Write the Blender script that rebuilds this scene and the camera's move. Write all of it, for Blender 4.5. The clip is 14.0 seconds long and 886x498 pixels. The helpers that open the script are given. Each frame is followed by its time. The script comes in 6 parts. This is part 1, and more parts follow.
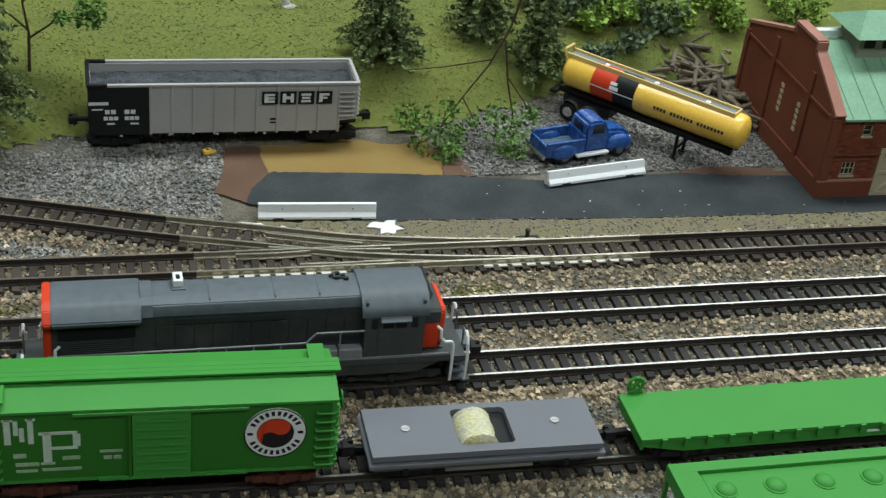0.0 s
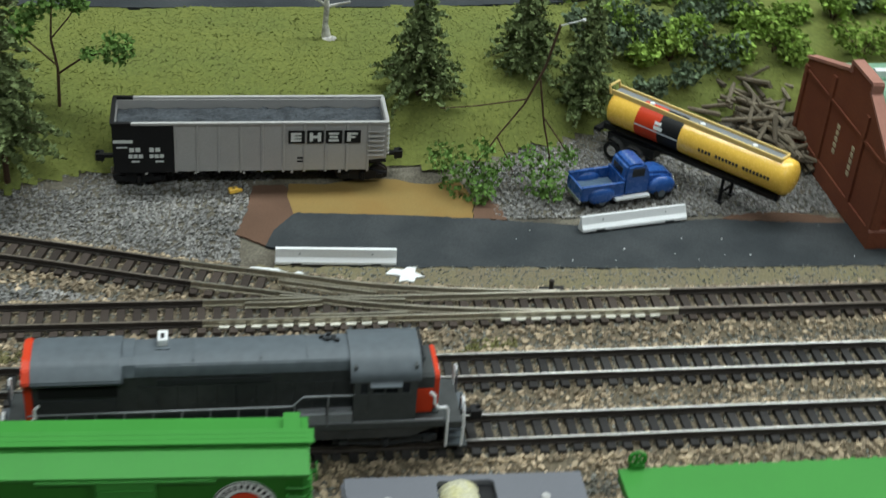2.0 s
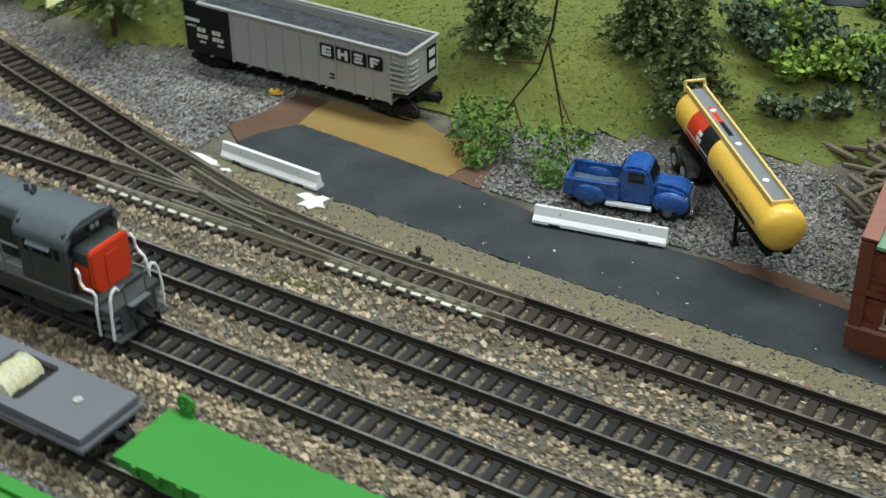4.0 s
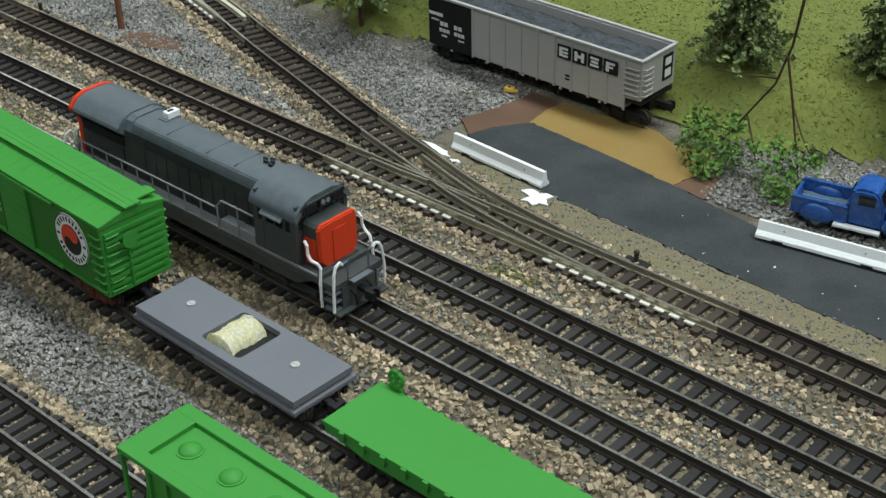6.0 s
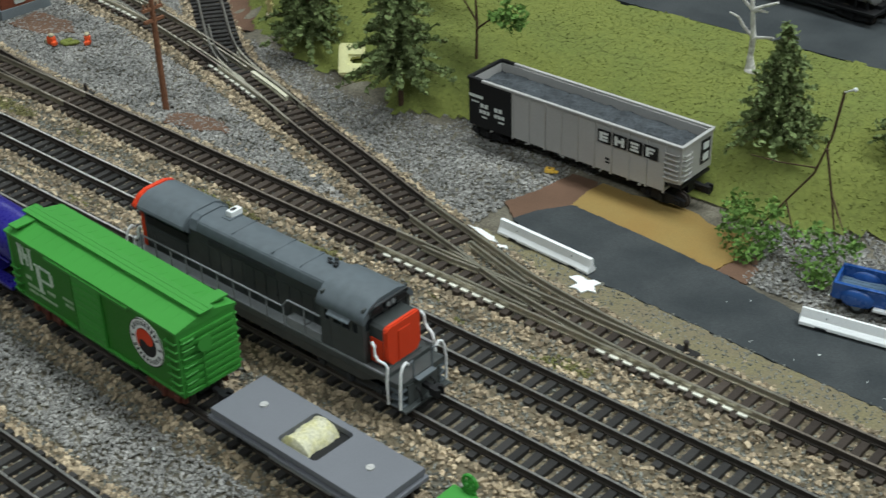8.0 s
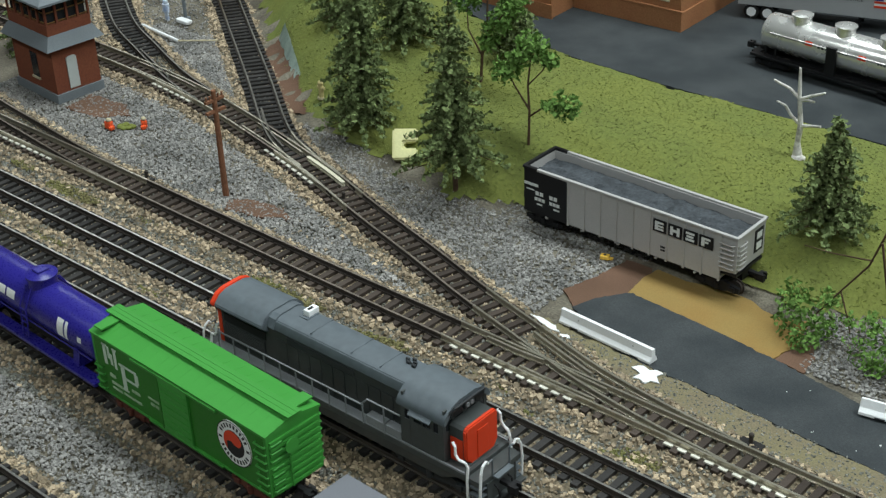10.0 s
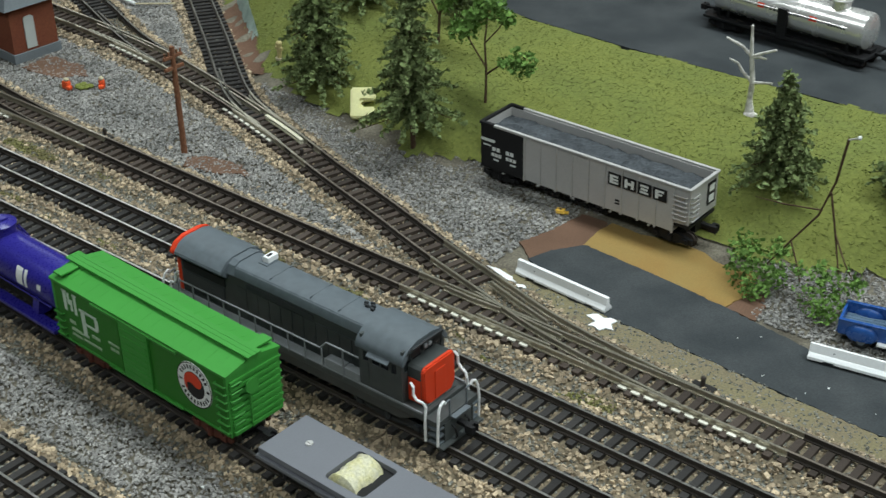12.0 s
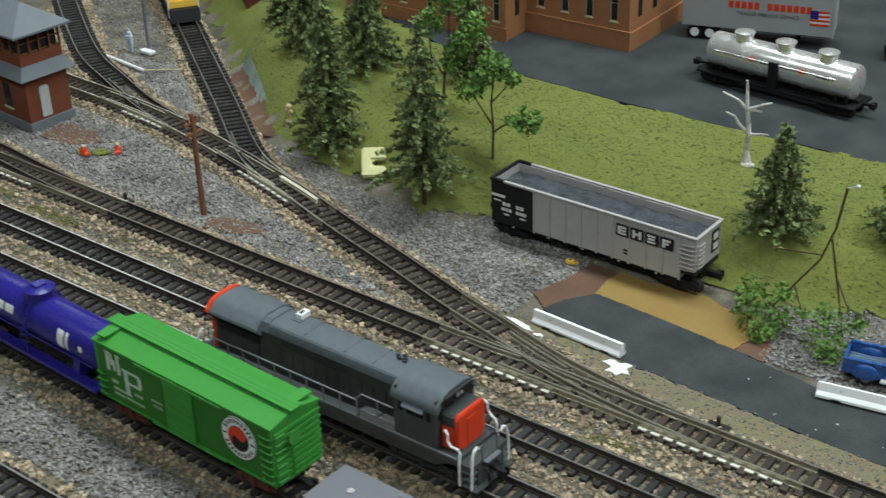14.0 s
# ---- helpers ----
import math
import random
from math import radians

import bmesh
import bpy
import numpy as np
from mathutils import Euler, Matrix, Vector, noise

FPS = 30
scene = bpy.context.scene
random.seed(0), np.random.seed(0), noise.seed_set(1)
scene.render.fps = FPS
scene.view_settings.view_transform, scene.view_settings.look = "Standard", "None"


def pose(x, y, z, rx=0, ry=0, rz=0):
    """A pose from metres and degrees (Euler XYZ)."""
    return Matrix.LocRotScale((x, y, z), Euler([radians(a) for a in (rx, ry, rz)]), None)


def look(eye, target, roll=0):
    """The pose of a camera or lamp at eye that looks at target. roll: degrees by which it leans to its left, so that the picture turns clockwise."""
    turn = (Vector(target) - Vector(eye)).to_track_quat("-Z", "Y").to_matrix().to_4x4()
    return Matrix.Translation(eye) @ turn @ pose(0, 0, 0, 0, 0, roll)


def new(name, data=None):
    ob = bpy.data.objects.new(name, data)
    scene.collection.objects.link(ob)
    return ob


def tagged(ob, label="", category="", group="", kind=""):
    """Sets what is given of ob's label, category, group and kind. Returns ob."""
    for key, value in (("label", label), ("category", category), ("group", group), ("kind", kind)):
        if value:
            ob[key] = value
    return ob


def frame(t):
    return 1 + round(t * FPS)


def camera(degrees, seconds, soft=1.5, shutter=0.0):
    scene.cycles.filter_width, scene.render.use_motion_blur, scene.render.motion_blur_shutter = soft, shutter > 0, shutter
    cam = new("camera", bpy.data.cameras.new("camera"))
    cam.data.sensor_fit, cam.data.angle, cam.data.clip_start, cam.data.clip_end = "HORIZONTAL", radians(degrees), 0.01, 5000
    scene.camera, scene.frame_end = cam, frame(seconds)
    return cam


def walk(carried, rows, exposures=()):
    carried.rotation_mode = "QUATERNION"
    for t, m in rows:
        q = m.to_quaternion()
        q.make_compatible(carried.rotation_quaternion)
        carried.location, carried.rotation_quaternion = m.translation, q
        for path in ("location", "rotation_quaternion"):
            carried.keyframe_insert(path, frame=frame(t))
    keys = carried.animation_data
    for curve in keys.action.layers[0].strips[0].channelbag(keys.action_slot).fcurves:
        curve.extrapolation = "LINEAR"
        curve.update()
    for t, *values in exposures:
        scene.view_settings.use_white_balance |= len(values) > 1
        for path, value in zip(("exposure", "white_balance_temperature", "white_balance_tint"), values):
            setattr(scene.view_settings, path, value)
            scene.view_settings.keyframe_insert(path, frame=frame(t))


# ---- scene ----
import functools

# ---- camera: seconds, eye and target in millimetres, lean ----
cam = camera(34.53, 14.0, 1.35, 0.5)
PATH = [
    (0, (-58.31, -403.77, 231.94), (38.90, -79.23, 19.29), 6.73),
    (0.5, (-57.92, -402.37, 233.91), (31.49, -76.76, 19.48), 6.23),
    (1, (-56.88, -400.66, 236.48), (23.13, -74.51, 19.17), 5.68),
    (1.5, (-54.03, -398.20, 239.32), (22.08, -72.16, 20.46), 5.30),
    (2, (-22.44, -388.97, 241.92), (39.07, -59.14, 24.14), 4.64),
    (2.5, (29.68, -341.99, 219.44), (44.38, -14.73, -10.08), 4.41),
    (2.7, (62.46, -339.75, 220.99), (46.64, -12.00, -7.77), 2.46),
    (4.8, (288.96, -300.97, 198.09), (71.58, -38.32, -11.12), -0.79),
    (5, (277.72, -308.95, 199.22), (61.16, -45.04, -9.24), -1.81),
    (5.5, (241.94, -323.72, 202.65), (20.70, -68.07, -11.13), -0.00),
    (6, (252.34, -317.63, 204.80), (23.21, -66.82, -6.37), -1.23),
    (6.5, (254.70, -315.38, 210.39), (20.77, -65.97, 2.85), -1.60),
    (7, (253.55, -313.40, 225.03), (18.93, -60.44, 22.63), -2.29),
    (7.5, (248.99, -321.10, 233.70), (14.84, -67.29, 31.82), -3.04),
    (8, (239.52, -329.34, 231.22), (11.16, -75.35, 23.04), -1.71),
    (8.5, (229.88, -340.26, 247.85), (-3.30, -88.45, 42.38), -1.80),
    (8.7, (228.99, -342.57, 257.10), (-3.25, -86.69, 55.64), -1.53),
    (10.8, (221.81, -344.37, 251.25), (-10.50, -87.52, 51.10), -2.42),
    (11, (219.99, -347.89, 249.84), (-12.18, -90.94, 49.65), -2.35),
    (11.5, (227.94, -352.66, 246.11), (0.34, -93.11, 44.05), -1.36),
    (12, (233.30, -352.05, 247.50), (11.91, -88.40, 43.84), -1.21),
    (12.5, (239.15, -357.16, 252.45), (20.41, -87.16, 54.32), -1.32),
    (13, (241.38, -359.59, 255.40), (25.47, -86.52, 58.38), -0.90),
    (13.5, (239.04, -361.91, 258.13), (23.06, -88.19, 62.11), -1.23),
    (14, (232.49, -375.12, 260.23), (13.06, -101.43, 68.01), -2.10),
]
walk(cam, [(t, look([v / 1000 for v in eye], [v / 1000 for v in target], roll)) for t, eye, target, roll in PATH], [(0, -0.1), (1.6, -0.2), (2.6, -0.03), (5, -0.02), (7, -0.12), (8.5, -0.05), (11.5, 0.0), (12.5, -0.04), (14, -0.02)])

# ---- light: a room with long ceiling lights over the layout ----
world = bpy.data.worlds.new("world")
scene.world = world
world.use_nodes = True
world.node_tree.nodes["Background"].inputs[0].default_value = (0.75, 0.8, 0.8, 1)
world.node_tree.nodes["Background"].inputs[1].default_value = 0.25


def tube_light(name, place, size, power):
    data = bpy.data.lights.new(name, "AREA")
    data.shape, data.size, data.size_y, data.energy = "RECTANGLE", size[0], size[1], power
    data.color = (0.9, 1.0, 1.0)
    ob = new(name, data)
    ob.location = place
    return ob


tube_light("ceiling_tubes_right", (1.45, 1.85, 1.44), (1.9, 0.3), 22)
tube_light("ceiling_tubes_left", (-2.5, 1.55, 1.44), (1.5, 0.4), 8)
tube_light("ceiling_tubes_middle", (0.45, 0.25, 1.44), (2.3, 0.3), 37)
tube_light("ceiling_tubes_near", (0.5, -1.1, 1.44), (3.2, 0.3), 22)

# ---- materials ----


def mat(name, col, rough=0.6, metal=0.0, var=0.2, fine=2.0, coarse=0.06, bump=0.15, col2=None, split=0.5, per_object=0.0, per_island=0.0, spec=0.22):
    """col and col2 (a second tone, in blotches) with grain at two scales, in cells per mm."""
    m = bpy.data.materials.new(name)
    m.use_nodes = True
    nt = m.node_tree
    n, l = nt.nodes, nt.links
    bsdf = n["Principled BSDF"]
    tc = n.new("ShaderNodeTexCoord")

    def noise_at(scale, detail):
        t = n.new("ShaderNodeTexNoise")
        t.inputs["Scale"].default_value, t.inputs["Detail"].default_value = scale * 1000, detail
        l.new(tc.outputs["Object"], t.inputs["Vector"])
        return t.outputs["Fac"]

    def mix(kind, a, b, fac):
        x = n.new("ShaderNodeMix")
        x.data_type, x.blend_type = "RGBA", kind
        for sock, v in ((x.inputs[6], a), (x.inputs[7], b), (x.inputs[0], fac)):
            if isinstance(v, (int, float)):
                sock.default_value = v
            elif isinstance(v, tuple):
                sock.default_value = (*v, 1)
            else:
                l.new(v, sock)
        return x.outputs[2]

    def ramp(v, lo, hi, a=0.0, b=1.0):
        r = n.new("ShaderNodeMapRange")
        r.inputs[1].default_value, r.inputs[2].default_value = lo, hi
        r.inputs[3].default_value, r.inputs[4].default_value = a, b
        l.new(v, r.inputs[0])
        return r.outputs[0]

    small, large = noise_at(fine, 5), noise_at(coarse, 4)
    base = col
    if col2:
        base = mix("MIX", col, col2, ramp(large, split - 0.12, split + 0.12))
    base = mix("MULTIPLY", base, (1, 1, 1), 0.0)
    grey = n.new("ShaderNodeCombineColor")
    v = ramp(small, 0.25, 0.75, 1 - var, 1 + var)
    for i in range(3):
        l.new(v, grey.inputs[i])
    base = mix("MULTIPLY", base, grey.outputs[0], 1.0)
    grey2 = n.new("ShaderNodeCombineColor")
    v = ramp(large, 0.3, 0.7, 1 - var * 0.6, 1 + var * 0.6)
    for i in range(3):
        l.new(v, grey2.inputs[i])
    base = mix("MULTIPLY", base, grey2.outputs[0], 1.0)
    for amount, source in ((per_object, "o"), (per_island, "i")):
        if amount:
            src = n.new("ShaderNodeObjectInfo").outputs["Random"] if source == "o" else n.new("ShaderNodeNewGeometry").outputs["Random Per Island"]
            grey3 = n.new("ShaderNodeCombineColor")
            v = ramp(src, 0, 1, 1 - amount, 1 + amount)
            for i in range(3):
                l.new(v, grey3.inputs[i])
            base = mix("MULTIPLY", base, grey3.outputs[0], 1.0)
    l.new(base, bsdf.inputs["Base Color"])
    l.new(ramp(small, 0.2, 0.8, max(rough - 0.1, 0.02), min(rough + 0.1, 1)), bsdf.inputs["Roughness"])
    bsdf.inputs["Metallic"].default_value = metal
    bsdf.inputs["Specular IOR Level"].default_value = spec
    if bump:
        b = n.new("ShaderNodeBump")
        b.inputs["Strength"].default_value, b.inputs["Distance"].default_value = bump, 0.0004
        l.new(small, b.inputs["Height"])
        l.new(b.outputs[0], bsdf.inputs["Normal"])
    return m


M_EARTH = mat("earth", (0.11, 0.097, 0.075), 0.95, col2=(0.15, 0.135, 0.105), fine=1.2, bump=0.6, var=0.45)
M_ASPHALT = mat("asphalt", (0.036, 0.042, 0.046), 0.85, col2=(0.043, 0.048, 0.051), fine=2.2, coarse=0.05, bump=0.35, var=0.3)
M_SAND = mat("sand", (0.28, 0.19, 0.065), 0.9, col2=(0.25, 0.155, 0.05), fine=2.5, bump=0.3, var=0.15)
M_BROWN = mat("brown_soil", (0.13, 0.075, 0.05), 0.95, fine=2.5, bump=0.4, var=0.25)
M_GRASS = mat("grass_turf", (0.165, 0.185, 0.046), 1.0, col2=(0.125, 0.148, 0.038), fine=0.7, coarse=0.04, bump=0.4, var=0.2)
M_RAIL = mat("rail_steel", (0.52, 0.51, 0.48), 0.32, 1.0, var=0.12, bump=0.0)
M_RAIL_SIDE = mat("rail_side", (0.055, 0.046, 0.04), 0.6, 0.2, var=0.3)
M_TIE = mat("tie_plastic", (0.03, 0.028, 0.027), 0.6, fine=1.5, per_object=0.35, bump=0.3)
M_STONE = mat("ballast_stone", (0.44, 0.35, 0.24), 0.9, col2=(0.25, 0.2, 0.14), fine=1.5, bump=0.4, per_island=0.55)
M_GRAVEL = mat("gravel_stone", (0.225, 0.22, 0.21), 0.9, col2=(0.28, 0.27, 0.255), fine=1.5, bump=0.4, per_island=0.32)
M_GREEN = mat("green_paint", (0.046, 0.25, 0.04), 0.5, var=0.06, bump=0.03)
M_GREY = mat("grey_paint", (0.105, 0.122, 0.135), 0.55, var=0.08, bump=0.04)
M_DKGREY = mat("dark_grey_paint", (0.03, 0.033, 0.036), 0.5, var=0.12, bump=0.04)
M_RED = mat("red_paint", (0.62, 0.05, 0.015), 0.45, var=0.06, bump=0.03)
M_BLUE = mat("blue_paint", (0.02, 0.016, 0.2), 0.3, var=0.1, bump=0.02, spec=0.5)
M_WHITE = mat("white_plastic", (0.78, 0.79, 0.8), 0.5, var=0.05, bump=0.03)
M_SILVER = mat("silver_paint", (0.47, 0.46, 0.45), 0.5, 0.25, var=0.08, bump=0.04)
M_BLACK = mat("black_plastic", (0.012, 0.012, 0.013), 0.5, var=0.2, bump=0.05)
M_YELLOW = mat("yellow_paint", (0.95, 0.58, 0.09), 0.25, var=0.05, bump=0.0, spec=0.6)
M_BRICK = mat("brick_red", (0.2, 0.066, 0.035), 0.85, col2=(0.155, 0.048, 0.027), fine=1.2, var=0.2)
M_WALL = mat("room_wall", (0.36, 0.36, 0.34), 0.9, fine=0.1, coarse=0.005)

# ---- mesh helpers; all sizes in millimetres ----
MM = 0.001


def part(name, bm, material, parent=None, label="", smooth=False):
    me = bpy.data.meshes.new(name)
    bmesh.ops.recalc_face_normals(bm, faces=bm.faces)
    bm.transform(Matrix.Scale(MM, 4))
    if smooth:
        for f in bm.faces:
            f.smooth = True
        for e in bm.edges:
            if len(e.link_faces) == 2 and e.calc_face_angle(0) > 0.7:
                e.smooth = False
    bm.to_mesh(me)
    bm.free()
    me.materials.append(material)
    ob = new(name, me)
    ob.parent = parent
    if label:
        tagged(ob, label)
    return ob


def thing(name, x, y, z, rz, label, category, group="", kind=""):
    ob = new(name)
    ob.empty_display_size = 0.01
    ob.matrix_basis = pose(x * MM, y * MM, z * MM, 0, 0, rz)
    return tagged(ob, label, category, group, kind)


def solid(name, bm, material, label, category, group="", kind="", smooth=False):
    return tagged(part(name, bm, material, None, "", smooth), label, category, group, kind)


def box(bm, x0, y0, z0, x1, y1, z1, bevel=0.0):
    vs = bmesh.ops.create_cube(bm, size=1, matrix=Matrix.Translation(((x0 + x1) / 2, (y0 + y1) / 2, (z0 + z1) / 2)) @ Matrix.Diagonal((x1 - x0, y1 - y0, z1 - z0, 1)))["verts"]
    if bevel:
        es = list({e for v in vs for e in v.link_edges})
        bmesh.ops.bevel(bm, geom=es, offset=bevel, segments=2, affect="EDGES", profile=0.6)
    return bm


def rod(bm, p, q, r, n=8, r2=None):
    p, q = Vector(p), Vector(q)
    d = q - p
    m = Matrix.Translation((p + q) / 2) @ d.to_track_quat("Z", "Y").to_matrix().to_4x4()
    bmesh.ops.create_cone(bm, cap_ends=True, segments=n, radius1=r, radius2=r if r2 is None else r2, depth=d.length, matrix=m)
    return bm


def bar(bm, pts, r, n=6):
    for p, q in zip(pts, pts[1:]):
        rod(bm, p, q, r, n)
    return bm


def ball(bm, c, r, scale=(1, 1, 1), u=12, v=8):
    bmesh.ops.create_uvsphere(bm, u_segments=u, v_segments=v, radius=r, matrix=Matrix.Translation(c) @ Matrix.Diagonal((*scale, 1)))
    return bm


def prism(bm, pts, axis, a, b):
    """A polygon extruded along an axis from a to b. pts lie in the other two axes, in order x, y, z."""
    def at(u, v, w):
        return {"x": (w, u, v), "y": (u, w, v), "z": (u, v, w)}[axis]
    lo = [bm.verts.new(at(u, v, a)) for u, v in pts]
    hi = [bm.verts.new(at(u, v, b)) for u, v in pts]
    n = len(pts)
    bm.faces.new(lo)
    bm.faces.new(hi)
    for i in range(n):
        bm.faces.new((lo[i], lo[(i + 1) % n], hi[(i + 1) % n], hi[i]))
    return bm


def rounded(bm, cut=0.5, seg=2, limit=0.4):
    bmesh.ops.recalc_face_normals(bm, faces=bm.faces)
    es = [e for e in bm.edges if len(e.link_faces) == 2 and e.calc_face_angle(0) > limit]
    bmesh.ops.bevel(bm, geom=es, offset=cut, segments=seg, affect="EDGES", clamp_overlap=True)
    return bm


def fresh():
    return bmesh.new()


def words(name, text, size, material, parent, m, label="", depth=0.02):
    """Lettering of the given height in mm, as a thin mesh, centred on the pose m (in mm)."""
    cu = bpy.data.curves.new(name, "FONT")
    cu.body, cu.size, cu.align_x, cu.align_y, cu.extrude = text, size * 1.4, "CENTER", "CENTER", depth
    cu.resolution_u = 3
    tmp = new(name + "_curve", cu)
    me = bpy.data.meshes.new_from_object(tmp.evaluated_get(bpy.context.evaluated_depsgraph_get()))
    bpy.data.objects.remove(tmp)
    me.transform(Matrix.Scale(MM, 4) @ m)
    me.name = name
    me.materials.clear()
    me.materials.append(material)
    ob = new(name, me)
    ob.parent = parent
    if label:
        tagged(ob, label)
    return ob


def turn(x, y, z, rx=0, ry=0, rz=0):
    return Matrix.LocRotScale((x, y, z), Euler([radians(a) for a in (rx, ry, rz)]), None)


FRONT = (90, 0, 0)  # lettering that faces -y

# ---- ground ----


def smooth(a, b, v):
    u = min(max((v - a) / (b - a), 0), 1)
    return u * u * (3 - 2 * u)


def line(v, pts):
    for (a, p), (b, q) in zip(pts, pts[1:]):
        if v <= b:
            return p + (q - p) * max(v - a, 0) / (b - a)
    return pts[-1][1]


def foot(x):
    return line(x, [(-520, 250), (-420, 190), (-330, 132), (-280, 97), (-230, 60), (-184, 33), (-150, 25), (-113, 21), (-89, 14), (-70, 22), (-55, 27), (40, 28), (52, 26), (77, 34), (101, 45), (114, 49), (180, 62), (400, 66)])


def height(x, y):
    d = y - foot(x)
    soft = 0.5 * (d + math.sqrt(d * d + 30)) - 0.4
    h = 24.2 * (1 - math.exp(-max(soft, 0) / 17))
    return h + 0.5 * noise.noise((x * 0.05, y * 0.05, 0)) * smooth(0, 20, y)


def ground_sheet(name, material, inside, step, lift, x0, x1, y0, y1, label, category, rough=0.0, skirt=0.0):
    """A sheet over the terrain where inside(x, y) holds, with uneven edges."""
    bm = fresh()
    nx, ny = int((x1 - x0) / step) + 1, int((y1 - y0) / step) + 1
    grid = {}

    def vert(i, j):
        if (i, j) not in grid:
            x, y = x0 + i * step, y0 + j * step
            z = height(x, y) + lift + rough * noise.noise((x * 0.15, y * 0.15, 3))
            grid[i, j] = bm.verts.new((x, y, z))
        return grid[i, j]

    for i in range(nx - 1):
        for j in range(ny - 1):
            x, y = x0 + (i + 0.5) * step, y0 + (j + 0.5) * step
            if inside(x, y):
                bm.faces.new((vert(i, j), vert(i + 1, j), vert(i + 1, j + 1), vert(i, j + 1)))
    return solid(name, bm, material, label, category, kind="structure", smooth=True)


def in_poly(x, y, pts):
    hit = False
    for (ax, ay), (bx, by) in zip(pts, pts[1:] + pts[:1]):
        if (ay > y) != (by > y) and x < ax + (y - ay) * (bx - ax) / (by - ay):
            hit = not hit
    return hit


bm = fresh()
X = [-900 + 12 * i for i in range(159)]
Y = [-420 + 12 * i for i in range(100)]
g = [[bm.verts.new((x, y, height(x, y) - (1.6 if abs(y + 118) < 90 else 0.8))) for y in Y] for x in X]
for i in range(len(X) - 1):
    for j in range(len(Y) - 1):
        bm.faces.new((g[i][j], g[i + 1][j], g[i + 1][j + 1], g[i][j + 1]))
solid("ground", bm, M_EARTH, "brown earth base of a model railway layout", "ground", kind="structure", smooth=True)


def ragged(pts, amount, step=1.6):
    """The outline with uneven edges."""
    out = []
    for (ax, ay), (bx, by) in zip(pts, pts[1:] + pts[:1]):
        n = max(1, min(60, int(math.hypot(bx - ax, by - ay) / step)))
        for i in range(n):
            x, y = ax + (bx - ax) * i / n, ay + (by - ay) * i / n
            out.append((x + amount * noise.noise((x * 0.6, y * 0.6, 1)), y + amount * noise.noise((x * 0.6, y * 0.6, 9))))
    return out


def slab(name, material, pts, z0, z1, label, category, amount=0.7):
    bm = fresh()
    prism(bm, ragged(pts, amount), "z", z0, z1)
    return solid(name, bm, material, label, category, kind="structure")


ROAD = [(-9, -19), (-6, -10), (1, 0), (30, -2), (58, -5), (91, -10.5), (115, -9.5), (139, -8), (165, -11), (200, -13), (420, -13), (420, -38), (206, -37.5), (171, -37), (111, -36), (54, -33), (26, -32), (10, -29)]
slab("road", M_ASPHALT, ROAD, -0.5, 0.16, "dark grey asphalt road beside the tracks", "road")
slab("sand_patch", M_SAND, [(1, -1.5), (-1, 10), (0, 18), (12, 30), (42, 30), (56, 22), (60, 8), (58, -6), (30, -3)], -0.5, 0.1, "ochre sand patch beside the asphalt road", "sand")
slab("brown_patch", M_BROWN, [(-18, -12), (-14, 2), (-12, 17), (-2, 19), (1.5, 10), (1.5, -1.5), (-5, -11), (-8, -19)], -0.5, 0.04, "brown soil patch beside the sand", "soil")
slab("brown_patch", M_BROWN, [(58.5, -5), (60, 4), (64, 9), (68, 3), (69, -6)], -0.5, 0.04, "brown soil patch beside the sand", "soil")
LOT = [(-420, 180), (-230, 140), (-150, 114), (-100, 106), (-53, 104.5), (61, 107), (110, 112), (200, 135), (600, 160), (600, 700), (-420, 700)]
slab("parking_lot", M_ASPHALT, LOT, 22.5, 24.6, "dark grey asphalt yard behind the grass slope", "pavement")


def is_grass(x, y):
    wob = 3 * noise.noise((x * 0.07, y * 0.07, 7))
    return y > foot(x) - 2 + wob and not in_poly(x, y - wob * 0.5, LOT)


ground_sheet("grass", M_GRASS, is_grass, 2.5, 0.5, -420, 420, 8, 200, "short olive green grass turf on a slope", "grass", rough=0.3)

# ---- tracks ----
RAIL_Z = 4.5


def rail_mesh(bm, pts, half=0.38, top=RAIL_Z, foot_z=2.5):
    """A rail along a polyline in the plan: head, web and foot."""
    prof = [(-0.75, foot_z), (-0.75, foot_z + 0.35), (-0.2, foot_z + 0.5), (-0.2, top - 0.75), (-half, top - 0.6), (-half, top), (half, top), (half, top - 0.6), (0.2, top - 0.75), (0.2, foot_z + 0.5), (0.75, foot_z + 0.35), (0.75, foot_z)]
    rings = []
    for i, p in enumerate(pts):
        a, b = Vector(pts[max(i - 1, 0)]), Vector(pts[min(i + 1, len(pts) - 1)])
        d = (b - a).normalized()
        nrm = Vector((-d.y, d.x))
        rings.append([bm.verts.new((p[0] + nrm.x * u, p[1] + nrm.y * u, w)) for u, w in prof])
    k = len(prof)
    for a, b in zip(rings, rings[1:]):
        for i in range(k):
            bm.faces.new((a[i], a[(i + 1) % k], b[(i + 1) % k], b[i]))
    bm.faces.new(rings[0])
    bm.faces.new(rings[-1])
    return bm


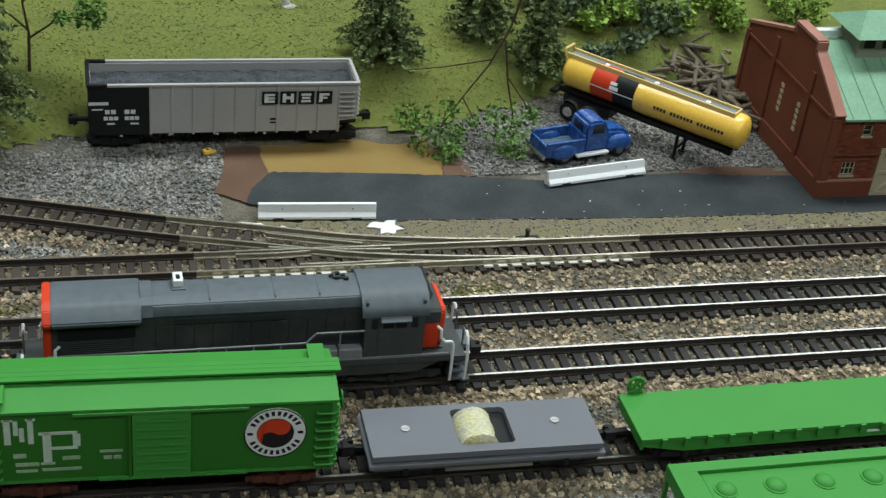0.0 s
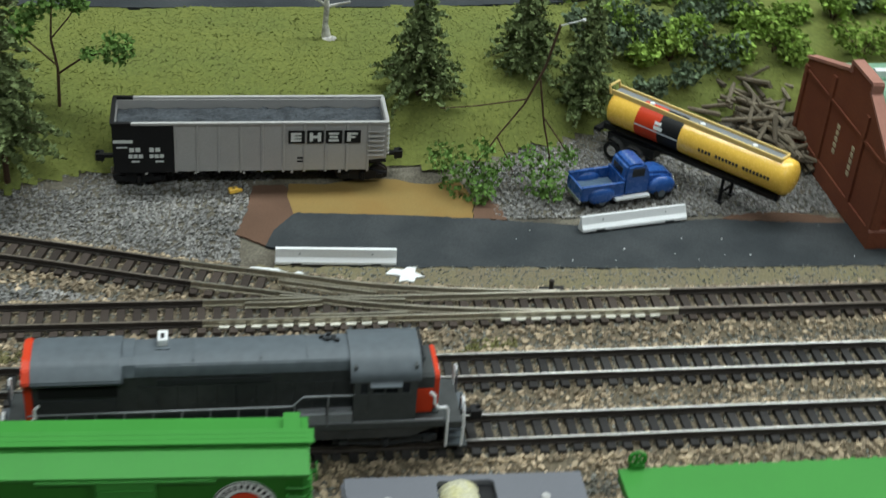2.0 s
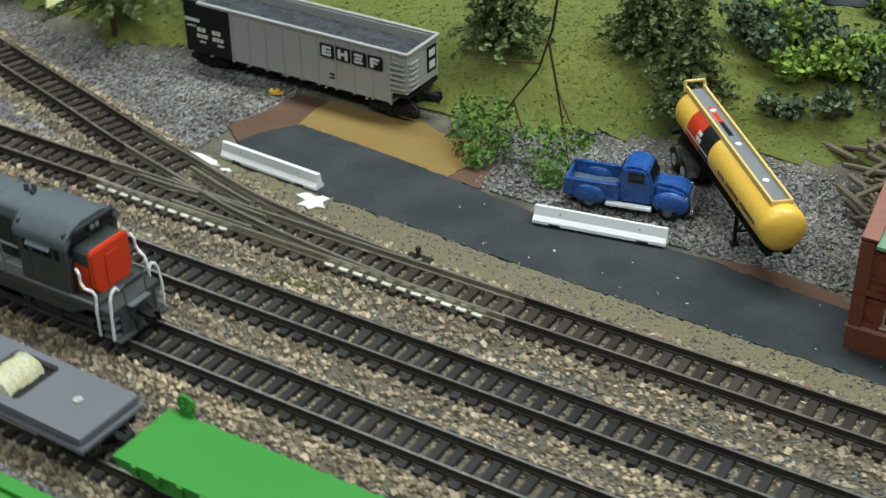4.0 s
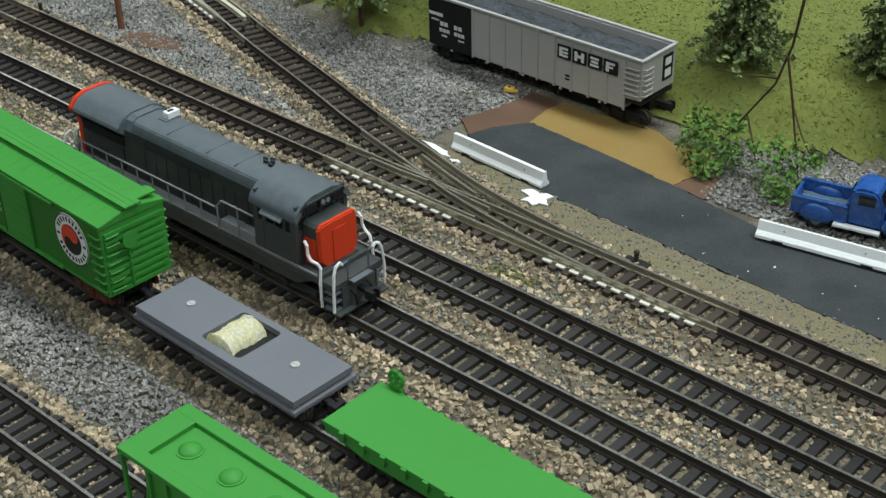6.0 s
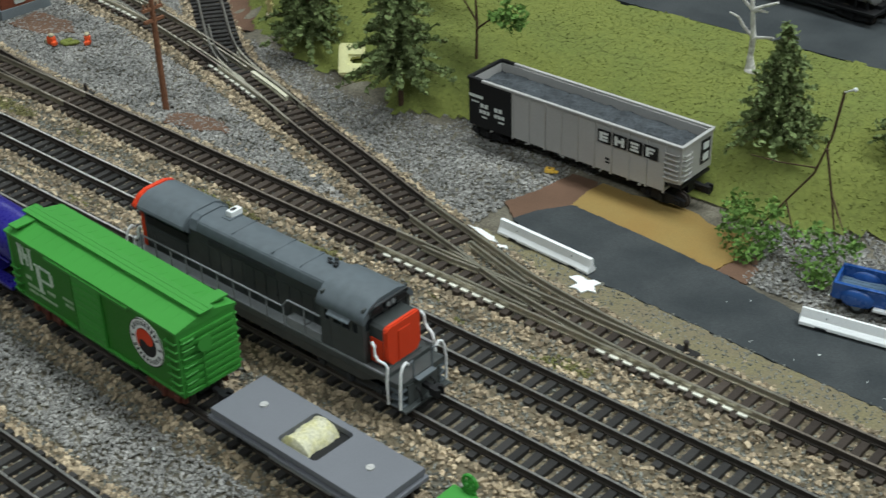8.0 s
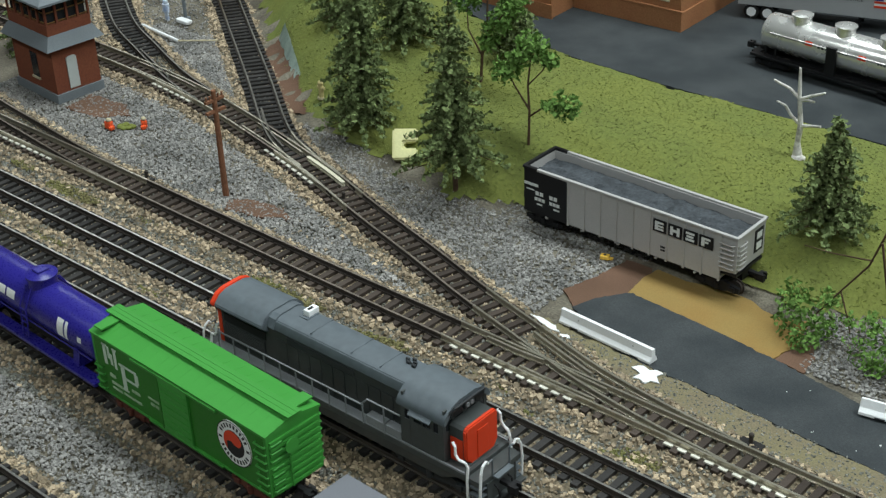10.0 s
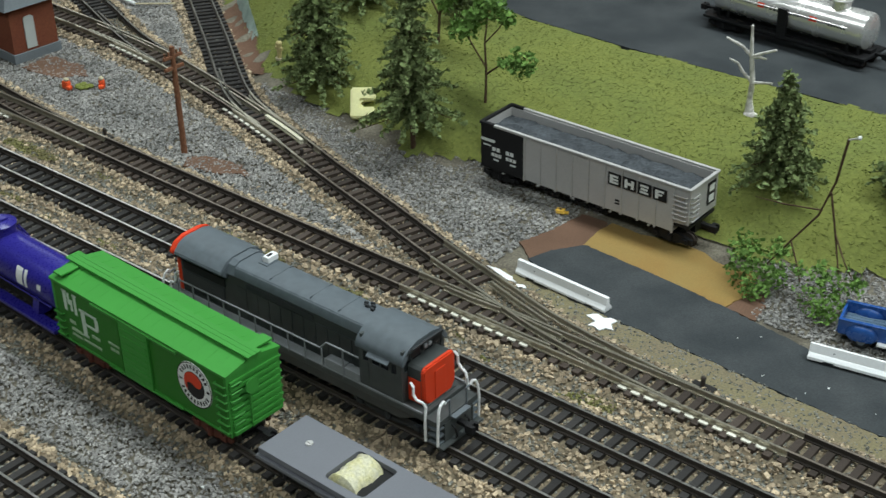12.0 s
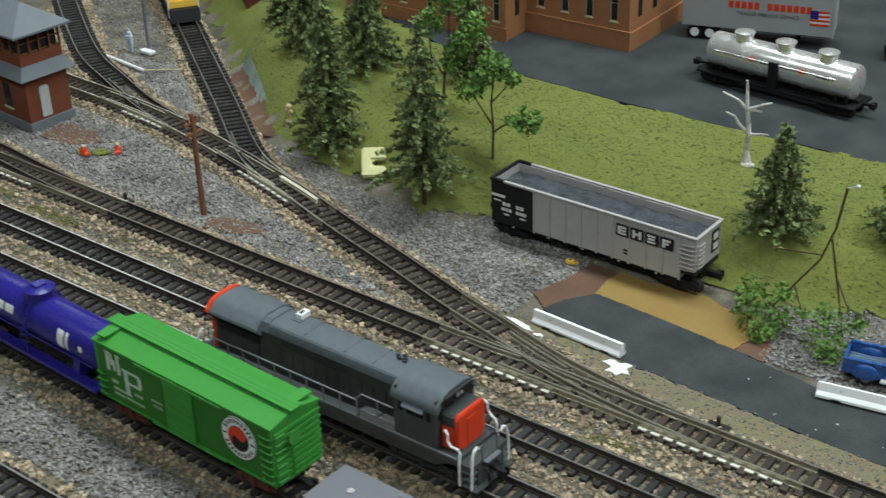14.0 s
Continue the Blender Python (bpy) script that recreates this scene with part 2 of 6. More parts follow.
def resample(pts, step):
    """Points at even steps along a smooth line through pts, each with its direction."""
    out = []
    n = len(pts)
    dense = []
    for i in range(n - 1):
        p0, p1, p2, p3 = (Vector(pts[min(max(j, 0), n - 1)]) for j in (i - 1, i, i + 1, i + 2))
        for s in range(24):
            u = s / 24
            dense.append(0.5 * (2 * p1 + (p2 - p0) * u + (2 * p0 - 5 * p1 + 4 * p2 - p3) * u * u + (3 * p1 - p0 - 3 * p2 + p3) * u ** 3))
    dense.append(Vector(pts[-1]))
    need = 0.0
    for a, b in zip(dense, dense[1:]):
        d = (b - a).length
        while need <= d and d > 0:
            out.append((a.lerp(b, need / d), (b - a).normalized()))
            need += step
        need -= d
    return out


def offset_line(pts, off, step=6):
    return [(p.x - d.y * off, p.y + d.x * off) for p, d in resample(pts, step)]


M_TIE_BROWN = mat("tie_brown", (0.05, 0.038, 0.031), 0.65, fine=1.5, per_object=0.35, bump=0.3)


@functools.lru_cache(None)
def tie_mesh(brown):
    bm = fresh()
    box(bm, -1.15, -8, 0.9, 1.15, 8, 2.5, 0.12)
    bm.transform(Matrix.Scale(MM, 4))
    me = bpy.data.meshes.new("tie")
    bm.to_mesh(me)
    bm.free()
    me.materials.append(M_TIE_BROWN if brown else M_TIE)
    return me


TRACKS = []
M_RAIL_OLD = mat("rail_rusty", (0.25, 0.215, 0.18), 0.4, 0.75, var=0.3, bump=0.05)
M_RAIL_DARK = mat("rail_dull", (0.2, 0.19, 0.17), 0.4, 0.85, var=0.25, bump=0.05)
M_RAIL_BRASS = mat("rail_brass", (0.46, 0.43, 0.35), 0.33, 0.85, var=0.25, bump=0.0)
M_PLATE = mat("rail_foot", (0.68, 0.66, 0.58), 0.45, 0.2, var=0.2, bump=0.0)


M_BED = mat("roadbed", (0.19, 0.155, 0.105), 0.95, col2=(0.12, 0.1, 0.07), fine=0.9, coarse=0.1, bump=1.0, var=0.5)


def bed_mesh(bm, pts):
    prof = [(-15, -1.6), (-10.5, 0.3), (-8.6, 1.05), (8.6, 1.05), (10.5, 0.3), (15, -1.6)]
    rings = []
    for p, d in resample(pts, 6):
        rings.append([bm.verts.new((p.x - d.y * u, p.y + d.x * u, w)) for u, w in prof])
    for a, b in zip(rings, rings[1:]):
        for i in range(6):
            bm.faces.new((a[i], a[(i + 1) % 6], b[(i + 1) % 6], b[i]))
    return bm


def two_tone(ob, plain):
    """Dark painted sides under a bare rail head."""
    if not plain:
        ob.data.materials.append(M_RAIL_SIDE)
        for f in ob.data.polygons:
            f.material_index = 0 if f.normal.z > 0.9 and f.center.z > (RAIL_Z - 0.1) * MM else 1


def track(name, pts, label, rail_mat, lift=0.0, bright=(), plates=(), tie_range=(-999, 999)):
    """Two rails, ties and a roadbed. bright: a stretch in x where the rails are polished, as in a turnout."""
    ob = thing(name, 0, 0, lift, 0, label, "railway track", "railway tracks", "structure")
    def polished(q):
        return any(lo <= q[0] <= hi for lo, hi in bright)

    for side in (4.9, -4.9):
        whole = offset_line(pts, side)
        run = [whole[0]]
        for a, b in zip(whole, whole[1:]):
            run.append(b)
            if polished(a) != polished(b) or b is whole[-1]:
                two_tone(part("rail", rail_mesh(fresh(), run), M_RAIL_BRASS if polished(a) else rail_mat, ob), polished(a))
                run = [b]
        if plates and (side < 0) == (pts[0][0] < pts[-1][0]):
            bm = fresh()
            for p, d in resample(pts, 4.45):
                if any(lo < p.x < hi for lo, hi in plates) and not 22 < p.x < 55:
                    q = p + Vector((-d.y, d.x)) * side
                    e = d * (1 if d.x > 0 else -1)
                    w = Vector((e.y, -e.x))
                    quad = [q + e * 0.5 + w * 0.7, q + e * 3.3 + w * 0.7, q + e * 3.3 + w * 1.8, q + e * 0.5 + w * 1.8]
                    prism(bm, [(v.x, v.y) for v in quad], "z", 2.5, 3.0)
            part("foot_plate", bm, M_PLATE, ob, "polished foot of the rail between the ties")
    part("roadbed", bed_mesh(fresh(), pts), M_BED, ob)
    rng = random.Random(len(TRACKS) + 5)
    for p, d in resample(pts, 4.45):
        if tie_range[0] < p.x < tie_range[1]:
            t = new("tie", tie_mesh(rail_mat is M_RAIL_OLD))
            t.parent = ob
            t.matrix_basis = pose(p.x * MM, p.y * MM, rng.uniform(-0.1, 0.05) * MM, 0, 0, math.degrees(math.atan2(d.y, d.x)) + rng.uniform(-1.2, 1.2))
    TRACKS.append(resample(pts, 3))
    return ob


Y1, Y2, Y3, Y4, Y5 = -58, -86.8, -112.8, -149, -195.5
track("track", [(-460, Y1 + 4), (-220, Y1 + 2), (-60, Y1), (330, Y1)], "track with weathered brown rails and dark ties", M_RAIL_OLD, bright=((-30, 105), (-330, -195)), plates=((-24, 105), (-330, -240)))
track("track", [(-420, Y2), (330, Y2)], "straight track with bright rails and dark ties", M_RAIL)
track("track", [(-400, Y3), (330, Y3)], "straight track with bright rails and dark ties", M_RAIL)
track("track", [(-360, -137), (-200, -140.5), (-124, -143), (-80, -145), (-42, -146.6), (-4, -147.8), (33, -148.6), (80, Y4), (250, Y4)], "straight track with bright rails and dark ties", M_RAIL)
track("track", [(-360, Y5), (250, Y5)], "straight track with bright rails and dark ties", M_RAIL)
track("track", [(76, -57.6), (48, -55.4), (20, -51.5), (-5, -45), (-36, -37), (-69, -27), (-104, -17), (-139, -6), (-174, 3), (-225, 14), (-260, 18.5), (-311, 21.5), (-440, 24)], "diverging track with weathered rails", M_RAIL_OLD, -0.04, ((-30, 90), (-168, -112), (-320, -190)), ((-178, -138), (-270, -236)), (-999, -8))
track("track", [(-122, -11.5), (-139, -5.4), (-160, 1), (-184, 12), (-231, 45), (-282, 80), (-327, 111), (-420, 175)], "branch track beside the grass slope", M_RAIL_DARK, -0.08, ((-175, -125),), (), (-999, -158))
track("track", [(-232, 16), (-262, 23), (-300, 37), (-340, 54), (-407, 96), (-470, 140)], "branch track behind the signal tower", M_RAIL_DARK, -0.12, (), (), (-999, -292))
track("track", [(-205, -55.6), (-230, -54.2), (-262, -51), (-311, -45.5), (-420, -30)], "diverging track beside the signal tower", M_RAIL_OLD, -0.16, (), (), (-999, -300))

g = thing("guard_rail", 0, 0, 0, 0, "short guard rails beside the turnout frog", "guard rail", kind="structure")
for pts in ([(2, Y1 - 3.1), (14, Y1 - 3.3), (30, Y1 - 3.1)], [(-16, Y1 + 3.4), (-4, Y1 + 3.2), (6, Y1 + 3.9)], [(22, Y1 + 7.0), (8, Y1 + 10.6), (-6, Y1 + 14.6)], [(-6, Y1 + 6.8), (8, Y1 + 4.4), (30, Y1 + 3.2)]):
    part("rail", rail_mesh(fresh(), pts, top=4.3), M_RAIL_BRASS, g)

M_CREAM_RAIL = mat("cream_plastic_strip", (0.6, 0.57, 0.44), 0.5, var=0.15)
g = thing("guard_rail", 0, 0, 0, 0, "bright guard rails in the branch turnouts", "guard rail", kind="structure")
for pts, off, m in (([(-160, -0.6), (-174, 3), (-196, 8)], -3.2, M_RAIL_BRASS), ([(-150, -3), (-174, 3), (-200, 9)], 3.2, M_RAIL_BRASS), ([(-168, 4.6), (-184, 12), (-205, 26.5)], 3.2, M_RAIL_DARK), ([(-245, 16.7), (-260, 18.5), (-285, 20)], 3.2, M_RAIL_BRASS), ([(-245, 16.7), (-260, 18.5), (-290, 20.4)], -3.2, M_RAIL_BRASS), ([(-262, 23), (-300, 37)], 3.2, M_RAIL_DARK)):
    part("rail", rail_mesh(fresh(), offset_line(pts, off, 4), top=4.3), m, g)
part("rail_strip", rail_mesh(fresh(), offset_line([(-128, -9.4), (-139, -6), (-158, -1.1)], -3.1, 4), half=0.75, top=4.35), M_CREAM_RAIL, g, "cream strip beside the rail")

# ---- rolling stock ----


def disc(bm, c, r, axis, w, n=16):
    v = Vector({"x": (1, 0, 0), "y": (0, 1, 0), "z": (0, 0, 1)}[axis])
    return rod(bm, Vector(c) - v * w / 2, Vector(c) + v * w / 2, r, n)


def truck(parent, x, z0, axles=(-5.6, 5.6), r=2.7, frame_mat=None):
    """A bogie with side frames, bolster and wheels on a rail head at z0."""
    bm = fresh()
    a, b = min(axles), max(axles)
    for s in (-1, 1):
        y = s * 6.6
        prism(bm, [(x + a - 2.6, z0 + 3.6), (x + a - 2.6, z0 + 2.0), (x + a + 1.6, z0 + 1.7), (x - 2, z0 + 1.0), (x + 2, z0 + 1.0), (x + b - 1.6, z0 + 1.7), (x + b + 2.6, z0 + 2.0), (x + b + 2.6, z0 + 3.6), (x + 2.4, z0 + 4.8), (x - 2.4, z0 + 4.8)], "y", y - 0.6, y + 0.6)
        for ax in axles:
            box(bm, x + ax - 1.1, y - 0.9 + s * 0.4, z0 + 1.9, x + ax + 1.1, y + 0.9 + s * 0.4, z0 + 3.6, 0.2)
        rod(bm, (x, y + s * 0.9, z0 + 1.4), (x, y + s * 0.9, z0 + 4.0), 0.9, 8)
    box(bm, x - 1.8, -6.4, z0 + 2.2, x + 1.8, 6.4, z0 + 4.6, 0.3)
    t = part("truck", bm, frame_mat or M_BLACK, parent)
    for ax in axles:
        for s in (-1, 1):
            bm = fresh()
            disc(bm, (x + ax, s * 4.6, z0 + r), r, "y", 1.2, 18)
            disc(bm, (x + ax, s * 4.1, z0 + r), r + 0.5, "y", 0.35, 18)
            part("wheel", bm, M_RAIL_SIDE, t)
    return t


def coupler(parent, x, z, s):
    bm = fresh()
    box(bm, min(x, x + s * 4), -0.8, z - 0.6, max(x, x + s * 4), 0.8, z + 0.6, 0.2)
    prism(bm, [(x + s * 3.6, -1.7), (x + s * 6.2, -1.7), (x + s * 6.6, -0.6), (x + s * 5.2, -0.5), (x + s * 5.0, 0.6), (x + s * 6.4, 0.8), (x + s * 5.9, 1.6), (x + s * 3.8, 1.4)], "z", z - 1.2, z + 1.2)
    rod(bm, (x + s * 4.4, 0.6, z - 1.2), (x + s * 4.6, 1.6, z - 3.4), 0.25, 6)
    return part("coupler", bm, M_BLACK, parent)


def bars(name, rects, y, material, parent, label="", out=0.12):
    """Plain bars of paint on a side that faces -y: rows of x0, z0, x1, z1."""
    bm = fresh()
    for x0, z0, x1, z1 in rects:
        box(bm, x0, y - out, z0, x1, y + 0.1, z1)
    return part(name, bm, material, parent, label)


M_COAL = mat("coal_load", (0.055, 0.062, 0.07), 0.75, fine=1.0, coarse=0.15, bump=1.0, var=0.45)
M_LETTER = mat("white_lettering", (0.72, 0.74, 0.72), 0.55, var=0.06, bump=0)


# coal hopper standing on the gravel and sand
hop = thing("coal_hopper_car", -12, 24.2, 1.0, 0, "silver coal hopper car with black end panel on gravel", "hopper car")
L, Wd, ZB, ZT = 43.6, 8.9, 6.0, 23.0
bm = fresh()
for s in (-1, 1):
    y0, y1 = (s * Wd, s * (Wd - 0.8))
    prism(bm, [(-L + 6, ZB), (L - 6.5, ZB), (L - 6.5, ZB + 3.6), (L, ZB + 4.2), (L, ZT), (-L, ZT), (-L, ZB + 4.2), (-L + 6, ZB + 3.6)], "y", min(y0, y1), max(y0, y1))
for s in (-1, 1):
    prism(bm, [(-Wd + 0.8, ZB + 4.4), (Wd - 0.8, ZB + 4.4), (Wd - 0.8, ZT), (-Wd + 0.8, ZT)], "x", s * (L - 0.4) - 0.4, s * (L - 0.4) + 0.4)
box(bm, -L + 6, -Wd + 0.8, ZB, L - 6, Wd - 0.8, ZB + 1.0)
part("body", bm, M_SILVER, hop)
bm = fresh()
for s in (-1, 1):
    box(bm, -L - 0.4, s * (Wd + 0.1) - 0.6, ZT, L + 0.4, s * (Wd + 0.1) + 0.6, ZT + 0.9, 0.2)
    box(bm, s * L - 0.6, -Wd + 0.5, ZT, s * L + 0.6, Wd - 0.5, ZT + 0.85, 0.2)
part("top_rim", bm, M_SILVER, hop)
bm = fresh()
for s in (-1, 1):
    box(bm, -L - 0.5, s * (Wd + 0.1) - 0.7, ZT - 0.05, -L + 6, s * (Wd + 0.1) + 0.7, ZT + 1.0, 0.2)
box(bm, -L - 0.7, -Wd + 0.4, ZT - 0.05, -L + 0.7, Wd - 0.4, ZT + 0.95, 0.2)
part("black_rim", bm, M_BLACK, hop, "black painted rim at the car's end")
bm = fresh()
nx, ny = 40, 10
load = [[bm.verts.new((-L + 0.9 + (2 * L - 1.8) * i / nx, -Wd + 0.9 + (2 * Wd - 1.8) * j / ny, 20.0 + 1.3 * noise.noise((i * 0.7, j * 0.9, 2)) + 0.5 * noise.noise((i * 2.1, j * 2.3, 5)))) for j in range(ny + 1)] for i in range(nx + 1)]
for i in range(nx):
    for j in range(ny):
        bm.faces.new((load[i][j], load[i + 1][j], load[i + 1][j + 1], load[i][j + 1]))
part("coal_load", bm, M_COAL, hop, "dark blue-grey coal load")
for i in range(10):
    x = -24.2 + i * 6.85
    for s in (-1, 1):
        part("side_rib", prism(fresh(), [(x - 0.45, s * Wd), (x + 0.45, s * Wd), (x + 0.3, s * (Wd + 0.45)), (x - 0.3, s * (Wd + 0.45))], "z", ZB - 0.4, ZT), M_SILVER, hop)
bm = fresh()
box(bm, -L - 0.15, -Wd - 0.22, ZB - 0.2, -24.6, -Wd + 0.02, ZT - 0.05)
box(bm, -L - 0.2, -Wd - 0.1, ZB + 4.2, -L + 0.02, Wd, ZT - 0.05)
part("black_end_panel", bm, M_BLACK, hop, "black painted end panel")
for i in range(4):
    x = 11.6 + i * 6.0
    p = bars("lettering_panel", [(x, 16.2, x + 5.3, 20.8)], -Wd - 0.45, M_BLACK, hop, "black square lettering panel", 0.15)
    shapes = [[(0.8, 0.7, 2.0, 3.9), (2.0, 0.7, 4.2, 1.5), (2.0, 1.9, 4.2, 2.6), (2.0, 3.1, 4.2, 3.9)], [(0.8, 0.7, 1.9, 3.9), (1.9, 1.9, 3.4, 2.9), (3.4, 0.7, 4.5, 3.9)], [(0.9, 0.7, 4.2, 1.5), (0.9, 3.1, 4.2, 3.9), (1.2, 1.9, 3.9, 2.7)], [(0.9, 0.7, 2.1, 3.9), (2.1, 3.1, 4.3, 3.9), (2.1, 1.9, 3.6, 2.6)]][i]
    bars("white_mark", [(x + a, 16.2 + b, x + c, 16.2 + d) for a, b, c, d in shapes], -Wd - 0.6, M_LETTER, p)
bars("data_mark", [(14.5, 10.2, 17.2, 10.9), (14.5, 9.0, 17.2, 9.6)], -Wd, M_BLACK, hop)
for mark in [(-38.6 + a, b, -38.6 + a + 1.5, b + 1.5) for a in (0, 1.9, 6.2, 8.1) for b in (13.4,)] + [(-39 + a, b, -39 + a + 1.3, b + 1.3) for a in (0, 1.6, 3.2, 6.6, 8.2, 9.8) for b in (11.2,)] + [(-38, 9.6, -35.6, 10.2), (-30.6, 9.6, -28, 10.2)]:
    bars("car_mark", [mark], -Wd - 0.2, M_LETTER, hop, "small white car mark")
bars("white_stripe", [(-L, 16.6, -37.4, 17.7)], -Wd - 0.2, M_LETTER, hop)
bars("white_stripe", [(-L + 1, 14.8, -39.2, 15.3)], -Wd - 0.2, M_LETTER, hop)
for i in range(6):
    z = 11.5 + i * 1.75
    bm = fresh()
    bar(bm, [(37.4, -Wd, z), (37.4, -Wd - 0.7, z), (42.4, -Wd - 0.7, z), (42.4, -Wd, z)], 0.28, 5)
    part("ladder_rung", bm, M_SILVER, hop)
    bm = fresh()
    bar(bm, [(L, -Wd + 0.8, z), (L + 0.8, -Wd + 0.8, z), (L + 0.8, -Wd + 5, z), (L, -Wd + 5, z)], 0.25, 5)
    part("ladder_rung", bm, M_SILVER, hop)
bm = fresh()
box(bm, L - 0.1, 2.2, 13, L + 0.25, 7.4, 21.5)
p = part("lettering_panel", bm, M_BLACK, hop, "black end panel with white marks")
bm = fresh()
box(bm, L + 0.2, 3.2, 18, L + 0.35, 6.4, 20.4)
box(bm, L + 0.2, 3.2, 14, L + 0.35, 6.4, 16.6)
part("white_mark", bm, M_LETTER, p)
bm = fresh()
box(bm, -L + 1, -2.2, 4.2, L - 1, 2.2, 7.4)
for i in range(-4, 5):
    prism(bm, [(i * 7.6 - 3.2, 7.2), (i * 7.6 + 3.2, 7.2), (i * 7.6 + 1, 4), (i * 7.6 - 1, 4)], "y", -6.5, 6.5)
for s in (-1, 1):
    box(bm, s * (L - 3) - 3, -8.4, 8.4, s * (L - 3) + 3, 8.4, 9.4)
part("underframe", bm, M_BLACK, hop)
for x in (-L + 7.5, L - 7.5):
    truck(hop, x, 0.0, r=2.6)
coupler(hop, L, 7.2, 1)
coupler(hop, -L, 7.2, -1)
for i in range(5):
    part("gate_bracket", box(fresh(), -34 + i * 15.5, -Wd - 0.5, ZB - 0.8, -33.2 + i * 15.5, -Wd + 0.4, ZB - 0.2), M_SILVER, hop)

# diesel locomotive
loco = thing("diesel_locomotive", -17, Y3 + 0.6, 0, 0, "dark grey diesel locomotive with red nose and white grab irons", "locomotive")

def arch(half, z0, z1, z2, n=14):
    """A hood roof: upright edges, then a flattened arc."""
    pts = [(-half, z0)]
    for k in range(n + 1):
        t = math.pi * k / n
        c, s = math.cos(t), math.sin(t)
        pts.append((-half * math.copysign(abs(c) ** 0.55, c), z1 + (z2 - z1) * s ** 0.55))
    return pts + [(half, z0)]


M_HOOD = mat("hood_body_grey", (0.032, 0.036, 0.037), 0.42, col2=(0.044, 0.047, 0.047), fine=0.5, var=0.22, bump=0.06, spec=0.35)
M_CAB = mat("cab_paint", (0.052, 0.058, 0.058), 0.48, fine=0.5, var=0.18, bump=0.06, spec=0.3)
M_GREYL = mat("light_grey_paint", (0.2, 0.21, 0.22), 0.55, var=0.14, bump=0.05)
# the body's dark grey again, with the light from above put into its tone
M_ROOF_LIT = mat("roof_grey_lit", (0.108, 0.128, 0.145), 0.5, col2=(0.094, 0.11, 0.124), fine=0.4, coarse=0.12, var=0.14, bump=0.05, spec=0.3)
HT = 28.6  # where the hood side meets its roof
bm = fresh()
box(bm, -52, -9.4, 12.6, 48.5, 9.4, 14.6, 0.25)
box(bm, -57, -8.6, 11.6, -52, 8.6, 13.4, 0.2)
box(bm, 48.5, -8.6, 11.6, 53.0, 8.6, 13.4, 0.2)
part("walkway", bm, M_CAB, loco)
bm = fresh()
prism(bm, [(-7.6, 12.4), (-7.6, 8.6), (-5.6, 6.4), (5.6, 6.4), (7.6, 8.6), (7.6, 12.4)], "x", -14, 14)
rounded(bm, 0.4, 2)
part("fuel_tank", bm, M_DKGREY, loco)
for s in (-1, 1):
    part("side_sill", prism(fresh(), [(-46, 12.6), (-42, 9.6), (40, 9.6), (46, 12.6)], "y", s * 8.8 - 0.35, s * 8.8 + 0.35), M_HOOD, loco)
bm = fresh()
box(bm, -50, -4, 8, 50, 4, 12.4)
part("frame", bm, M_DKGREY, loco)
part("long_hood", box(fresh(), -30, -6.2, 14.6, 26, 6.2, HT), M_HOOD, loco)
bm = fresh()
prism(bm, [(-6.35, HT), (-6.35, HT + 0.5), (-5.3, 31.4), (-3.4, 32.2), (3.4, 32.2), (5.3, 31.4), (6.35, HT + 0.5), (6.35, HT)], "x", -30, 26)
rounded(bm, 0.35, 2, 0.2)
hood_roof = part("hood_roof", bm, M_ROOF_LIT, loco, smooth=True)
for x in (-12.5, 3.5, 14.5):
    part("roof_seam", box(fresh(), x - 0.12, -4.6, 32.0, x + 0.12, 4.6, 32.32), M_ROOF_LIT, hood_roof)
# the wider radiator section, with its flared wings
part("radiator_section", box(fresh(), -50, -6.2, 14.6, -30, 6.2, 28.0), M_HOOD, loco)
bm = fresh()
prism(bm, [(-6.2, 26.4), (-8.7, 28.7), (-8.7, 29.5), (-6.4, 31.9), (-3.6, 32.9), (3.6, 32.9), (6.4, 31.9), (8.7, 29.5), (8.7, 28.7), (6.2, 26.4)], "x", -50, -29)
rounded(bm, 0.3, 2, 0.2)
rr_roof = part("radiator_roof", bm, M_ROOF_LIT, loco, smooth=True)
part("roof_step", prism(fresh(), [(-6.6, 28.9), (-5.4, 31.7), (-3.4, 32.6), (3.4, 32.6), (5.4, 31.7), (6.6, 28.9)], "x", -29.2, -26.2), M_ROOF_LIT, rr_roof)
for s in (-1, 1):
    part("wing_grille", box(fresh(), -48.6, s * 6.3 - 0.25, 23.4, -30.4, s * 6.3 + 0.25, 26.2), M_BLACK, rr_roof)
bm = fresh()
prism(bm, [(-6.2, 14.6), (-6.2, 26.4), (-8.7, 28.7), (-8.7, 29.5), (-6.4, 31.9), (-3.6, 32.9), (3.6, 32.9), (6.4, 31.9), (8.7, 29.5), (8.7, 28.7), (6.2, 26.4), (6.2, 14.6)], "x", -52, -50)
rounded(bm, 0.3, 2, 0.2)
part("rear_end", bm, M_RED, loco, "scarlet painted rear end")
for s in (-1, 1):
    for i in range(11):  # hood doors
        x = -25.6 + i * 4.65
        y0, y1 = sorted((s * 6.1, s * 6.42))
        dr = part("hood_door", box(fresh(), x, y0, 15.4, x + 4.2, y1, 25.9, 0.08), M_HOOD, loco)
        part("latch", box(fresh(), x + 3.4, s * 6.5 - 0.12, 20.2, x + 3.8, s * 6.5 + 0.12, 21.0), M_CAB, dr)
    part("hood_louvre", box(fresh(), -21, s * 6.4 - 0.15, 26.4, 6, s * 6.4 + 0.15, 28.0, 0.08), M_DKGREY, loco)
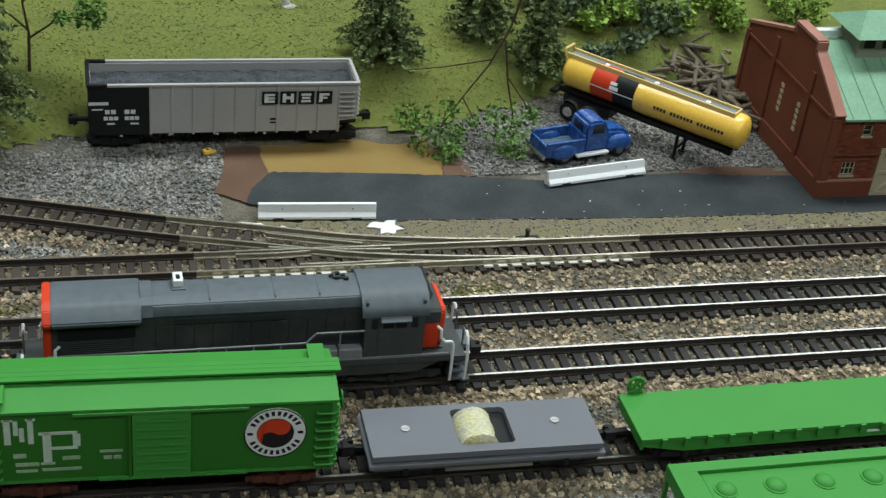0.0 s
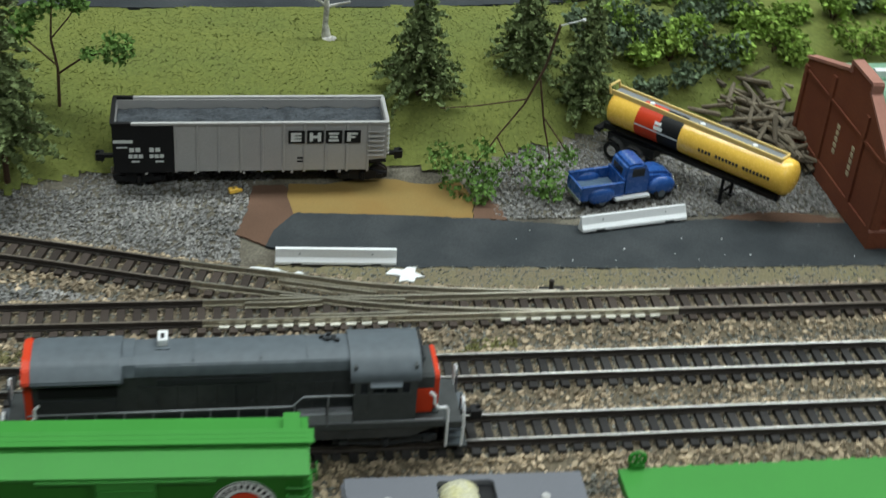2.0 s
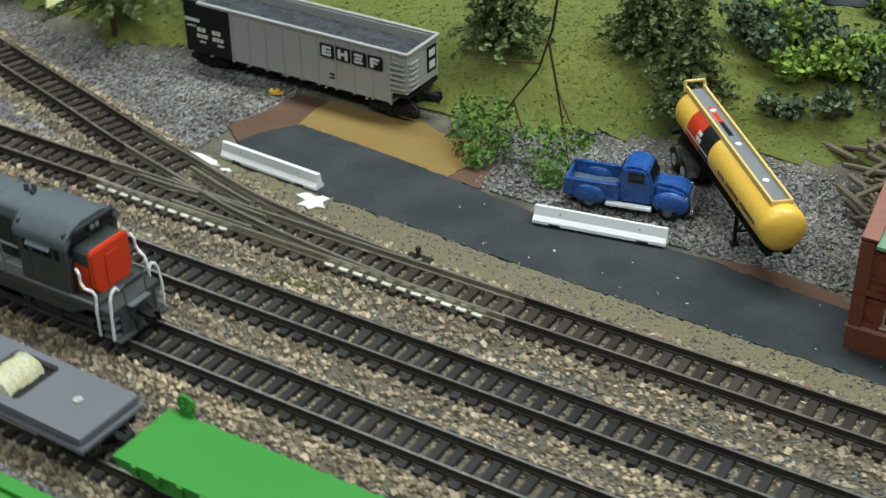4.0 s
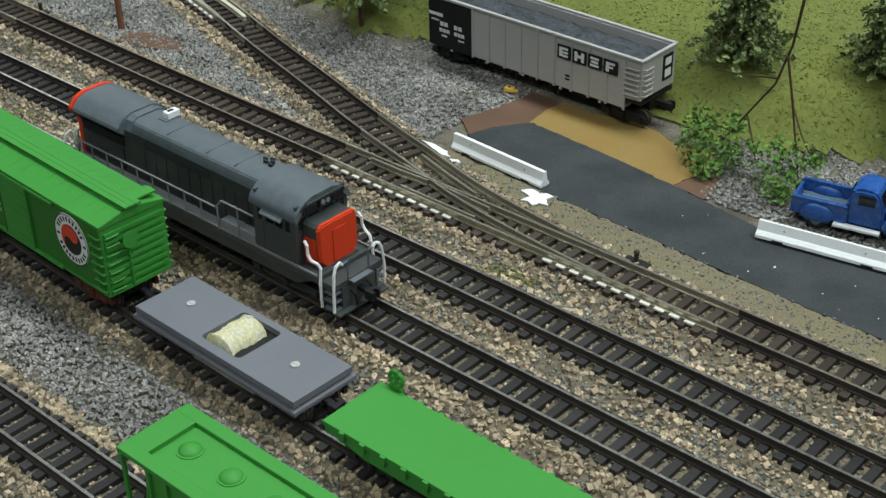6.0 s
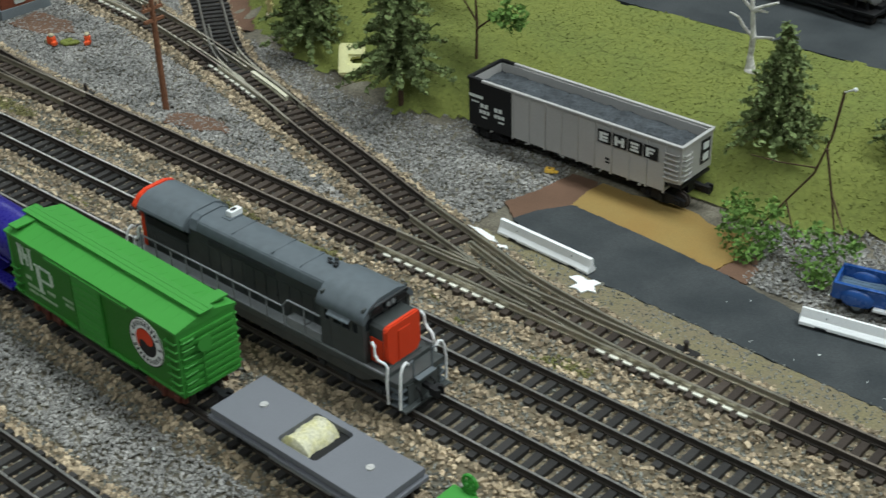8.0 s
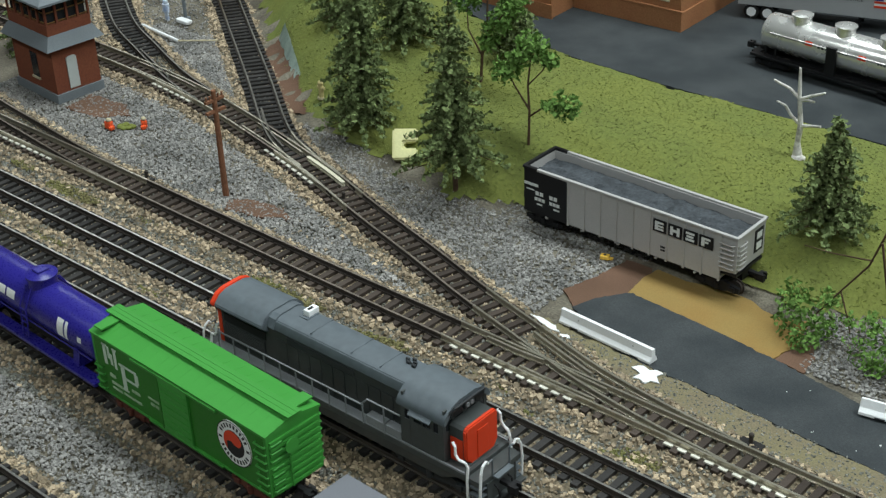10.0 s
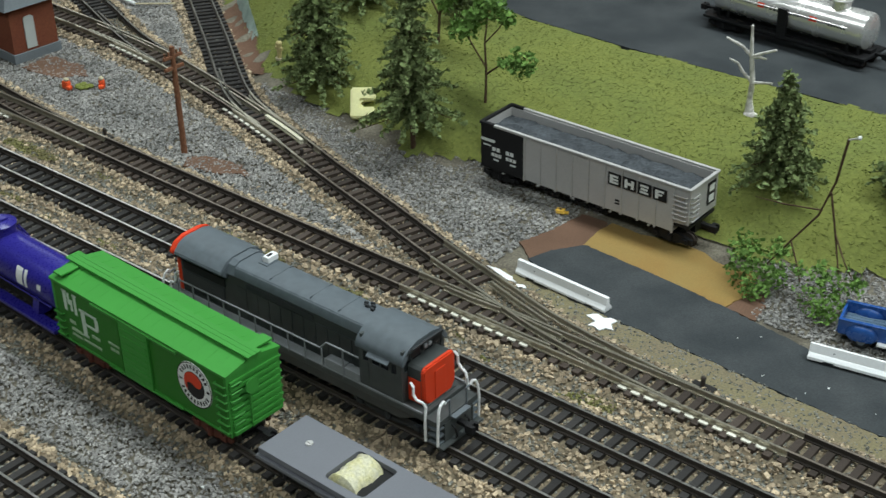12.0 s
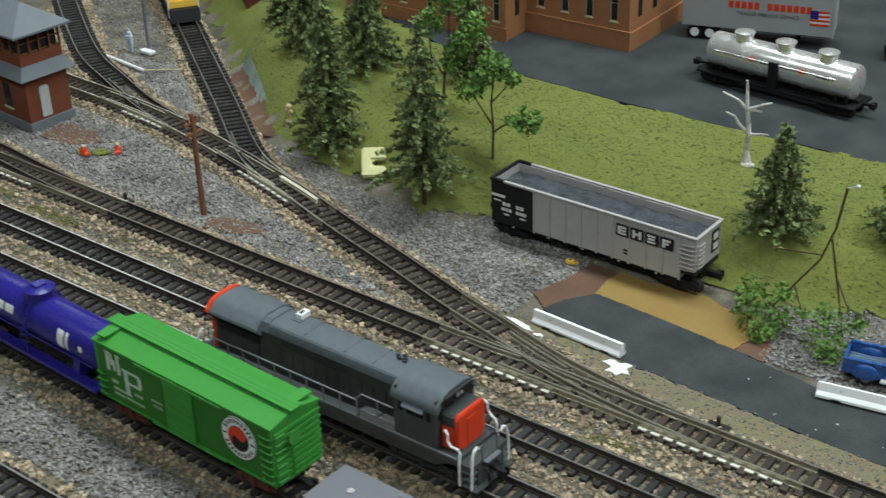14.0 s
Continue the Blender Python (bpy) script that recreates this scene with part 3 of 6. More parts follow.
part("radiator_grille", box(fresh(), -48.5, -6.45, 16, -31, -6.1, 22.6), M_DKGREY, loco)
bm = fresh()
for i in range(11):
    box(bm, -48.2, -6.6, 16.3 + i * 0.58, -31.2, -6.4, 16.6 + i * 0.58)
tagged(part("grille_slats", bm, M_HOOD, loco), kind="stuff")
bm = fresh()
box(bm, -20.9, 0.8, 32.2, -18.5, 5.0, 34.2, 0.3)
p = part("beacon_box", bm, M_WHITE, loco, "pale box on the hood roof")
part("opening", box(fresh(), -20.2, 1.7, 34.1, -19.2, 3.6, 34.35, 0.1), M_BLACK, p)
part("box_foot", box(fresh(), -21.4, -0.4, 32.1, -18.0, 4.4, 32.5, 0.1), M_ROOF_LIT, p)
bm = fresh()
for dx, dy in ((0, 0), (1.7, 0.9), (0.5, 2.0), (2.4, -0.5), (-1.2, 1.1)):
    box(bm, 19 + dx, 1.2 + dy, 32, 20.2 + dx, 1.9 + dy, 33.0, 0.15)
rod(bm, (18.4, 2.0, 32.5), (22.4, 1.6, 32.5), 0.3, 6)
part("roof_horn", bm, M_DKGREY, loco)
# cab with cut-out windows
CX0, CX1 = 25.6, 41.0
bm = fresh()
for s in (-1, 1):
    y0, y1 = sorted((s * 9.0, s * 8.3))
    box(bm, CX0, y0, 14.6, CX1, y1, 23.4)
    box(bm, CX0, y0, 26.6, CX1, y1, 28)
    for a, b in ((CX0, 27.2), (28.9, 30.2), (33.0, 33.5), (36.3, 37.4), (39.2, CX1)):
        box(bm, a, y0, 23.4, b, y1, 26.6)
for x0, x1 in ((CX0, CX0 + 0.7), (CX1 - 0.7, CX1)):
    box(bm, x0, -8.3, 14.6, x1, 8.3, 24.2)
    box(bm, x0, -8.3, 27.4, x1, 8.3, 31.2)
    for a, b in ((-8.3, -7.8), (-5.0, -4.4), (-0.7, 0.7), (4.4, 5.0), (7.8, 8.3)):
        box(bm, x0, a, 24.2, x1, b, 27.4)
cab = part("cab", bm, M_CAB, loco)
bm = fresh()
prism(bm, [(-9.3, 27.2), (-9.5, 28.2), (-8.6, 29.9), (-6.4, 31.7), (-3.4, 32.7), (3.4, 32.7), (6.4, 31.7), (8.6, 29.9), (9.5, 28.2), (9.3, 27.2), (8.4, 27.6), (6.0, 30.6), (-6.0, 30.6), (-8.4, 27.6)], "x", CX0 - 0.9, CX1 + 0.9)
part("cab_roof", bm, M_ROOF_LIT, cab, smooth=True)
M_PANE = mat("dark_glass", (0.02, 0.022, 0.025), 0.12, var=0.1, bump=0)
for s in (-1, 1):
    for a, b in ((27.2, 28.9), (30.2, 33.0), (33.5, 36.3), (37.4, 39.2)):
        part("window_pane", box(fresh(), a, s * 8.6 - 0.1, 23.4, b, s * 8.6 + 0.1, 26.6), M_PANE, cab)
    y0, y1 = sorted((s * 9.0, s * 10.4))
    part("sunshade", prism(fresh(), [(y0 if s > 0 else y1, 27.3), (y1 if s > 0 else y0, 26.2), (y1 if s > 0 else y0, 26.5), (y0 if s > 0 else y1, 27.7)], "x", 29.4, 37.2), M_ROOF_LIT, cab)
    part("seam", box(fresh(), 28.9, s * 9.0 - 0.1, 15, 29.2, s * 9.0 + 0.1, 23.2), M_HOOD, cab)
    part("cab_sill", box(fresh(), CX0, s * 9.1 - 0.25, 14.4, 48, s * 9.1 + 0.25, 15.1), M_GREYL, loco)
for a, b in ((-7.8, -5.0), (-4.4, -0.7), (0.7, 4.4), (5.0, 7.8)):
    part("window_pane", box(fresh(), CX1 - 0.45, a, 24.2, CX1 - 0.25, b, 27.4), M_PANE, cab)
# front of the roof: number boards, lamp and wiper bar
for s in (-1, 1):
    nb = part("number_board", box(fresh(), 41.0, s * 4.6 - 2.2, 28.6, 42.3, s * 4.6 + 2.2, 30.8, 0.2), M_DKGREY, cab)
    part("board_face", box(fresh(), 42.25, s * 4.6 - 1.8, 29.0, 42.45, s * 4.6 + 1.8, 30.4), M_BLACK, nb)
bm = fresh()
box(bm, 40.9, -1.8, 29.0, 42.8, 1.8, 31.6, 0.3)
hl = part("headlight_box", bm, M_DKGREY, cab)
for s in (-1, 1):
    part("headlight", disc(fresh(), (42.9, s * 0.85, 30.3), 0.65, "x", 0.3, 12), M_GREYL, hl)
part("visor_bar", bar(fresh(), [(41.2, -8.2, 29.2), (42.6, -6.2, 31.6), (42.6, 6.2, 31.6), (41.2, 8.2, 29.2)], 0.35, 6), M_DKGREY, cab)
bm = fresh()
prism(bm, [(-6.4, 14.6), (-6.4, 26.0), (-5.6, 26.8), (5.6, 26.8), (6.4, 26.0), (6.4, 14.6)], "x", 41, 45.6)
part("short_hood", bm, M_CAB, loco)
bm = fresh()
prism(bm, [(-6.5, 17.0), (-6.5, 26.0), (-5.6, 26.9), (5.6, 26.9), (6.5, 26.0), (6.5, 17.0), (4.4, 14.2), (-4.4, 14.2)], "x", 45.4, 46.9)
rounded(bm, 0.35, 2)
part("nose", bm, M_RED, loco, "scarlet painted nose")
for s in (-1, 1):
    part("nose_side", box(fresh(), 41.2, s * 6.45 - 0.12, 15.2, 45.5, s * 6.45 + 0.12, 22.6), M_RED, loco, "scarlet side of the nose")
part("nose_door", box(fresh(), 46.8, -2.2, 15.4, 47.15, 2.2, 24.4, 0.1), M_RED, loco)
part("nose_foot", box(fresh(), 45.4, -6.4, 13.4, 47.2, 6.4, 15.0, 0.2), M_CAB, loco)
for s in (-1, 1):
    for x, d in ((51.2, 1), (-55, -1)):
        bm = fresh()
        box(bm, x - 2.2, s * 5.9 - 0.2, 5.6, x + 2.2, s * 5.9 + 0.2, 12)
        box(bm, x - 2.2, s * 8.7 - 0.1, 5.6, x - 1.8, s * 8.7 + 0.2, 12)
        stair = part("step_frame", bm, M_CAB, loco)
        for k in range(3):
            part("step", box(fresh(), x - 2, s * 7.4 - 1.4, 5.8 + k * 2.4, x + 2, s * 7.4 + 1.4, 6.3 + k * 2.4), M_GREY, stair)
for x, d in ((52.8, 1), (-56.8, -1)):
    bm = fresh()
    prism(bm, [(-5.8, 11.6), (-5.8, 6.0), (-5, 5.4), (5, 5.4), (5.8, 6.0), (5.8, 11.6)], "x", x - 0.4, x + 0.4)
    box(bm, x - 0.4 if d > 0 else x - 2.0, -8.8, 5.0, x + 2.0 if d > 0 else x + 0.4, 8.8, 5.7, 0.15)
    part("pilot", bm, M_CAB, loco)
    for s in (-1, 1):
        part("brake_hose", bar(fresh(), [(x, s * 2.8, 10), (x + d * 1.6, s * 2.9, 9.2), (x + d * 2.0, s * 2.6, 6.6), (x + d * 1.5, s * 2.3, 5.8)], 0.3, 6), M_BLACK, loco)
for x, d in ((53.1, 1), (-57.0, -1)):
    for s in (-1, 1):
        bm = fresh()
        bar(bm, [(x, s * 8.9, 6.0), (x + d * 0.2, s * 8.9, 12.4), (x + d * 0.1, s * 8.4, 16.8), (x, s * 7.6, 18.6), (x, s * 6.2, 19.4), (x, s * 5.4, 18.4)], 0.4, 6)
        part("grab_iron", bm, M_WHITE, loco, "white bent grab iron")
        bm = fresh()
        bar(bm, [(x - d * 4.0, s * 9.2, 6.2), (x - d * 4.0, s * 9.3, 12.8), (x - d * 4.0, s * 8.8, 17.2), (x - d * 4.6, s * 9.0, 18.4), (x - d * 6.6, s * 9.5, 18.9), (x - d * 7.6, s * 9.5, 20.2), (x - d * 7.7, s * 9.4, 22.6), (x - d * 8.8, s * 9.2, 23.6)], 0.4, 6)
        part("grab_iron", bm, M_WHITE, loco, "white bent grab iron")
    for s in (-1, 1):
        bm = fresh()
        bar(bm, [(x, s * 3.6, 13), (x, s * 3.6, 18.6), (x, s * 5.4, 18.4)], 0.28, 6)
        part("end_rail", bm, M_GREY, loco)
    part("drop_step", box(fresh(), min(x, x + d * 1.8), -3.4, 12.6, max(x, x + d * 1.8), 3.4, 13.1, 0.1), M_GREY, loco)
for s in (-1, 1):
    y = s * 9.2
    for i in range(10):
        x = -49 + i * 6.7
        part("stanchion", rod(fresh(), (x, y, 14), (x, y, 20.6), 0.26, 6), M_GREYL, loco)
    part("handrail", bar(fresh(), [(-51, y, 20.6), (10.8, y, 20.6)], 0.28, 6), M_GREYL, loco)
    part("handrail", bar(fresh(), [(10.8, y, 20.6), (13.4, y, 23.4), (25.6, y, 23.4)], 0.28, 6), M_GREYL, loco)
    part("stanchion", rod(fresh(), (19.4, y, 14), (19.4, y, 23.4), 0.26, 6), M_GREYL, loco)
    for x0, x1 in ((12.2, 19.0), (19.4, 25.4)):
        part("battery_box", box(fresh(), x0, s * 7.7 - 1.4, 14.6, x1, s * 7.7 + 1.4, 17.6, 0.2), M_GREYL, loco, "pale grey battery box")
# light on the walkway's top is put in as this paler grey sheet
part("walkway_deck", box(fresh(), -51.5, -9.35, 14.6, 25.6, 9.35, 14.9), M_GREYL, loco)
for x in (-35, 34):
    truck(loco, x, RAIL_Z, (-10.5, 0, 10.5), 3.1, M_DKGREY)
coupler(loco, 53, 9.4, 1)
coupler(loco, -56.5, 9.4, -1)

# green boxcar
# body walls in a darker copy of the green on roof, ends and door
M_GREEN_DK = mat("darker_green", (0.024, 0.15, 0.016), 0.5, var=0.07, bump=0.03)
boxc = thing("boxcar", -43.1, -146.7, 0, -2.2, "bright green boxcar with white and red emblem on rails", "boxcar")
BL, BW = 38.5, 9.2
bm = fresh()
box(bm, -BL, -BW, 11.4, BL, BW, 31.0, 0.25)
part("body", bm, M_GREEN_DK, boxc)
for e in (-1, 1):
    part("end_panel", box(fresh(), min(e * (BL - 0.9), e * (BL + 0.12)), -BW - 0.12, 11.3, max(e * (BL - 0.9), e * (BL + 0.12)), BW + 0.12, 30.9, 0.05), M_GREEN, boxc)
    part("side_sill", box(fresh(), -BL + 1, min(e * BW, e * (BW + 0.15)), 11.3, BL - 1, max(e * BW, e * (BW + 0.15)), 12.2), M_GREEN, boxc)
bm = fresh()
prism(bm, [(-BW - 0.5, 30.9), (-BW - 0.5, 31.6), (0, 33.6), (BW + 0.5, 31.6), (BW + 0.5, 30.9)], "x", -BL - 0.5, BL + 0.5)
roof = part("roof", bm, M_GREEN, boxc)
for i in range(17):
    x = -BL + 2.0 + i * 4.68
    for s in (-1, 1):
        bm = fresh()
        prism(bm, [(s * 1.0, 33.4), (s * (BW + 0.3), 31.55), (s * (BW + 0.3), 31.64), (s * 1.0, 33.48)], "x", x - 0.25, x + 0.25)
        part("roof_rib", bm, M_GREEN, roof)
for i in range(3):
    part("running_board_plank", box(fresh(), -BL - 1.6, -2.4 + i * 1.62, 34.0, BL + 1.6, -0.84 + i * 1.62, 34.5, 0.06), M_GREEN, roof)
for i in range(12):
    part("board_bracket", box(fresh(), -BL + 2 + i * 6.5, -1.7, 33.0, -BL + 2.6 + i * 6.5, 1.9, 34.0), M_GREEN, roof)
for s in (-1, 1):
    bm = fresh()
    y0, y1 = sorted((s * 2.4, s * (BW - 0.4)))
    box(bm, s * (BL - 3.2) - 1.9, y0, 33.2, s * (BL - 3.2) + 1.9, y1, 33.8, 0.1)
    part("lateral_board", bm, M_GREEN, roof)
for s in (-1, 1):
    part("door_track", box(fresh(), -19, s * BW - (0.9 if s < 0 else 0), 30.0, 19, s * BW + (0.9 if s > 0 else 0), 30.8, 0.15), M_GREEN, boxc)
    part("door_track", box(fresh(), -14, s * BW - (0.8 if s < 0 else 0), 11.4, 19, s * BW + (0.8 if s > 0 else 0), 12.2, 0.15), M_GREEN, boxc)
door = part("door", box(fresh(), -6.5, -BW - 0.75, 12.2, 6.2, -BW, 30, 0.15), M_GREEN, boxc)
for i in range(7):
    part("door_rib", box(fresh(), -5.8, -BW - 1.0, 13.8 + i * 2.3, 5.5, -BW - 0.7, 14.5 + i * 2.3, 0.12), M_GREEN, door)
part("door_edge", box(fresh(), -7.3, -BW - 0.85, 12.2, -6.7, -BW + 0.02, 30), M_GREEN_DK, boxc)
for k in range(7):
    z = 13 + k * 2.5
    for s in (-1, 1):
        bm = fresh()
        bar(bm, [(34.2, s * BW, z), (34.2, s * (BW + 0.8), z), (38.2, s * (BW + 0.8), z), (38.2, s * BW, z)], 0.3, 5)
        part("ladder_rung", bm, M_GREEN, boxc)
        if k < 4:
            bm = fresh()
            bar(bm, [(-38.2, s * BW, z), (-38.2, s * (BW + 0.8), z), (-34.6, s * (BW + 0.8), z), (-34.6, s * BW, z)], 0.3, 5)
            part("ladder_rung", bm, M_GREEN, boxc)
    bm = fresh()
    bar(bm, [(BL, -BW + 0.8, z), (BL + 0.9, -BW + 0.8, z), (BL + 0.9, -BW + 4.4, z), (BL, -BW + 4.4, z)], 0.28, 5)
    part("ladder_rung", bm, M_GREEN, boxc)
for e in (-1, 1):
    for k in range(9):
        z = 12.6 + k * 2.05
        bm = fresh()
        prism(bm, [(-BW + 0.7, z - 0.7), (-BW + 2.2, z - 0.85), (BW - 2.2, z - 0.85), (BW - 0.7, z - 0.7), (BW - 0.7, z + 0.1), (-BW + 0.7, z + 0.1)], "x", e * BL - (0.75 if e < 0 else 0), e * BL + (0.75 if e > 0 else 0))
        part("end_rib", bm, M_GREEN, boxc)
bm = fresh()
disc(bm, (BL + 2.2, -2.4, 26), 2.3, "x", 0.3, 14)
rod(bm, (BL, -2.4, 26), (BL + 2.2, -2.4, 26), 0.5, 6)
rod(bm, (BL + 1, -2.4, 12), (BL + 1, -2.4, 26), 0.3, 6)
part("brake_wheel", bm, M_GREEN, boxc)
ey = -BW - 0.1
ex, ez = 25.0, 22.6
em = part("emblem", disc(fresh(), (ex, ey, ez), 7.1, "y", 0.3, 48), M_LETTER, boxc, "round white emblem with red and black centre")
bm = fresh()
for i in range(64):
    a, b = 2 * math.pi * i / 64, 2 * math.pi * (i + 1) / 64
    vs = [bm.verts.new((ex + r * math.cos(t), ey - 0.2, ez + r * math.sin(t))) for r, t in ((7.1, a), (7.1, b), (6.8, b), (6.8, a))]
    bm.faces.new(vs)
for i in range(26):
    t = 2 * math.pi * i / 26
    if i in (1, 12, 14, 25):
        continue
    c, s = math.cos(t), math.sin(t)
    vs = [bm.verts.new((ex + r * c - w * s, ey - 0.2, ez + r * s + w * c)) for r, w in ((5.0, -0.34), (6.3, -0.42), (6.3, 0.42), (5.0, 0.34))]
    bm.faces.new(vs)
part("ring_mark", bm, M_BLACK, em)
part("emblem_centre", disc(fresh(), (ex, ey - 0.12, ez), 4.2, "y", 0.3, 32), M_BLACK, em)
bm = fresh()
axis = Vector((math.cos(0.9), math.sin(0.9)))
side = Vector((-axis.y, axis.x))
pts = [4.1 * (axis * math.cos(math.pi * i / 24) + side * math.sin(math.pi * i / 24)) for i in range(25)]
pts += [-2.05 * axis + 2.05 * (-axis * math.cos(math.pi * i / 12) + side * math.sin(math.pi * i / 12)) for i in range(1, 13)]
pts += [2.05 * axis + 2.05 * (-axis * math.cos(math.pi * i / 12) - side * math.sin(math.pi * i / 12)) for i in range(1, 12)]
bm.faces.new([bm.verts.new((ex + p.x, ey - 0.34, ez + p.y)) for p in pts])
bmesh.ops.triangulate(bm, faces=bm.faces[:])
part("red_half", bm, M_RED, em)
M_MARK = mat("pale_lettering", (0.5, 0.6, 0.5), 0.6, var=0.15)
bars("white_mark", [(-33.6, 22.5, -32.2, 29.5), (-31.6, 25, -30.6, 29), (-30.4, 23.2, -29.4, 27), (-28.6, 22.5, -27.4, 29.5), (-33.9, 28.9, -31.6, 29.5), (-28.9, 28.9, -26.9, 29.5)], -BW, M_MARK, boxc, "large white railway mark")
bars("white_mark", [(-25.6, 16.4, -23.8, 25.4), (-26.2, 16.4, -23.2, 17.0), (-26.4, 24.8, -18.2, 25.6), (-23.8, 20.6, -18.2, 21.4), (-19.2, 21.4, -17.6, 24.8)], -BW, M_MARK, boxc, "large white railway mark")
bars("small_mark", [(-32, 18.6, -29.2, 19.8), (-26, 14.6, -17.6, 15.4), (-31.6, 16.2, -26.6, 17.2), (-31.6, 14.4, -27, 15.2), (-21.6, 17.6, -17.8, 18.6), (-13.6, 19.2, -8.6, 19.9), (-12.8, 17.2, -11, 18.2), (-10.6, 17.2, -9, 18.2)], -BW, mat("faded_lettering", (0.3, 0.42, 0.27), 0.6, var=0.3), boxc)
bm = fresh()
box(bm, -BL + 2, -3, 8.2, BL - 2, 3, 11.4)
box(bm, -6, -7, 8.6, 8, -4, 11.4, 0.4)
part("underframe", bm, M_BLACK, boxc)
M_TRUCK_RED = mat("brown_truck", (0.09, 0.03, 0.02), 0.7, var=0.25)
for x in (-27, 27):
    truck(boxc, x, RAIL_Z, r=2.7, frame_mat=M_TRUCK_RED)
coupler(boxc, BL, 9.4, 1)
coupler(boxc, -BL, 9.4, -1)

# grey cleaning car with a roll in its deck
flat = thing("track_cleaning_car", 33.2, -148.6, 0, -1.1, "grey flat car with a yellowed cloth roll in its deck", "rail car")
M_DECK = mat("slate_plastic", (0.15, 0.155, 0.175), 0.45, var=0.06, bump=0.03)
FL, FW = 28.4, 8.9
bm = fresh()
hx0, hx1, hy0, hy1 = -6.8, 7.0, -6.4, 7.0
outer = [(-FL, -FW), (FL, -FW), (FL, FW), (-FL, FW)]
r = 1.2
inner = []
for cx, cy, a0 in ((hx1 - r, hy1 - r, 0), (hx0 + r, hy1 - r, 90), (hx0 + r, hy0 + r, 180), (hx1 - r, hy0 + r, 270)):
    for k in range(4):
        t = radians(a0 + k * 30)
        inner.append((cx + r * math.cos(t), cy + r * math.sin(t)))
inner = inner[8:] + inner[:8]  # start at the corner next to outer[0]
lay = {}
for z in (11.2, 12.9):
    lay[z] = ([bm.verts.new((x, y, z)) for x, y in outer], [bm.verts.new((x, y, z)) for x, y in inner])
for z, (o, i) in lay.items():
    for c in range(4):
        seg = i[c * 4 : c * 4 + 4]
        for a, b in zip(seg, seg[1:]):
            bm.faces.new((o[c], a, b))
        bm.faces.new((o[c], seg[-1], i[(c * 4 + 4) % 16], o[(c + 1) % 4]))
(o1, i1), (o2, i2) = lay[11.2], lay[12.9]
for c in range(4):
    bm.faces.new((o1[c], o1[(c + 1) % 4], o2[(c + 1) % 4], o2[c]))
for c in range(16):
    bm.faces.new((i1[c], i1[(c + 1) % 16], i2[(c + 1) % 16], i2[c]))
deck = part("deck", bm, M_DECK, flat)
bm = fresh()
box(bm, -FL - 0.7, -FW - 0.7, 9.4, FL + 0.7, FW + 0.7, 10.6, 0.25)
box(bm, -FL + 0.8, -FW + 0.8, 7.6, FL - 0.8, FW - 0.8, 11.2)
part("side_sill", bm, M_DECK, flat)
for x in (-18.9, 18.5):
    bm = fresh()
    disc(bm, (x, 0.6, 13.0), 1.1, "z", 0.5, 12)
    box(bm, x - 0.9, 0.45, 13.2, x + 0.9, 0.75, 13.35)
    part("screw", bm, M_SILVER, deck, "metal screw head")
M_ROLL = mat("cloth_roll", (0.62, 0.58, 0.3), 0.9, col2=(0.5, 0.48, 0.36), fine=1.2, coarse=0.25, bump=1.0, var=0.25)
bm = fresh()
rings = []
rr = random.Random(3)
for j in range(15):
    y = -6 + 12 * j / 14
    rad = (5.0 if 0 < j < 14 else 4.2) + rr.uniform(-0.35, 0.35)
    rings.append([bm.verts.new((-1.6 + (rad + rr.uniform(-0.15, 0.15)) * math.cos(t), y, 9.6 + (rad + rr.uniform(-0.15, 0.15)) * math.sin(t))) for t in [2 * math.pi * k / 24 for k in range(24)]])
for a, b in zip(rings, rings[1:]):
    for k in range(24):
        bm.faces.new((a[k], a[(k + 1) % 24], b[(k + 1) % 24], b[k]))
bm.faces.new(rings[0])
bm.faces.new(rings[-1])
part("cloth_roll", bm, M_ROLL, flat, "pale yellow cloth roll", smooth=True)
part("pit_floor", box(fresh(), hx0, hy0, 7.5, hx1, hy1, 11.25), M_BLACK, flat)
box_under = part("underframe", box(fresh(), -10, -7, 5.4, 12, 7, 7.6, 0.3), M_SILVER, flat)
for x in (-20, 20):
    truck(flat, x, RAIL_Z, r=2.6)
coupler(flat, FL, 8.6, 1)
coupler(flat, -FL, 8.6, -1)

# green flat car
gf = thing("flat_car", 119, Y4 - 0.6, 0, 0, "bright green empty flat car with brake wheel", "flat car")
GL, GW = 48, 9.0
part("deck", box(fresh(), -GL, -GW, 12.2, GL, GW, 13.4, 0.15), M_GREEN, gf)
bm = fresh()
for s in (-1, 1):
    prism(bm, [(-GL + 0.6, 12.3), (-GL + 0.6, 10.8), (-GL + 12, 8.6), (GL - 12, 8.6), (GL - 0.6, 10.8), (GL - 0.6, 12.3)], "y", s * (GW - 0.8) - 0.35, s * (GW - 0.8) + 0.35)
part("side_sill", bm, M_GREEN, gf)
for s in (-1, 1):
    for i in range(15):
        x = -GL + 6 + i * 6
        part("stake_pocket", box(fresh(), x - 0.7, s * GW - 0.55, 10.8, x + 0.7, s * GW + 0.55, 13.3, 0.12), M_GREEN, gf)
bm = fresh()
box(bm, -GL + 0.3, -GW + 0.4, 10, -GL + 1.0, GW - 0.4, 12.2)
box(bm, GL - 1.0, -GW + 0.4, 10, GL - 0.3, GW - 0.4, 12.2)
part("end_sill", bm, M_GREEN, gf)
bm = fresh()
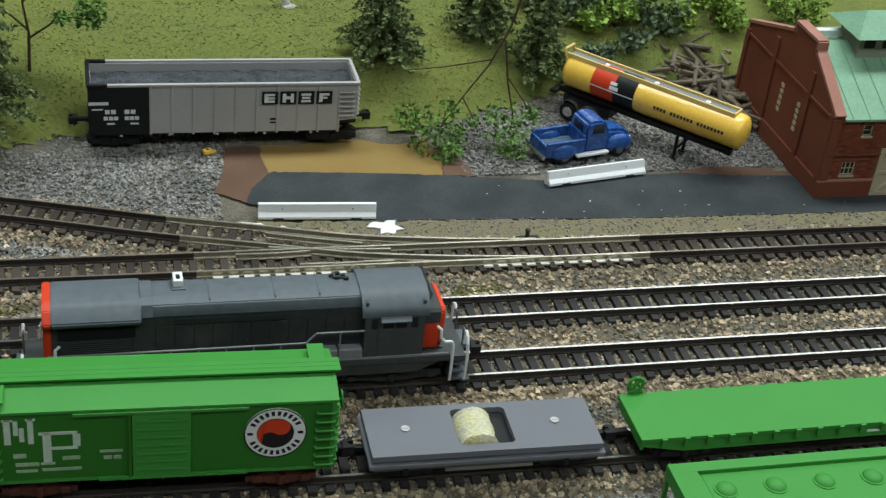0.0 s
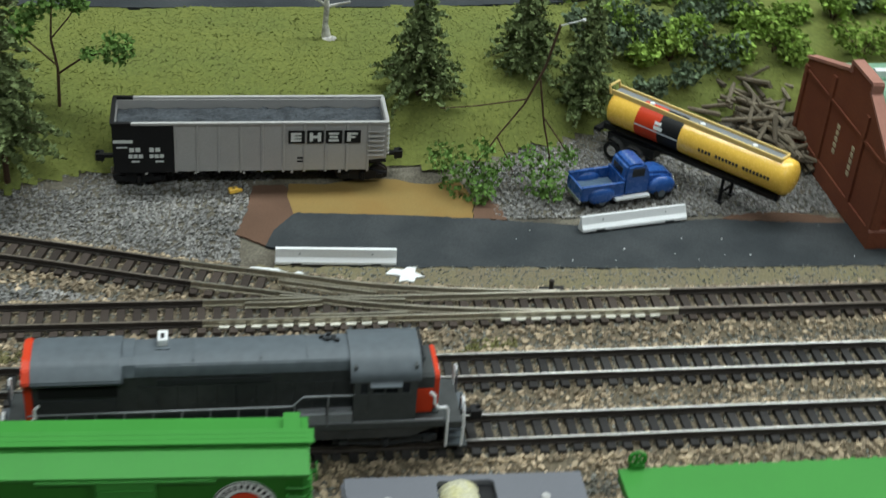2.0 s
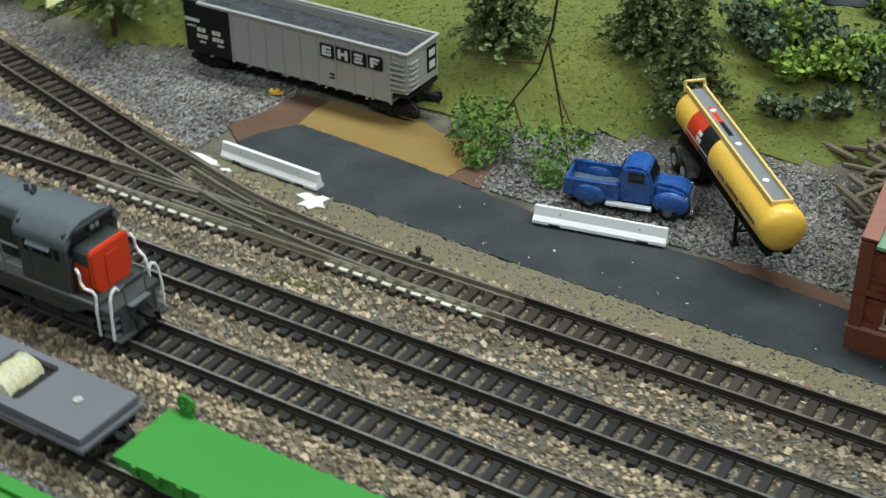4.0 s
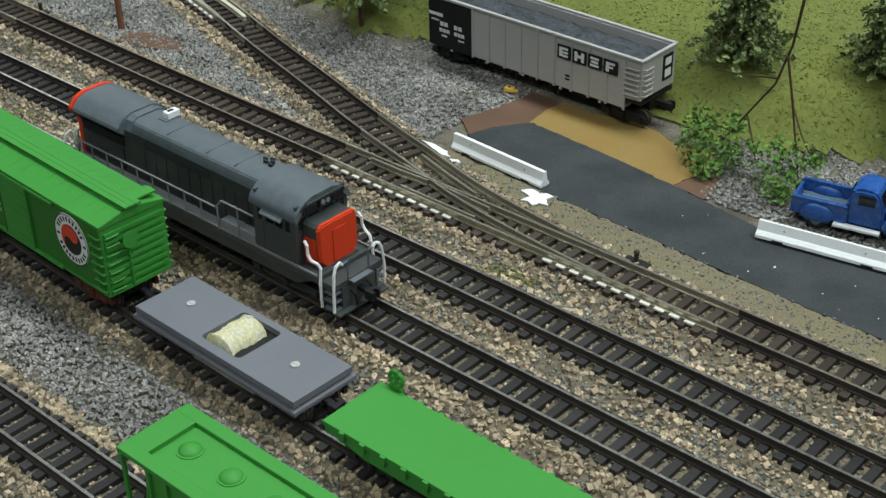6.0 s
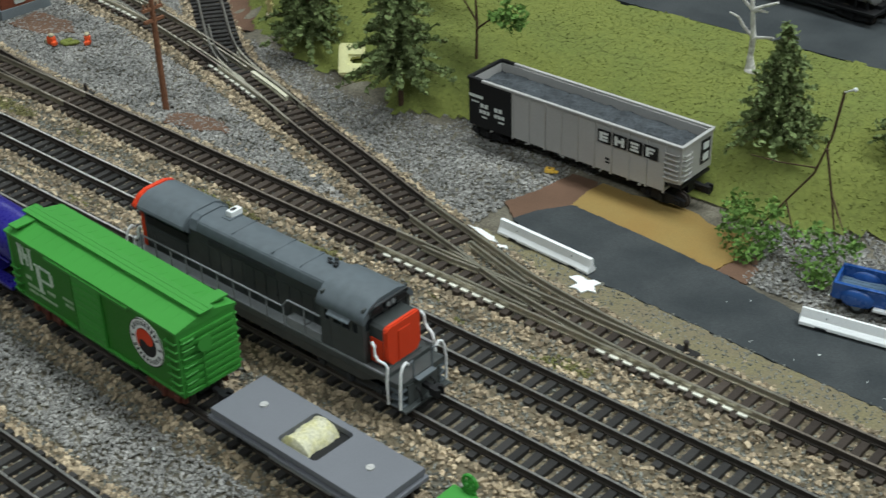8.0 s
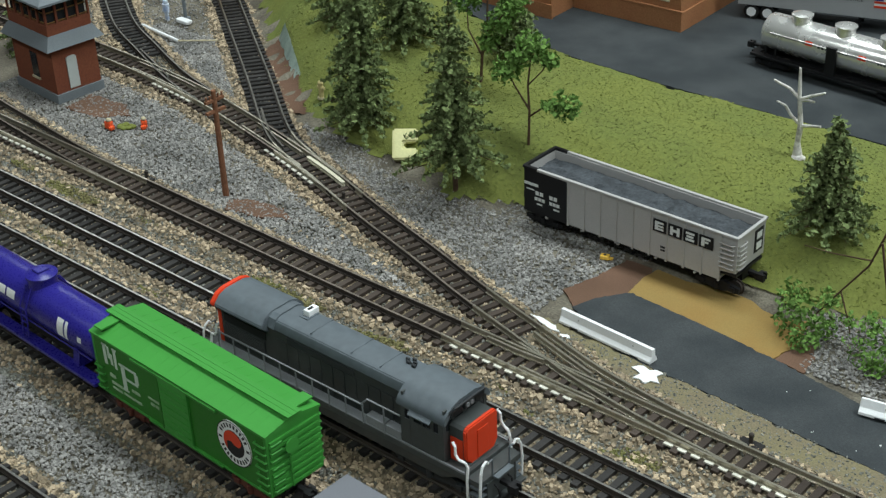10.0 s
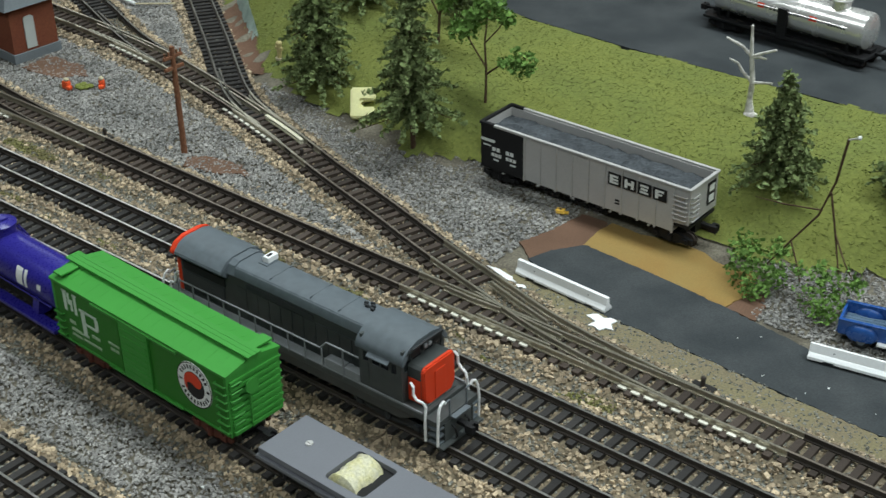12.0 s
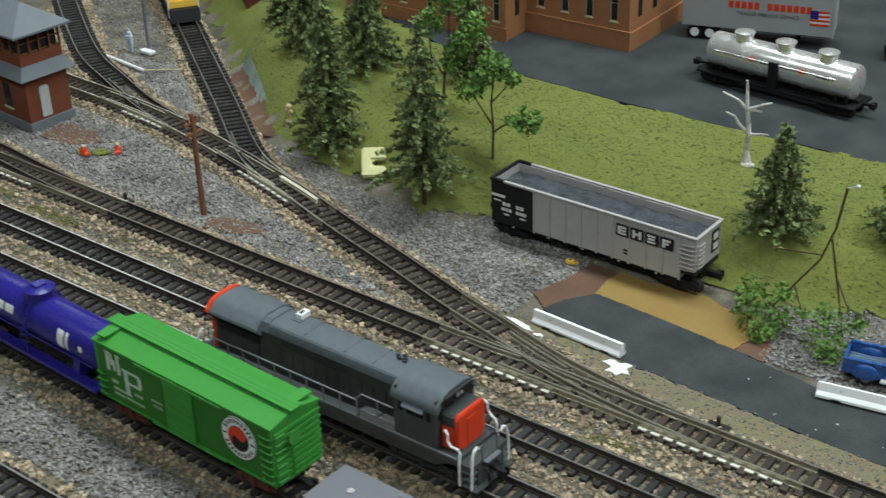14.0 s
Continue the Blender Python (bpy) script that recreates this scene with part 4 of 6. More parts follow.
box(bm, -GL + 2.6, GW - 0.3, 12, -GL + 6.6, GW + 0.5, 14.2, 0.15)
for k in range(10):
    a, b = 2 * math.pi * k / 10, 2 * math.pi * (k + 1) / 10
    rod(bm, (-GL + 4.6 + 2 * math.cos(a), GW + 0.4, 16 + 2 * math.sin(a)), (-GL + 4.6 + 2 * math.cos(b), GW + 0.4, 16 + 2 * math.sin(b)), 0.5, 6)
    if k % 2:
        rod(bm, (-GL + 4.6, GW + 0.4, 16), (-GL + 4.6 + 2 * math.cos(a), GW + 0.4, 16 + 2 * math.sin(a)), 0.4, 5)
part("brake_wheel", bm, M_GREEN, gf)
bars("faded_mark", [(14, 10.2, 33, 10.8)], -GW + 0.35, M_LETTER, gf)
part("underframe", box(fresh(), -GL + 4, -2.4, 7.6, GL - 4, 2.4, 12.2), M_BLACK, gf)
for x in (-35, 35):
    truck(gf, x, RAIL_Z, r=2.6)
coupler(gf, -GL, 9.0, -1)

# green covered hopper on the nearest track
ch = thing("covered_hopper_car", 111, Y5, 0, 0, "bright green covered hopper car with round roof hatches", "hopper car")
CL, CW = 47.6, 8.8
bm = fresh()
prism(bm, [(-CL + 9, 14), (-CL + 20, 8.5), (CL - 20, 8.5), (CL - 9, 14), (CL - 7, 30), (-CL + 7, 30)], "y", -CW + 0.8, CW - 0.8)
part("body", bm, M_GREEN, ch)
bm = fresh()
for s in (-1, 1):
    y0, y1 = sorted((s * CW, s * (CW - 3.0)))
    box(bm, -CL, y0, 29.8, CL, y1, 31.0, 0.2)
    x0, x1 = sorted((s * CL, s * (CL - 6)))
    box(bm, x0, -CW + 2.95, 29.8, x1, CW - 2.95, 30.98, 0.1)
box(bm, -CL + 2, -CW + 1, 29.0, CL - 2, CW - 1, 29.9)
roof = part("roof", bm, M_GREEN, ch)
for i in range(7):
    bm = fresh()
    ball(bm, (-36.8 + i * 11.8, 0.4, 29.9), 2.5, (1, 1, 0.5), 16, 8)
    disc(bm, (-36.8 + i * 11.8, 0.4, 30.0), 2.8, "z", 0.4, 18)
    part("hatch", bm, M_GREEN, roof, smooth=True)
for e in (-1, 1):
    bm = fresh()
    for s in (-1, 1):
        rod(bm, (e * (CL - 0.7), s * (CW - 0.7), 10), (e * (CL - 0.7), s * (CW - 0.7), 30), 0.6, 6)
        rod(bm, (e * (CL - 5), s * (CW - 0.7), 10), (e * (CL - 9), s * (CW - 0.7), 30), 0.5, 6)
    box(bm, e * (CL - 0.7) - 0.6, -CW, 27.2, e * (CL - 0.7) + 0.6, CW, 29.8, 0.2)
    box(bm, e * (CL - 4) - 4, -CW, 9.6, e * (CL - 4) + 4, CW, 11, 0.2)
    part("end_frame", bm, M_GREEN, ch)
for i in range(16):
    x = -CL + 9 + i * 5.2
    for s in (-1, 1):
        part("side_rib", box(fresh(), x - 0.4, s * (CW - 0.45) - 0.4, 14, x + 0.4, s * (CW - 0.45) + 0.4, 29.8, 0.1), M_GREEN, ch)
part("underframe", box(fresh(), -CL + 3, -2.4, 8, CL - 3, 2.4, 12), M_BLACK, ch)
for x in (-36, 36):
    truck(ch, x, RAIL_Z, r=2.6)

# blue tank car
bt = thing("tank_car", -123, -143, 0, -2.4, "dark blue single dome tank car with white marks", "tank car")


def tank_shell(bm, x0, x1, y, z, r, bulge=2.4, n=28):
    prof = [(x0 - bulge, 0.02), (x0 - bulge * 0.92, r * 0.4), (x0 - bulge * 0.6, r * 0.78), (x0 - bulge * 0.2, r * 0.96), (x0 + 0.6, r), (x1 - 0.6, r), (x1 + bulge * 0.2, r * 0.96), (x1 + bulge * 0.6, r * 0.78), (x1 + bulge * 0.92, r * 0.4), (x1 + bulge, 0.02)]
    rings = [[bm.verts.new((x, y + q * math.cos(2 * math.pi * k / n), z + q * math.sin(2 * math.pi * k / n))) for k in range(n)] for x, q in prof]
    for a, b in zip(rings, rings[1:]):
        for k in range(n):
            bm.faces.new((a[k], a[(k + 1) % n], b[(k + 1) % n], b[k]))
    bm.faces.new(rings[0])
    bm.faces.new(rings[-1])
    return bm


def dome(bm, x, y, z0, z1, r, n=20):
    prof = [(r, z0), (r, z1 - 1.2), (r + 0.5, z1 - 1.0), (r + 0.5, z1 - 0.4), (r * 0.9, z1), (r * 0.5, z1 + 0.5), (0.02, z1 + 0.7)]
    rings = [[bm.verts.new((x + q * math.cos(2 * math.pi * k / n), y + q * math.sin(2 * math.pi * k / n), z)) for k in range(n)] for q, z in prof]
    for a, b in zip(rings, rings[1:]):
        for k in range(n):
            bm.faces.new((a[k], a[(k + 1) % n], b[(k + 1) % n], b[k]))
    bm.faces.new(rings[0])
    bm.faces.new(rings[-1])
    return bm


part("tank", tank_shell(fresh(), -34, 35, 0, 20.4, 7.5), M_BLUE, bt, smooth=True)
dm = part("dome", dome(fresh(), 0.4, 0, 25.8, 31.0, 4.6), M_BLUE, bt, smooth=True)
part("dome_hatch", box(fresh(), -1.4, -2.1, 31.4, 2.2, 2.1, 32.2, 0.3), M_BLUE, dm)
for x in (-24, 25):
    part("saddle", prism(fresh(), [(-7.6, 10.4), (-6.4, 16), (6.4, 16), (7.6, 10.4)], "x", x - 1.6, x + 1.6), M_BLUE, bt)
bm = fresh()
for s in (-1, 1):
    box(bm, -38, s * 8.0 - 1.9, 9.6, 38, s * 8.0 + 1.9, 10.8, 0.2)
    x0, x1 = sorted((s * 34, s * 38))
    box(bm, x0, -6.1, 9.62, x1, 6.1, 10.78, 0.1)
part("running_board", bm, M_BLUE, bt)
bm = fresh()
for s in (-1, 1):
    for dx in (-1.6, 1.6):
        bar(bm, [(0.4 + dx, s * 9.2, 10.8), (0.4 + dx, s * 8.4, 22), (0.4 + dx, s * 5.0, 28)], 0.3, 5)
    for k in range(5):
        z = 12.4 + k * 2.2
        rod(bm, (-1.2, s * (9.2 - (z - 10.8) * 0.07), z), (2, s * (9.2 - (z - 10.8) * 0.07), z), 0.25, 5)
part("ladder", bm, M_BLUE, bt)
bm = fresh()
for s in (-1, 1):
    bar(bm, [(-36, s * 8.0, 17.6), (36, s * 8.0, 17.6)], 0.25, 6)
part("handrail", bm, M_BLUE, bt)


def tank_marks(parent, name, rows, r, zc, material, label=""):
    """Paint on the curved side that faces -y: rows of x0, x1 and two angles from the horizontal, in degrees."""
    bm = fresh()
    for x0, x1, a0, a1 in rows:
        n = 5
        pts = [(radians(a0 + (a1 - a0) * k / n)) for k in range(n + 1)]
        lo = [bm.verts.new((x0, -(r + 0.08) * math.cos(t), zc + (r + 0.08) * math.sin(t))) for t in pts]
        hi = [bm.verts.new((x1, -(r + 0.08) * math.cos(t), zc + (r + 0.08) * math.sin(t))) for t in pts]
        for k in range(n):
            bm.faces.new((lo[k], hi[k], hi[k + 1], lo[k + 1]))
    return part(name, bm, material, parent, label)


for mark in ((17.5, 20.8, -12, 34), (21.6, 23.0, -12, 34), (28.4, 30.4, 2, 16), (-15, -11.4, 8, 30), (-10.6, -6, 8, 30), (-19, -15.6, 8, 30)):
    tank_marks(bt, "white_mark", [mark], 7.5, 20.4, M_LETTER, "white painted mark")
part("underframe", box(fresh(), -36, -2.4, 7.6, 36, 2.4, 13.8), M_BLACK, bt)
for x in (-26, 26):
    truck(bt, x, RAIL_Z, r=2.6)
coupler(bt, 38, 9.4, 1)

# ---- road vehicles and small things by the road ----


def barrier(x, y, z, rz, tilt, length, label):
    ob = thing("jersey_barrier", x, y, z, rz, label, "barrier", "white barriers")
    ob.matrix_basis = pose(x * MM, y * MM, z * MM, tilt, 0, rz)
    bm = fresh()
    prism(bm, [(-1.9, 0), (-1.9, 0.8), (-0.95, 2.1), (-0.6, 4.7), (0.6, 4.7), (0.95, 2.1), (1.9, 0.8), (1.9, 0)], "x", -length / 2, length / 2)
    b = part("body", bm, M_WHITE, ob)
    for u in (-0.33, 0.33):
        part("drain_slot", box(fresh(), u * length - 1.6, -1.95, 0, u * length + 1.6, -1.6, 0.45), M_DKGREY, b)
    for u in (-0.3, 0.3):
        part("mark_dot", disc(fresh(), (u * length, -0.82, 3.2), 0.22, "y", 0.2, 8), M_GREY, b)
    return ob


barrier(12, -28.9, 0.45, -3.2, 0, 36.6, "white plastic road barrier at the end of the road")
barrier(110, -11, 0.6, 10.5, -12, 37.2, "white plastic road barrier beside the blue pickup")

pk = thing("pickup_truck", 110.5, 7.6, 0.5, 13, "dark blue vintage pickup truck on the gravel", "pickup truck")
M_TRUCK = mat("truck_blue", (0.022, 0.085, 0.3), 0.26, var=0.12, fine=0.4, bump=0.02, spec=0.5)
M_BEDWOOD = mat("bed_blue_grey", (0.09, 0.14, 0.2), 0.5, var=0.2, fine=0.6)
M_CHROME = mat("chrome", (0.7, 0.7, 0.7), 0.2, 0.9, var=0.1, bump=0)
M_TYRE = mat("tyre_rubber", (0.015, 0.015, 0.015), 0.8, var=0.2)


bm = fresh()
for s in (-1, 1):
    box(bm, -17.6, s * 5.2 - 0.4, 3.2, -2.6, s * 5.2 + 0.4, 8.0)
box(bm, -17.6, -5.2, 3.0, -2.6, 5.2, 4.6)
box(bm, -18.0, -5.4, 3.4, -17.2, 5.4, 7.6)
box(bm, -3.2, -5.4, 3.2, -2.4, 5.4, 9.4)
part("cargo_bed", bm, M_TRUCK, pk)
bm = fresh()
for s in (-1, 1):
    box(bm, -17.8, s * 5.4 - 0.6, 7.9, -2.6, s * 5.4 + 0.6, 8.5, 0.2)
part("bed_rail", bm, M_TRUCK, pk)
for i in range(6):
    part("bed_plank", box(fresh(), -17.1, -4.7 + i * 1.57, 4.6, -3.3, -3.3 + i * 1.57, 4.95, 0.1), M_BEDWOOD, pk)
bm = fresh()
prism(bm, [(-2.6, 3), (-2.6, 12.0), (-1.6, 13.8), (0.5, 14.4), (4.2, 14.2), (5.4, 13.2), (7.0, 9.6), (7.4, 3)], "y", -5.4, 5.4)
rounded(bm, 0.9, 2)
cabp = part("cab", bm, M_TRUCK, pk, smooth=True)
bm = fresh()
prism(bm, [(6.6, 3), (6.6, 9.6), (12, 9.3), (15.6, 8.4), (17.0, 6.6), (17.2, 3)], "y", -3.9, 3.9)
rounded(bm, 1.0, 2)
part("hood", bm, M_TRUCK, pk, smooth=True)
for s in (-1, 1):
    bm = fresh()
    ball(bm, (12.0, s * 4.9, 4.6), 1, (5.2, 1.9, 3.6), 18, 10)
    part("front_fender", bm, M_TRUCK, pk, smooth=True)
    bm = fresh()
    ball(bm, (-10.6, s * 5.4, 4.4), 1, (5.0, 1.7, 3.3), 18, 10)
    part("rear_fender", bm, M_TRUCK, pk, smooth=True)
    part("running_board", box(fresh(), -5.8, s * 6.0 - 1.0, 2.2, 7, s * 6.0 + 1.0, 3.1, 0.25), M_WHITE, pk, "white running board")
    part("side_window", box(fresh(), 0.0, s * 5.42 - 0.06, 9.7, 4.6, s * 5.42 + 0.06, 12.8, 0.05), M_PANE, cabp)
    bm = fresh()
    ball(bm, (16.2, s * 4.6, 6.3), 0.9, (0.6, 1, 1), 10, 6)
    part("headlight", bm, M_CHROME, pk, smooth=True)
    for x in (-10.4, 11.6):
        bm = fresh()
        disc(bm, (x, s * 5.6, 2.6), 2.7, "y", 1.8, 20)
        rounded(bm, 0.3, 1, 0.8)
        w = part("wheel", bm, M_TYRE, pk)
        part("hub", disc(fresh(), (x, s * 6.5, 2.6), 1.3, "y", 0.5, 14), M_GREY, w)
bm = fresh()
v = [bm.verts.new(p) for p in ((5.56, -4.2, 13.0), (5.56, 4.2, 13.0), (7.05, 4.5, 9.9), (7.05, -4.5, 9.9))]
bm.faces.new(v)
bmesh.ops.solidify(bm, geom=bm.faces[:], thickness=0.12)
part("windscreen", bm, M_PANE, cabp)
part("rear_window", box(fresh(), -2.72, -3, 10, -2.55, 3, 12.4), M_PANE, cabp)
part("front_bumper", box(fresh(), 17.6, -6, 2.6, 18.5, 6, 4.2, 0.3), M_CHROME, pk)
part("rear_bumper", box(fresh(), -19.0, -6, 2.6, -18.1, 6, 4.0, 0.3), M_CHROME, pk)
part("grille", box(fresh(), 16.9, -3, 4, 17.45, 3, 7, 0.2), M_CHROME, pk)
part("chassis", box(fresh(), -17, -3.5, 1.6, 16.5, 3.5, 3.1), M_BLACK, pk)

# yellow tank trailer
tr = thing("tank_trailer", 137.5, 14.6, 0.2, -48.2, "yellow tank trailer with red and black bands on gravel", "tank trailer")
M_CREAM = mat("cream_paint", (0.75, 0.55, 0.2), 0.4, var=0.06)
tk = part("tank", tank_shell(fresh(), -33.5, 34, 0, 16.8, 6.2, 2.2), M_YELLOW, tr, smooth=True)


def band(x0, x1, r, zc, n=28):
    bm = fresh()
    rings = [[bm.verts.new((x, q * math.cos(2 * math.pi * k / n), zc + q * math.sin(2 * math.pi * k / n))) for k in range(n)] for x, q in ((x0, r), (x0, r + 0.08), (x1, r + 0.08), (x1, r))]
    for a, b in zip(rings, rings[1:]):
        for k in range(n):
            bm.faces.new((a[k], a[(k + 1) % n], b[(k + 1) % n], b[k]))
    return bm


part("red_band", band(-22.6, -13.4, 6.2, 16.8), M_RED, tk, "glossy red band", True)
part("black_band", band(-13.4, -5.2, 6.2, 16.8), M_BLACK, tk, "glossy black band", True)
tank_marks(tk, "white_mark", [(-15, -11.6, 8, 20), (-15, -12.4, 24, 34)], 6.3, 16.8, M_LETTER)
# the gloss highlight along the bands, painted on as a white strip
tank_marks(tk, "white_stripe", [(-22.6, -5.2, 0, 4)], 6.3, 16.8, M_LETTER, "thin white highlight painted across the bands")
for i in range(21):
    if i not in (4, 12):
        tank_marks(tk, "dark_lettering", [(3 + i * 1.3, 3.9 + i * 1.3, -3, 8)], 6.2, 16.8, M_DKGREY)
bm = fresh()
for s in (-1, 1):
    box(bm, -35, s * 2.6 - 0.35, 22.2, 31.5, s * 2.6 + 0.35, 23.9, 0.12)
box(bm, 30.9, -2.3, 22.2, 31.5, 2.3, 23.8, 0.1)
part("walkway_rail", bm, M_CREAM, tr)
part("walkway_grating", box(fresh(), -34.5, -2.25, 22.4, 30.9, 2.25, 23.0), M_GREYL, tr)
for x in (-20, 0, 20):
    part("hatch", disc(fresh(), (x, 0, 23.1), 0.9, "z", 0.6, 12), M_WHITE, tr)
bm = fresh()
for s in (-1, 1):
    bar(bm, [(-35.2, s * 2.9, 22), (-36, s * 2.9, 25)], 0.5, 6)
bar(bm, [(-36, -2.9, 25), (-36, 2.9, 25)], 0.5, 6)
part("ladder_top", bm, M_CREAM, tr)
bm = fresh()
box(bm, -36, -3.4, 8.6, 33, -1.6, 10.8)
box(bm, -36, 1.6, 8.6, 33, 3.4, 10.8)
box(bm, -38.5, -5.6, 7.8, -36, 5.6, 9.2, 0.3)
box(bm, -33, -4.6, 5.4, -14, 4.6, 8.8)
prism(bm, [(-5.2, 11), (-3.8, 9), (3.8, 9), (5.2, 11)], "x", -30, 32)
part("chassis", bm, M_BLACK, tr)
for x in (-29.5, -21.5):
    for s in (-1, 1):
        bm = fresh()
        disc(bm, (x, s * 5.4, 3.4), 3.4, "y", 2.4, 20)
        w = part("wheel", bm, M_TYRE, tr)
        part("rim", disc(fresh(), (x, s * 6.6, 3.4), 1.9, "y", 0.5, 14), M_CHROME, w)
        bm = fresh()
        for k in range(8):
            a, b = math.pi * k / 8, math.pi * (k + 1) / 8
            vs = [bm.verts.new((x + r * math.cos(t), s * y, 3.6 + r * math.sin(t))) for r, t, y in ((4.2, a, 4.0), (4.2, b, 4.0), (4.2, b, 6.9), (4.2, a, 6.9))]
            bm.faces.new(vs)
        bmesh.ops.solidify(bm, geom=bm.faces[:], thickness=0.3)
        part("mudguard", bm, M_CHROME, tr)
bm = fresh()
for s in (-1, 1):
    bar(bm, [(13, s * 3.6, 9), (13, s * 3.6, 0.4)], 0.6, 6)
    bar(bm, [(13, s * 3.6, 3.5), (17, s * 3.2, 9)], 0.35, 6)
    box(bm, 11.8, s * 3.6 - 1.1, 0, 14.2, s * 3.6 + 1.1, 0.5)
bar(bm, [(13, -3.6, 4), (13, 3.6, 4)], 0.4, 6)
part("landing_gear", bm, M_BLACK, tr)

# lumber pile beside the brick building
pile = thing("lumber_pile", 174, 48, 0, 0, "heap of weathered grey-brown sticks behind the tank trailer", "lumber pile")
M_LOG = mat("weathered_wood", (0.15, 0.125, 0.09), 0.9, fine=1.5, bump=0.5, var=0.35, per_object=0.35)
rr = random.Random(8)
for i in range(110):
    u = rr.random()
    cx, cy = rr.gauss(2, 7), rr.uniform(-26, 26)
    cx += -cy * 0.25
    cz = max(0.8, 11 - abs(cy) * 0.16 - abs(cx) * 0.3) * rr.random() ** 0.7 + height(174 + cx, 48 + cy) * 0.6 + 0.6
    an, ln = rr.uniform(0, 180) if u < 0.6 else rr.gauss(150, 15), rr.uniform(9, 19)
    dx, dy = math.cos(radians(an)) * ln / 2, math.sin(radians(an)) * ln / 2
    dz = rr.uniform(-2.2, 2.2) * (1 if i % 9 else 2.2)
    part("log", rod(fresh(), (cx - dx, cy - dy, max(cz - dz, 0.6)), (cx + dx, cy + dy, max(cz + dz, 0.6)), rr.uniform(0.55, 1.05), 7), M_LOG, pile)

# white plaster splash, litter
def blob(name, pts, z0, z1, m, label, category):
    bm = fresh()
    prism(bm, ragged(pts, 0.5, 0.8), "z", z0, z1 * 0.7)
    return solid(name, bm, m, label, category)


blob("plaster_patch", [(26.5, -36), (29, -33.6), (32, -34.4), (33.5, -33), (36, -33.4), (35.5, -36), (38, -38.4), (35, -38.6), (34.5, -41), (32, -40), (30, -40.6), (30.6, -37.6)], 0.2, 0.9, M_WHITE, "spilt white plaster beside the track", "plaster")
blob("plaster_patch", [(-17, -31.5), (-12, -31), (-6, -32.2), (-3, -34), (-6, -34.6), (-11, -33.4)], 0.2, 0.8, M_WHITE, "spilt white plaster beside the barrier", "plaster")
blob("plaster_patch", [(-2, -35), (0.4, -34), (2, -35), (1, -36.4), (-1.4, -36.2)], 0.2, 0.9, M_WHITE, "small crumb of white plaster", "plaster")
yb = thing("yellow_scrap", -17.5, 12.6, 0.6, 20, "small bright yellow plastic scrap on gravel", "scrap")
bm = fresh()
box(bm, -2.2, -1.0, 0, 1.0, 1.2, 1.6, 0.4)
box(bm, 0.6, -0.6, 0, 2.4, 0.8, 0.8, 0.3)
part("scrap_body", bm, M_YELLOW, yb)
part("scrap_hole", disc(fresh(), (-0.6, 0, 1.55), 0.5, "z", 0.2, 8), M_DKGREY, yb)

# point motor boxes
for x, y, rz in ((75, -47.6, 0), (-121, -12.6, 163), (-196, -47, 176)):
    ob = thing("switch_machine", x, y, 0.4, rz, "small brown switch machine beside the turnout", "switch machine", "switch machines")
    part("base", box(fresh(), -3.4, -1.6, -0.4, 4, 1.4, 1.2, 0.25), M_TIE, ob)
    bm = fresh()
    rod(bm, (0, 0, 1), (0, 0, 3.6), 0.7, 8)
    ball(bm, (0, 0, 3.8), 0.9, (1, 1, 0.8), 8, 6)
    part("lever", bm, M_RAIL_SIDE, ob)

# ---- buildings ----
M_ROOF = mat("green_roof", (0.2, 0.36, 0.24), 0.6, fine=1.0, coarse=0.1, var=0.12, bump=0.1)
M_COPING = mat("coping_stone", (0.36, 0.17, 0.13), 0.8, var=0.15)
M_CREAMW = mat("cream_wood", (0.46, 0.4, 0.27), 0.7, var=0.12)

eh = thing("brick_engine_house", 184, -27, 0, 0, "red brick engine house with green roof and cream doors", "building")
DEPTH, LEN = 72, 120
gable = [(0, 0), (DEPTH, 0), (DEPTH, 33), (38, 44.5), (38, 47.5), (22, 47.5), (22, 44.5), (0, 31)]
prism_end = prism(fresh(), gable, "x", 0, 2.6)
part("gable_wall", prism_end, M_BRICK, eh)


def wall_with_holes(x0, x1, z0, z1, y0, y1, holes):
    """A wall in the x-z plane with rectangular holes (x0, z0, x1, z1), built from blocks."""
    bm = fresh()
    xs = sorted({x0, x1, *(h[0] for h in holes), *(h[2] for h in holes)})
    zs = sorted({z0, z1, *(h[1] for h in holes), *(h[3] for h in holes)})
    for a, b in zip(xs, xs[1:]):
        for c, d in zip(zs, zs[1:]):
            mx, mz = (a + b) / 2, (c + d) / 2
            if not any(h[0] < mx < h[2] and h[1] < mz < h[3] for h in holes):
                box(bm, a, y0, c, b, y1, d)
    bmesh.ops.remove_doubles(bm, verts=bm.verts, dist=0.001)
    return bm


HOLES = [(7.2, 8.6, 12.2, 13.6), (11.6, 23.6, 15.0, 27.6), (20.4, 0, 44, 18.8)]
part("front_wall", wall_with_holes(2.6, LEN, 0, 30.6, 0, 2.4, HOLES), M_BRICK, eh)
bm = fresh()
box(bm, -0.7, -0.7, 0, 20.2, 0.0, 6.4)
box(bm, -0.7, -0.01, 0, 0.0, DEPTH, 6.4)
part("plinth", bm, M_BRICK, eh)
part("ledge", box(fresh(), -0.9, -0.95, 6.4, 20.2, 0, 7.0), M_COPING, eh)
bm = fresh()
box(bm, -0.5, -0.9, 16.4, 20.2, 0, 17.2)
box(bm, -0.6, -0.8, 0, 2.6, 0.0, 30)
part("pilaster", bm, M_BRICK, eh)
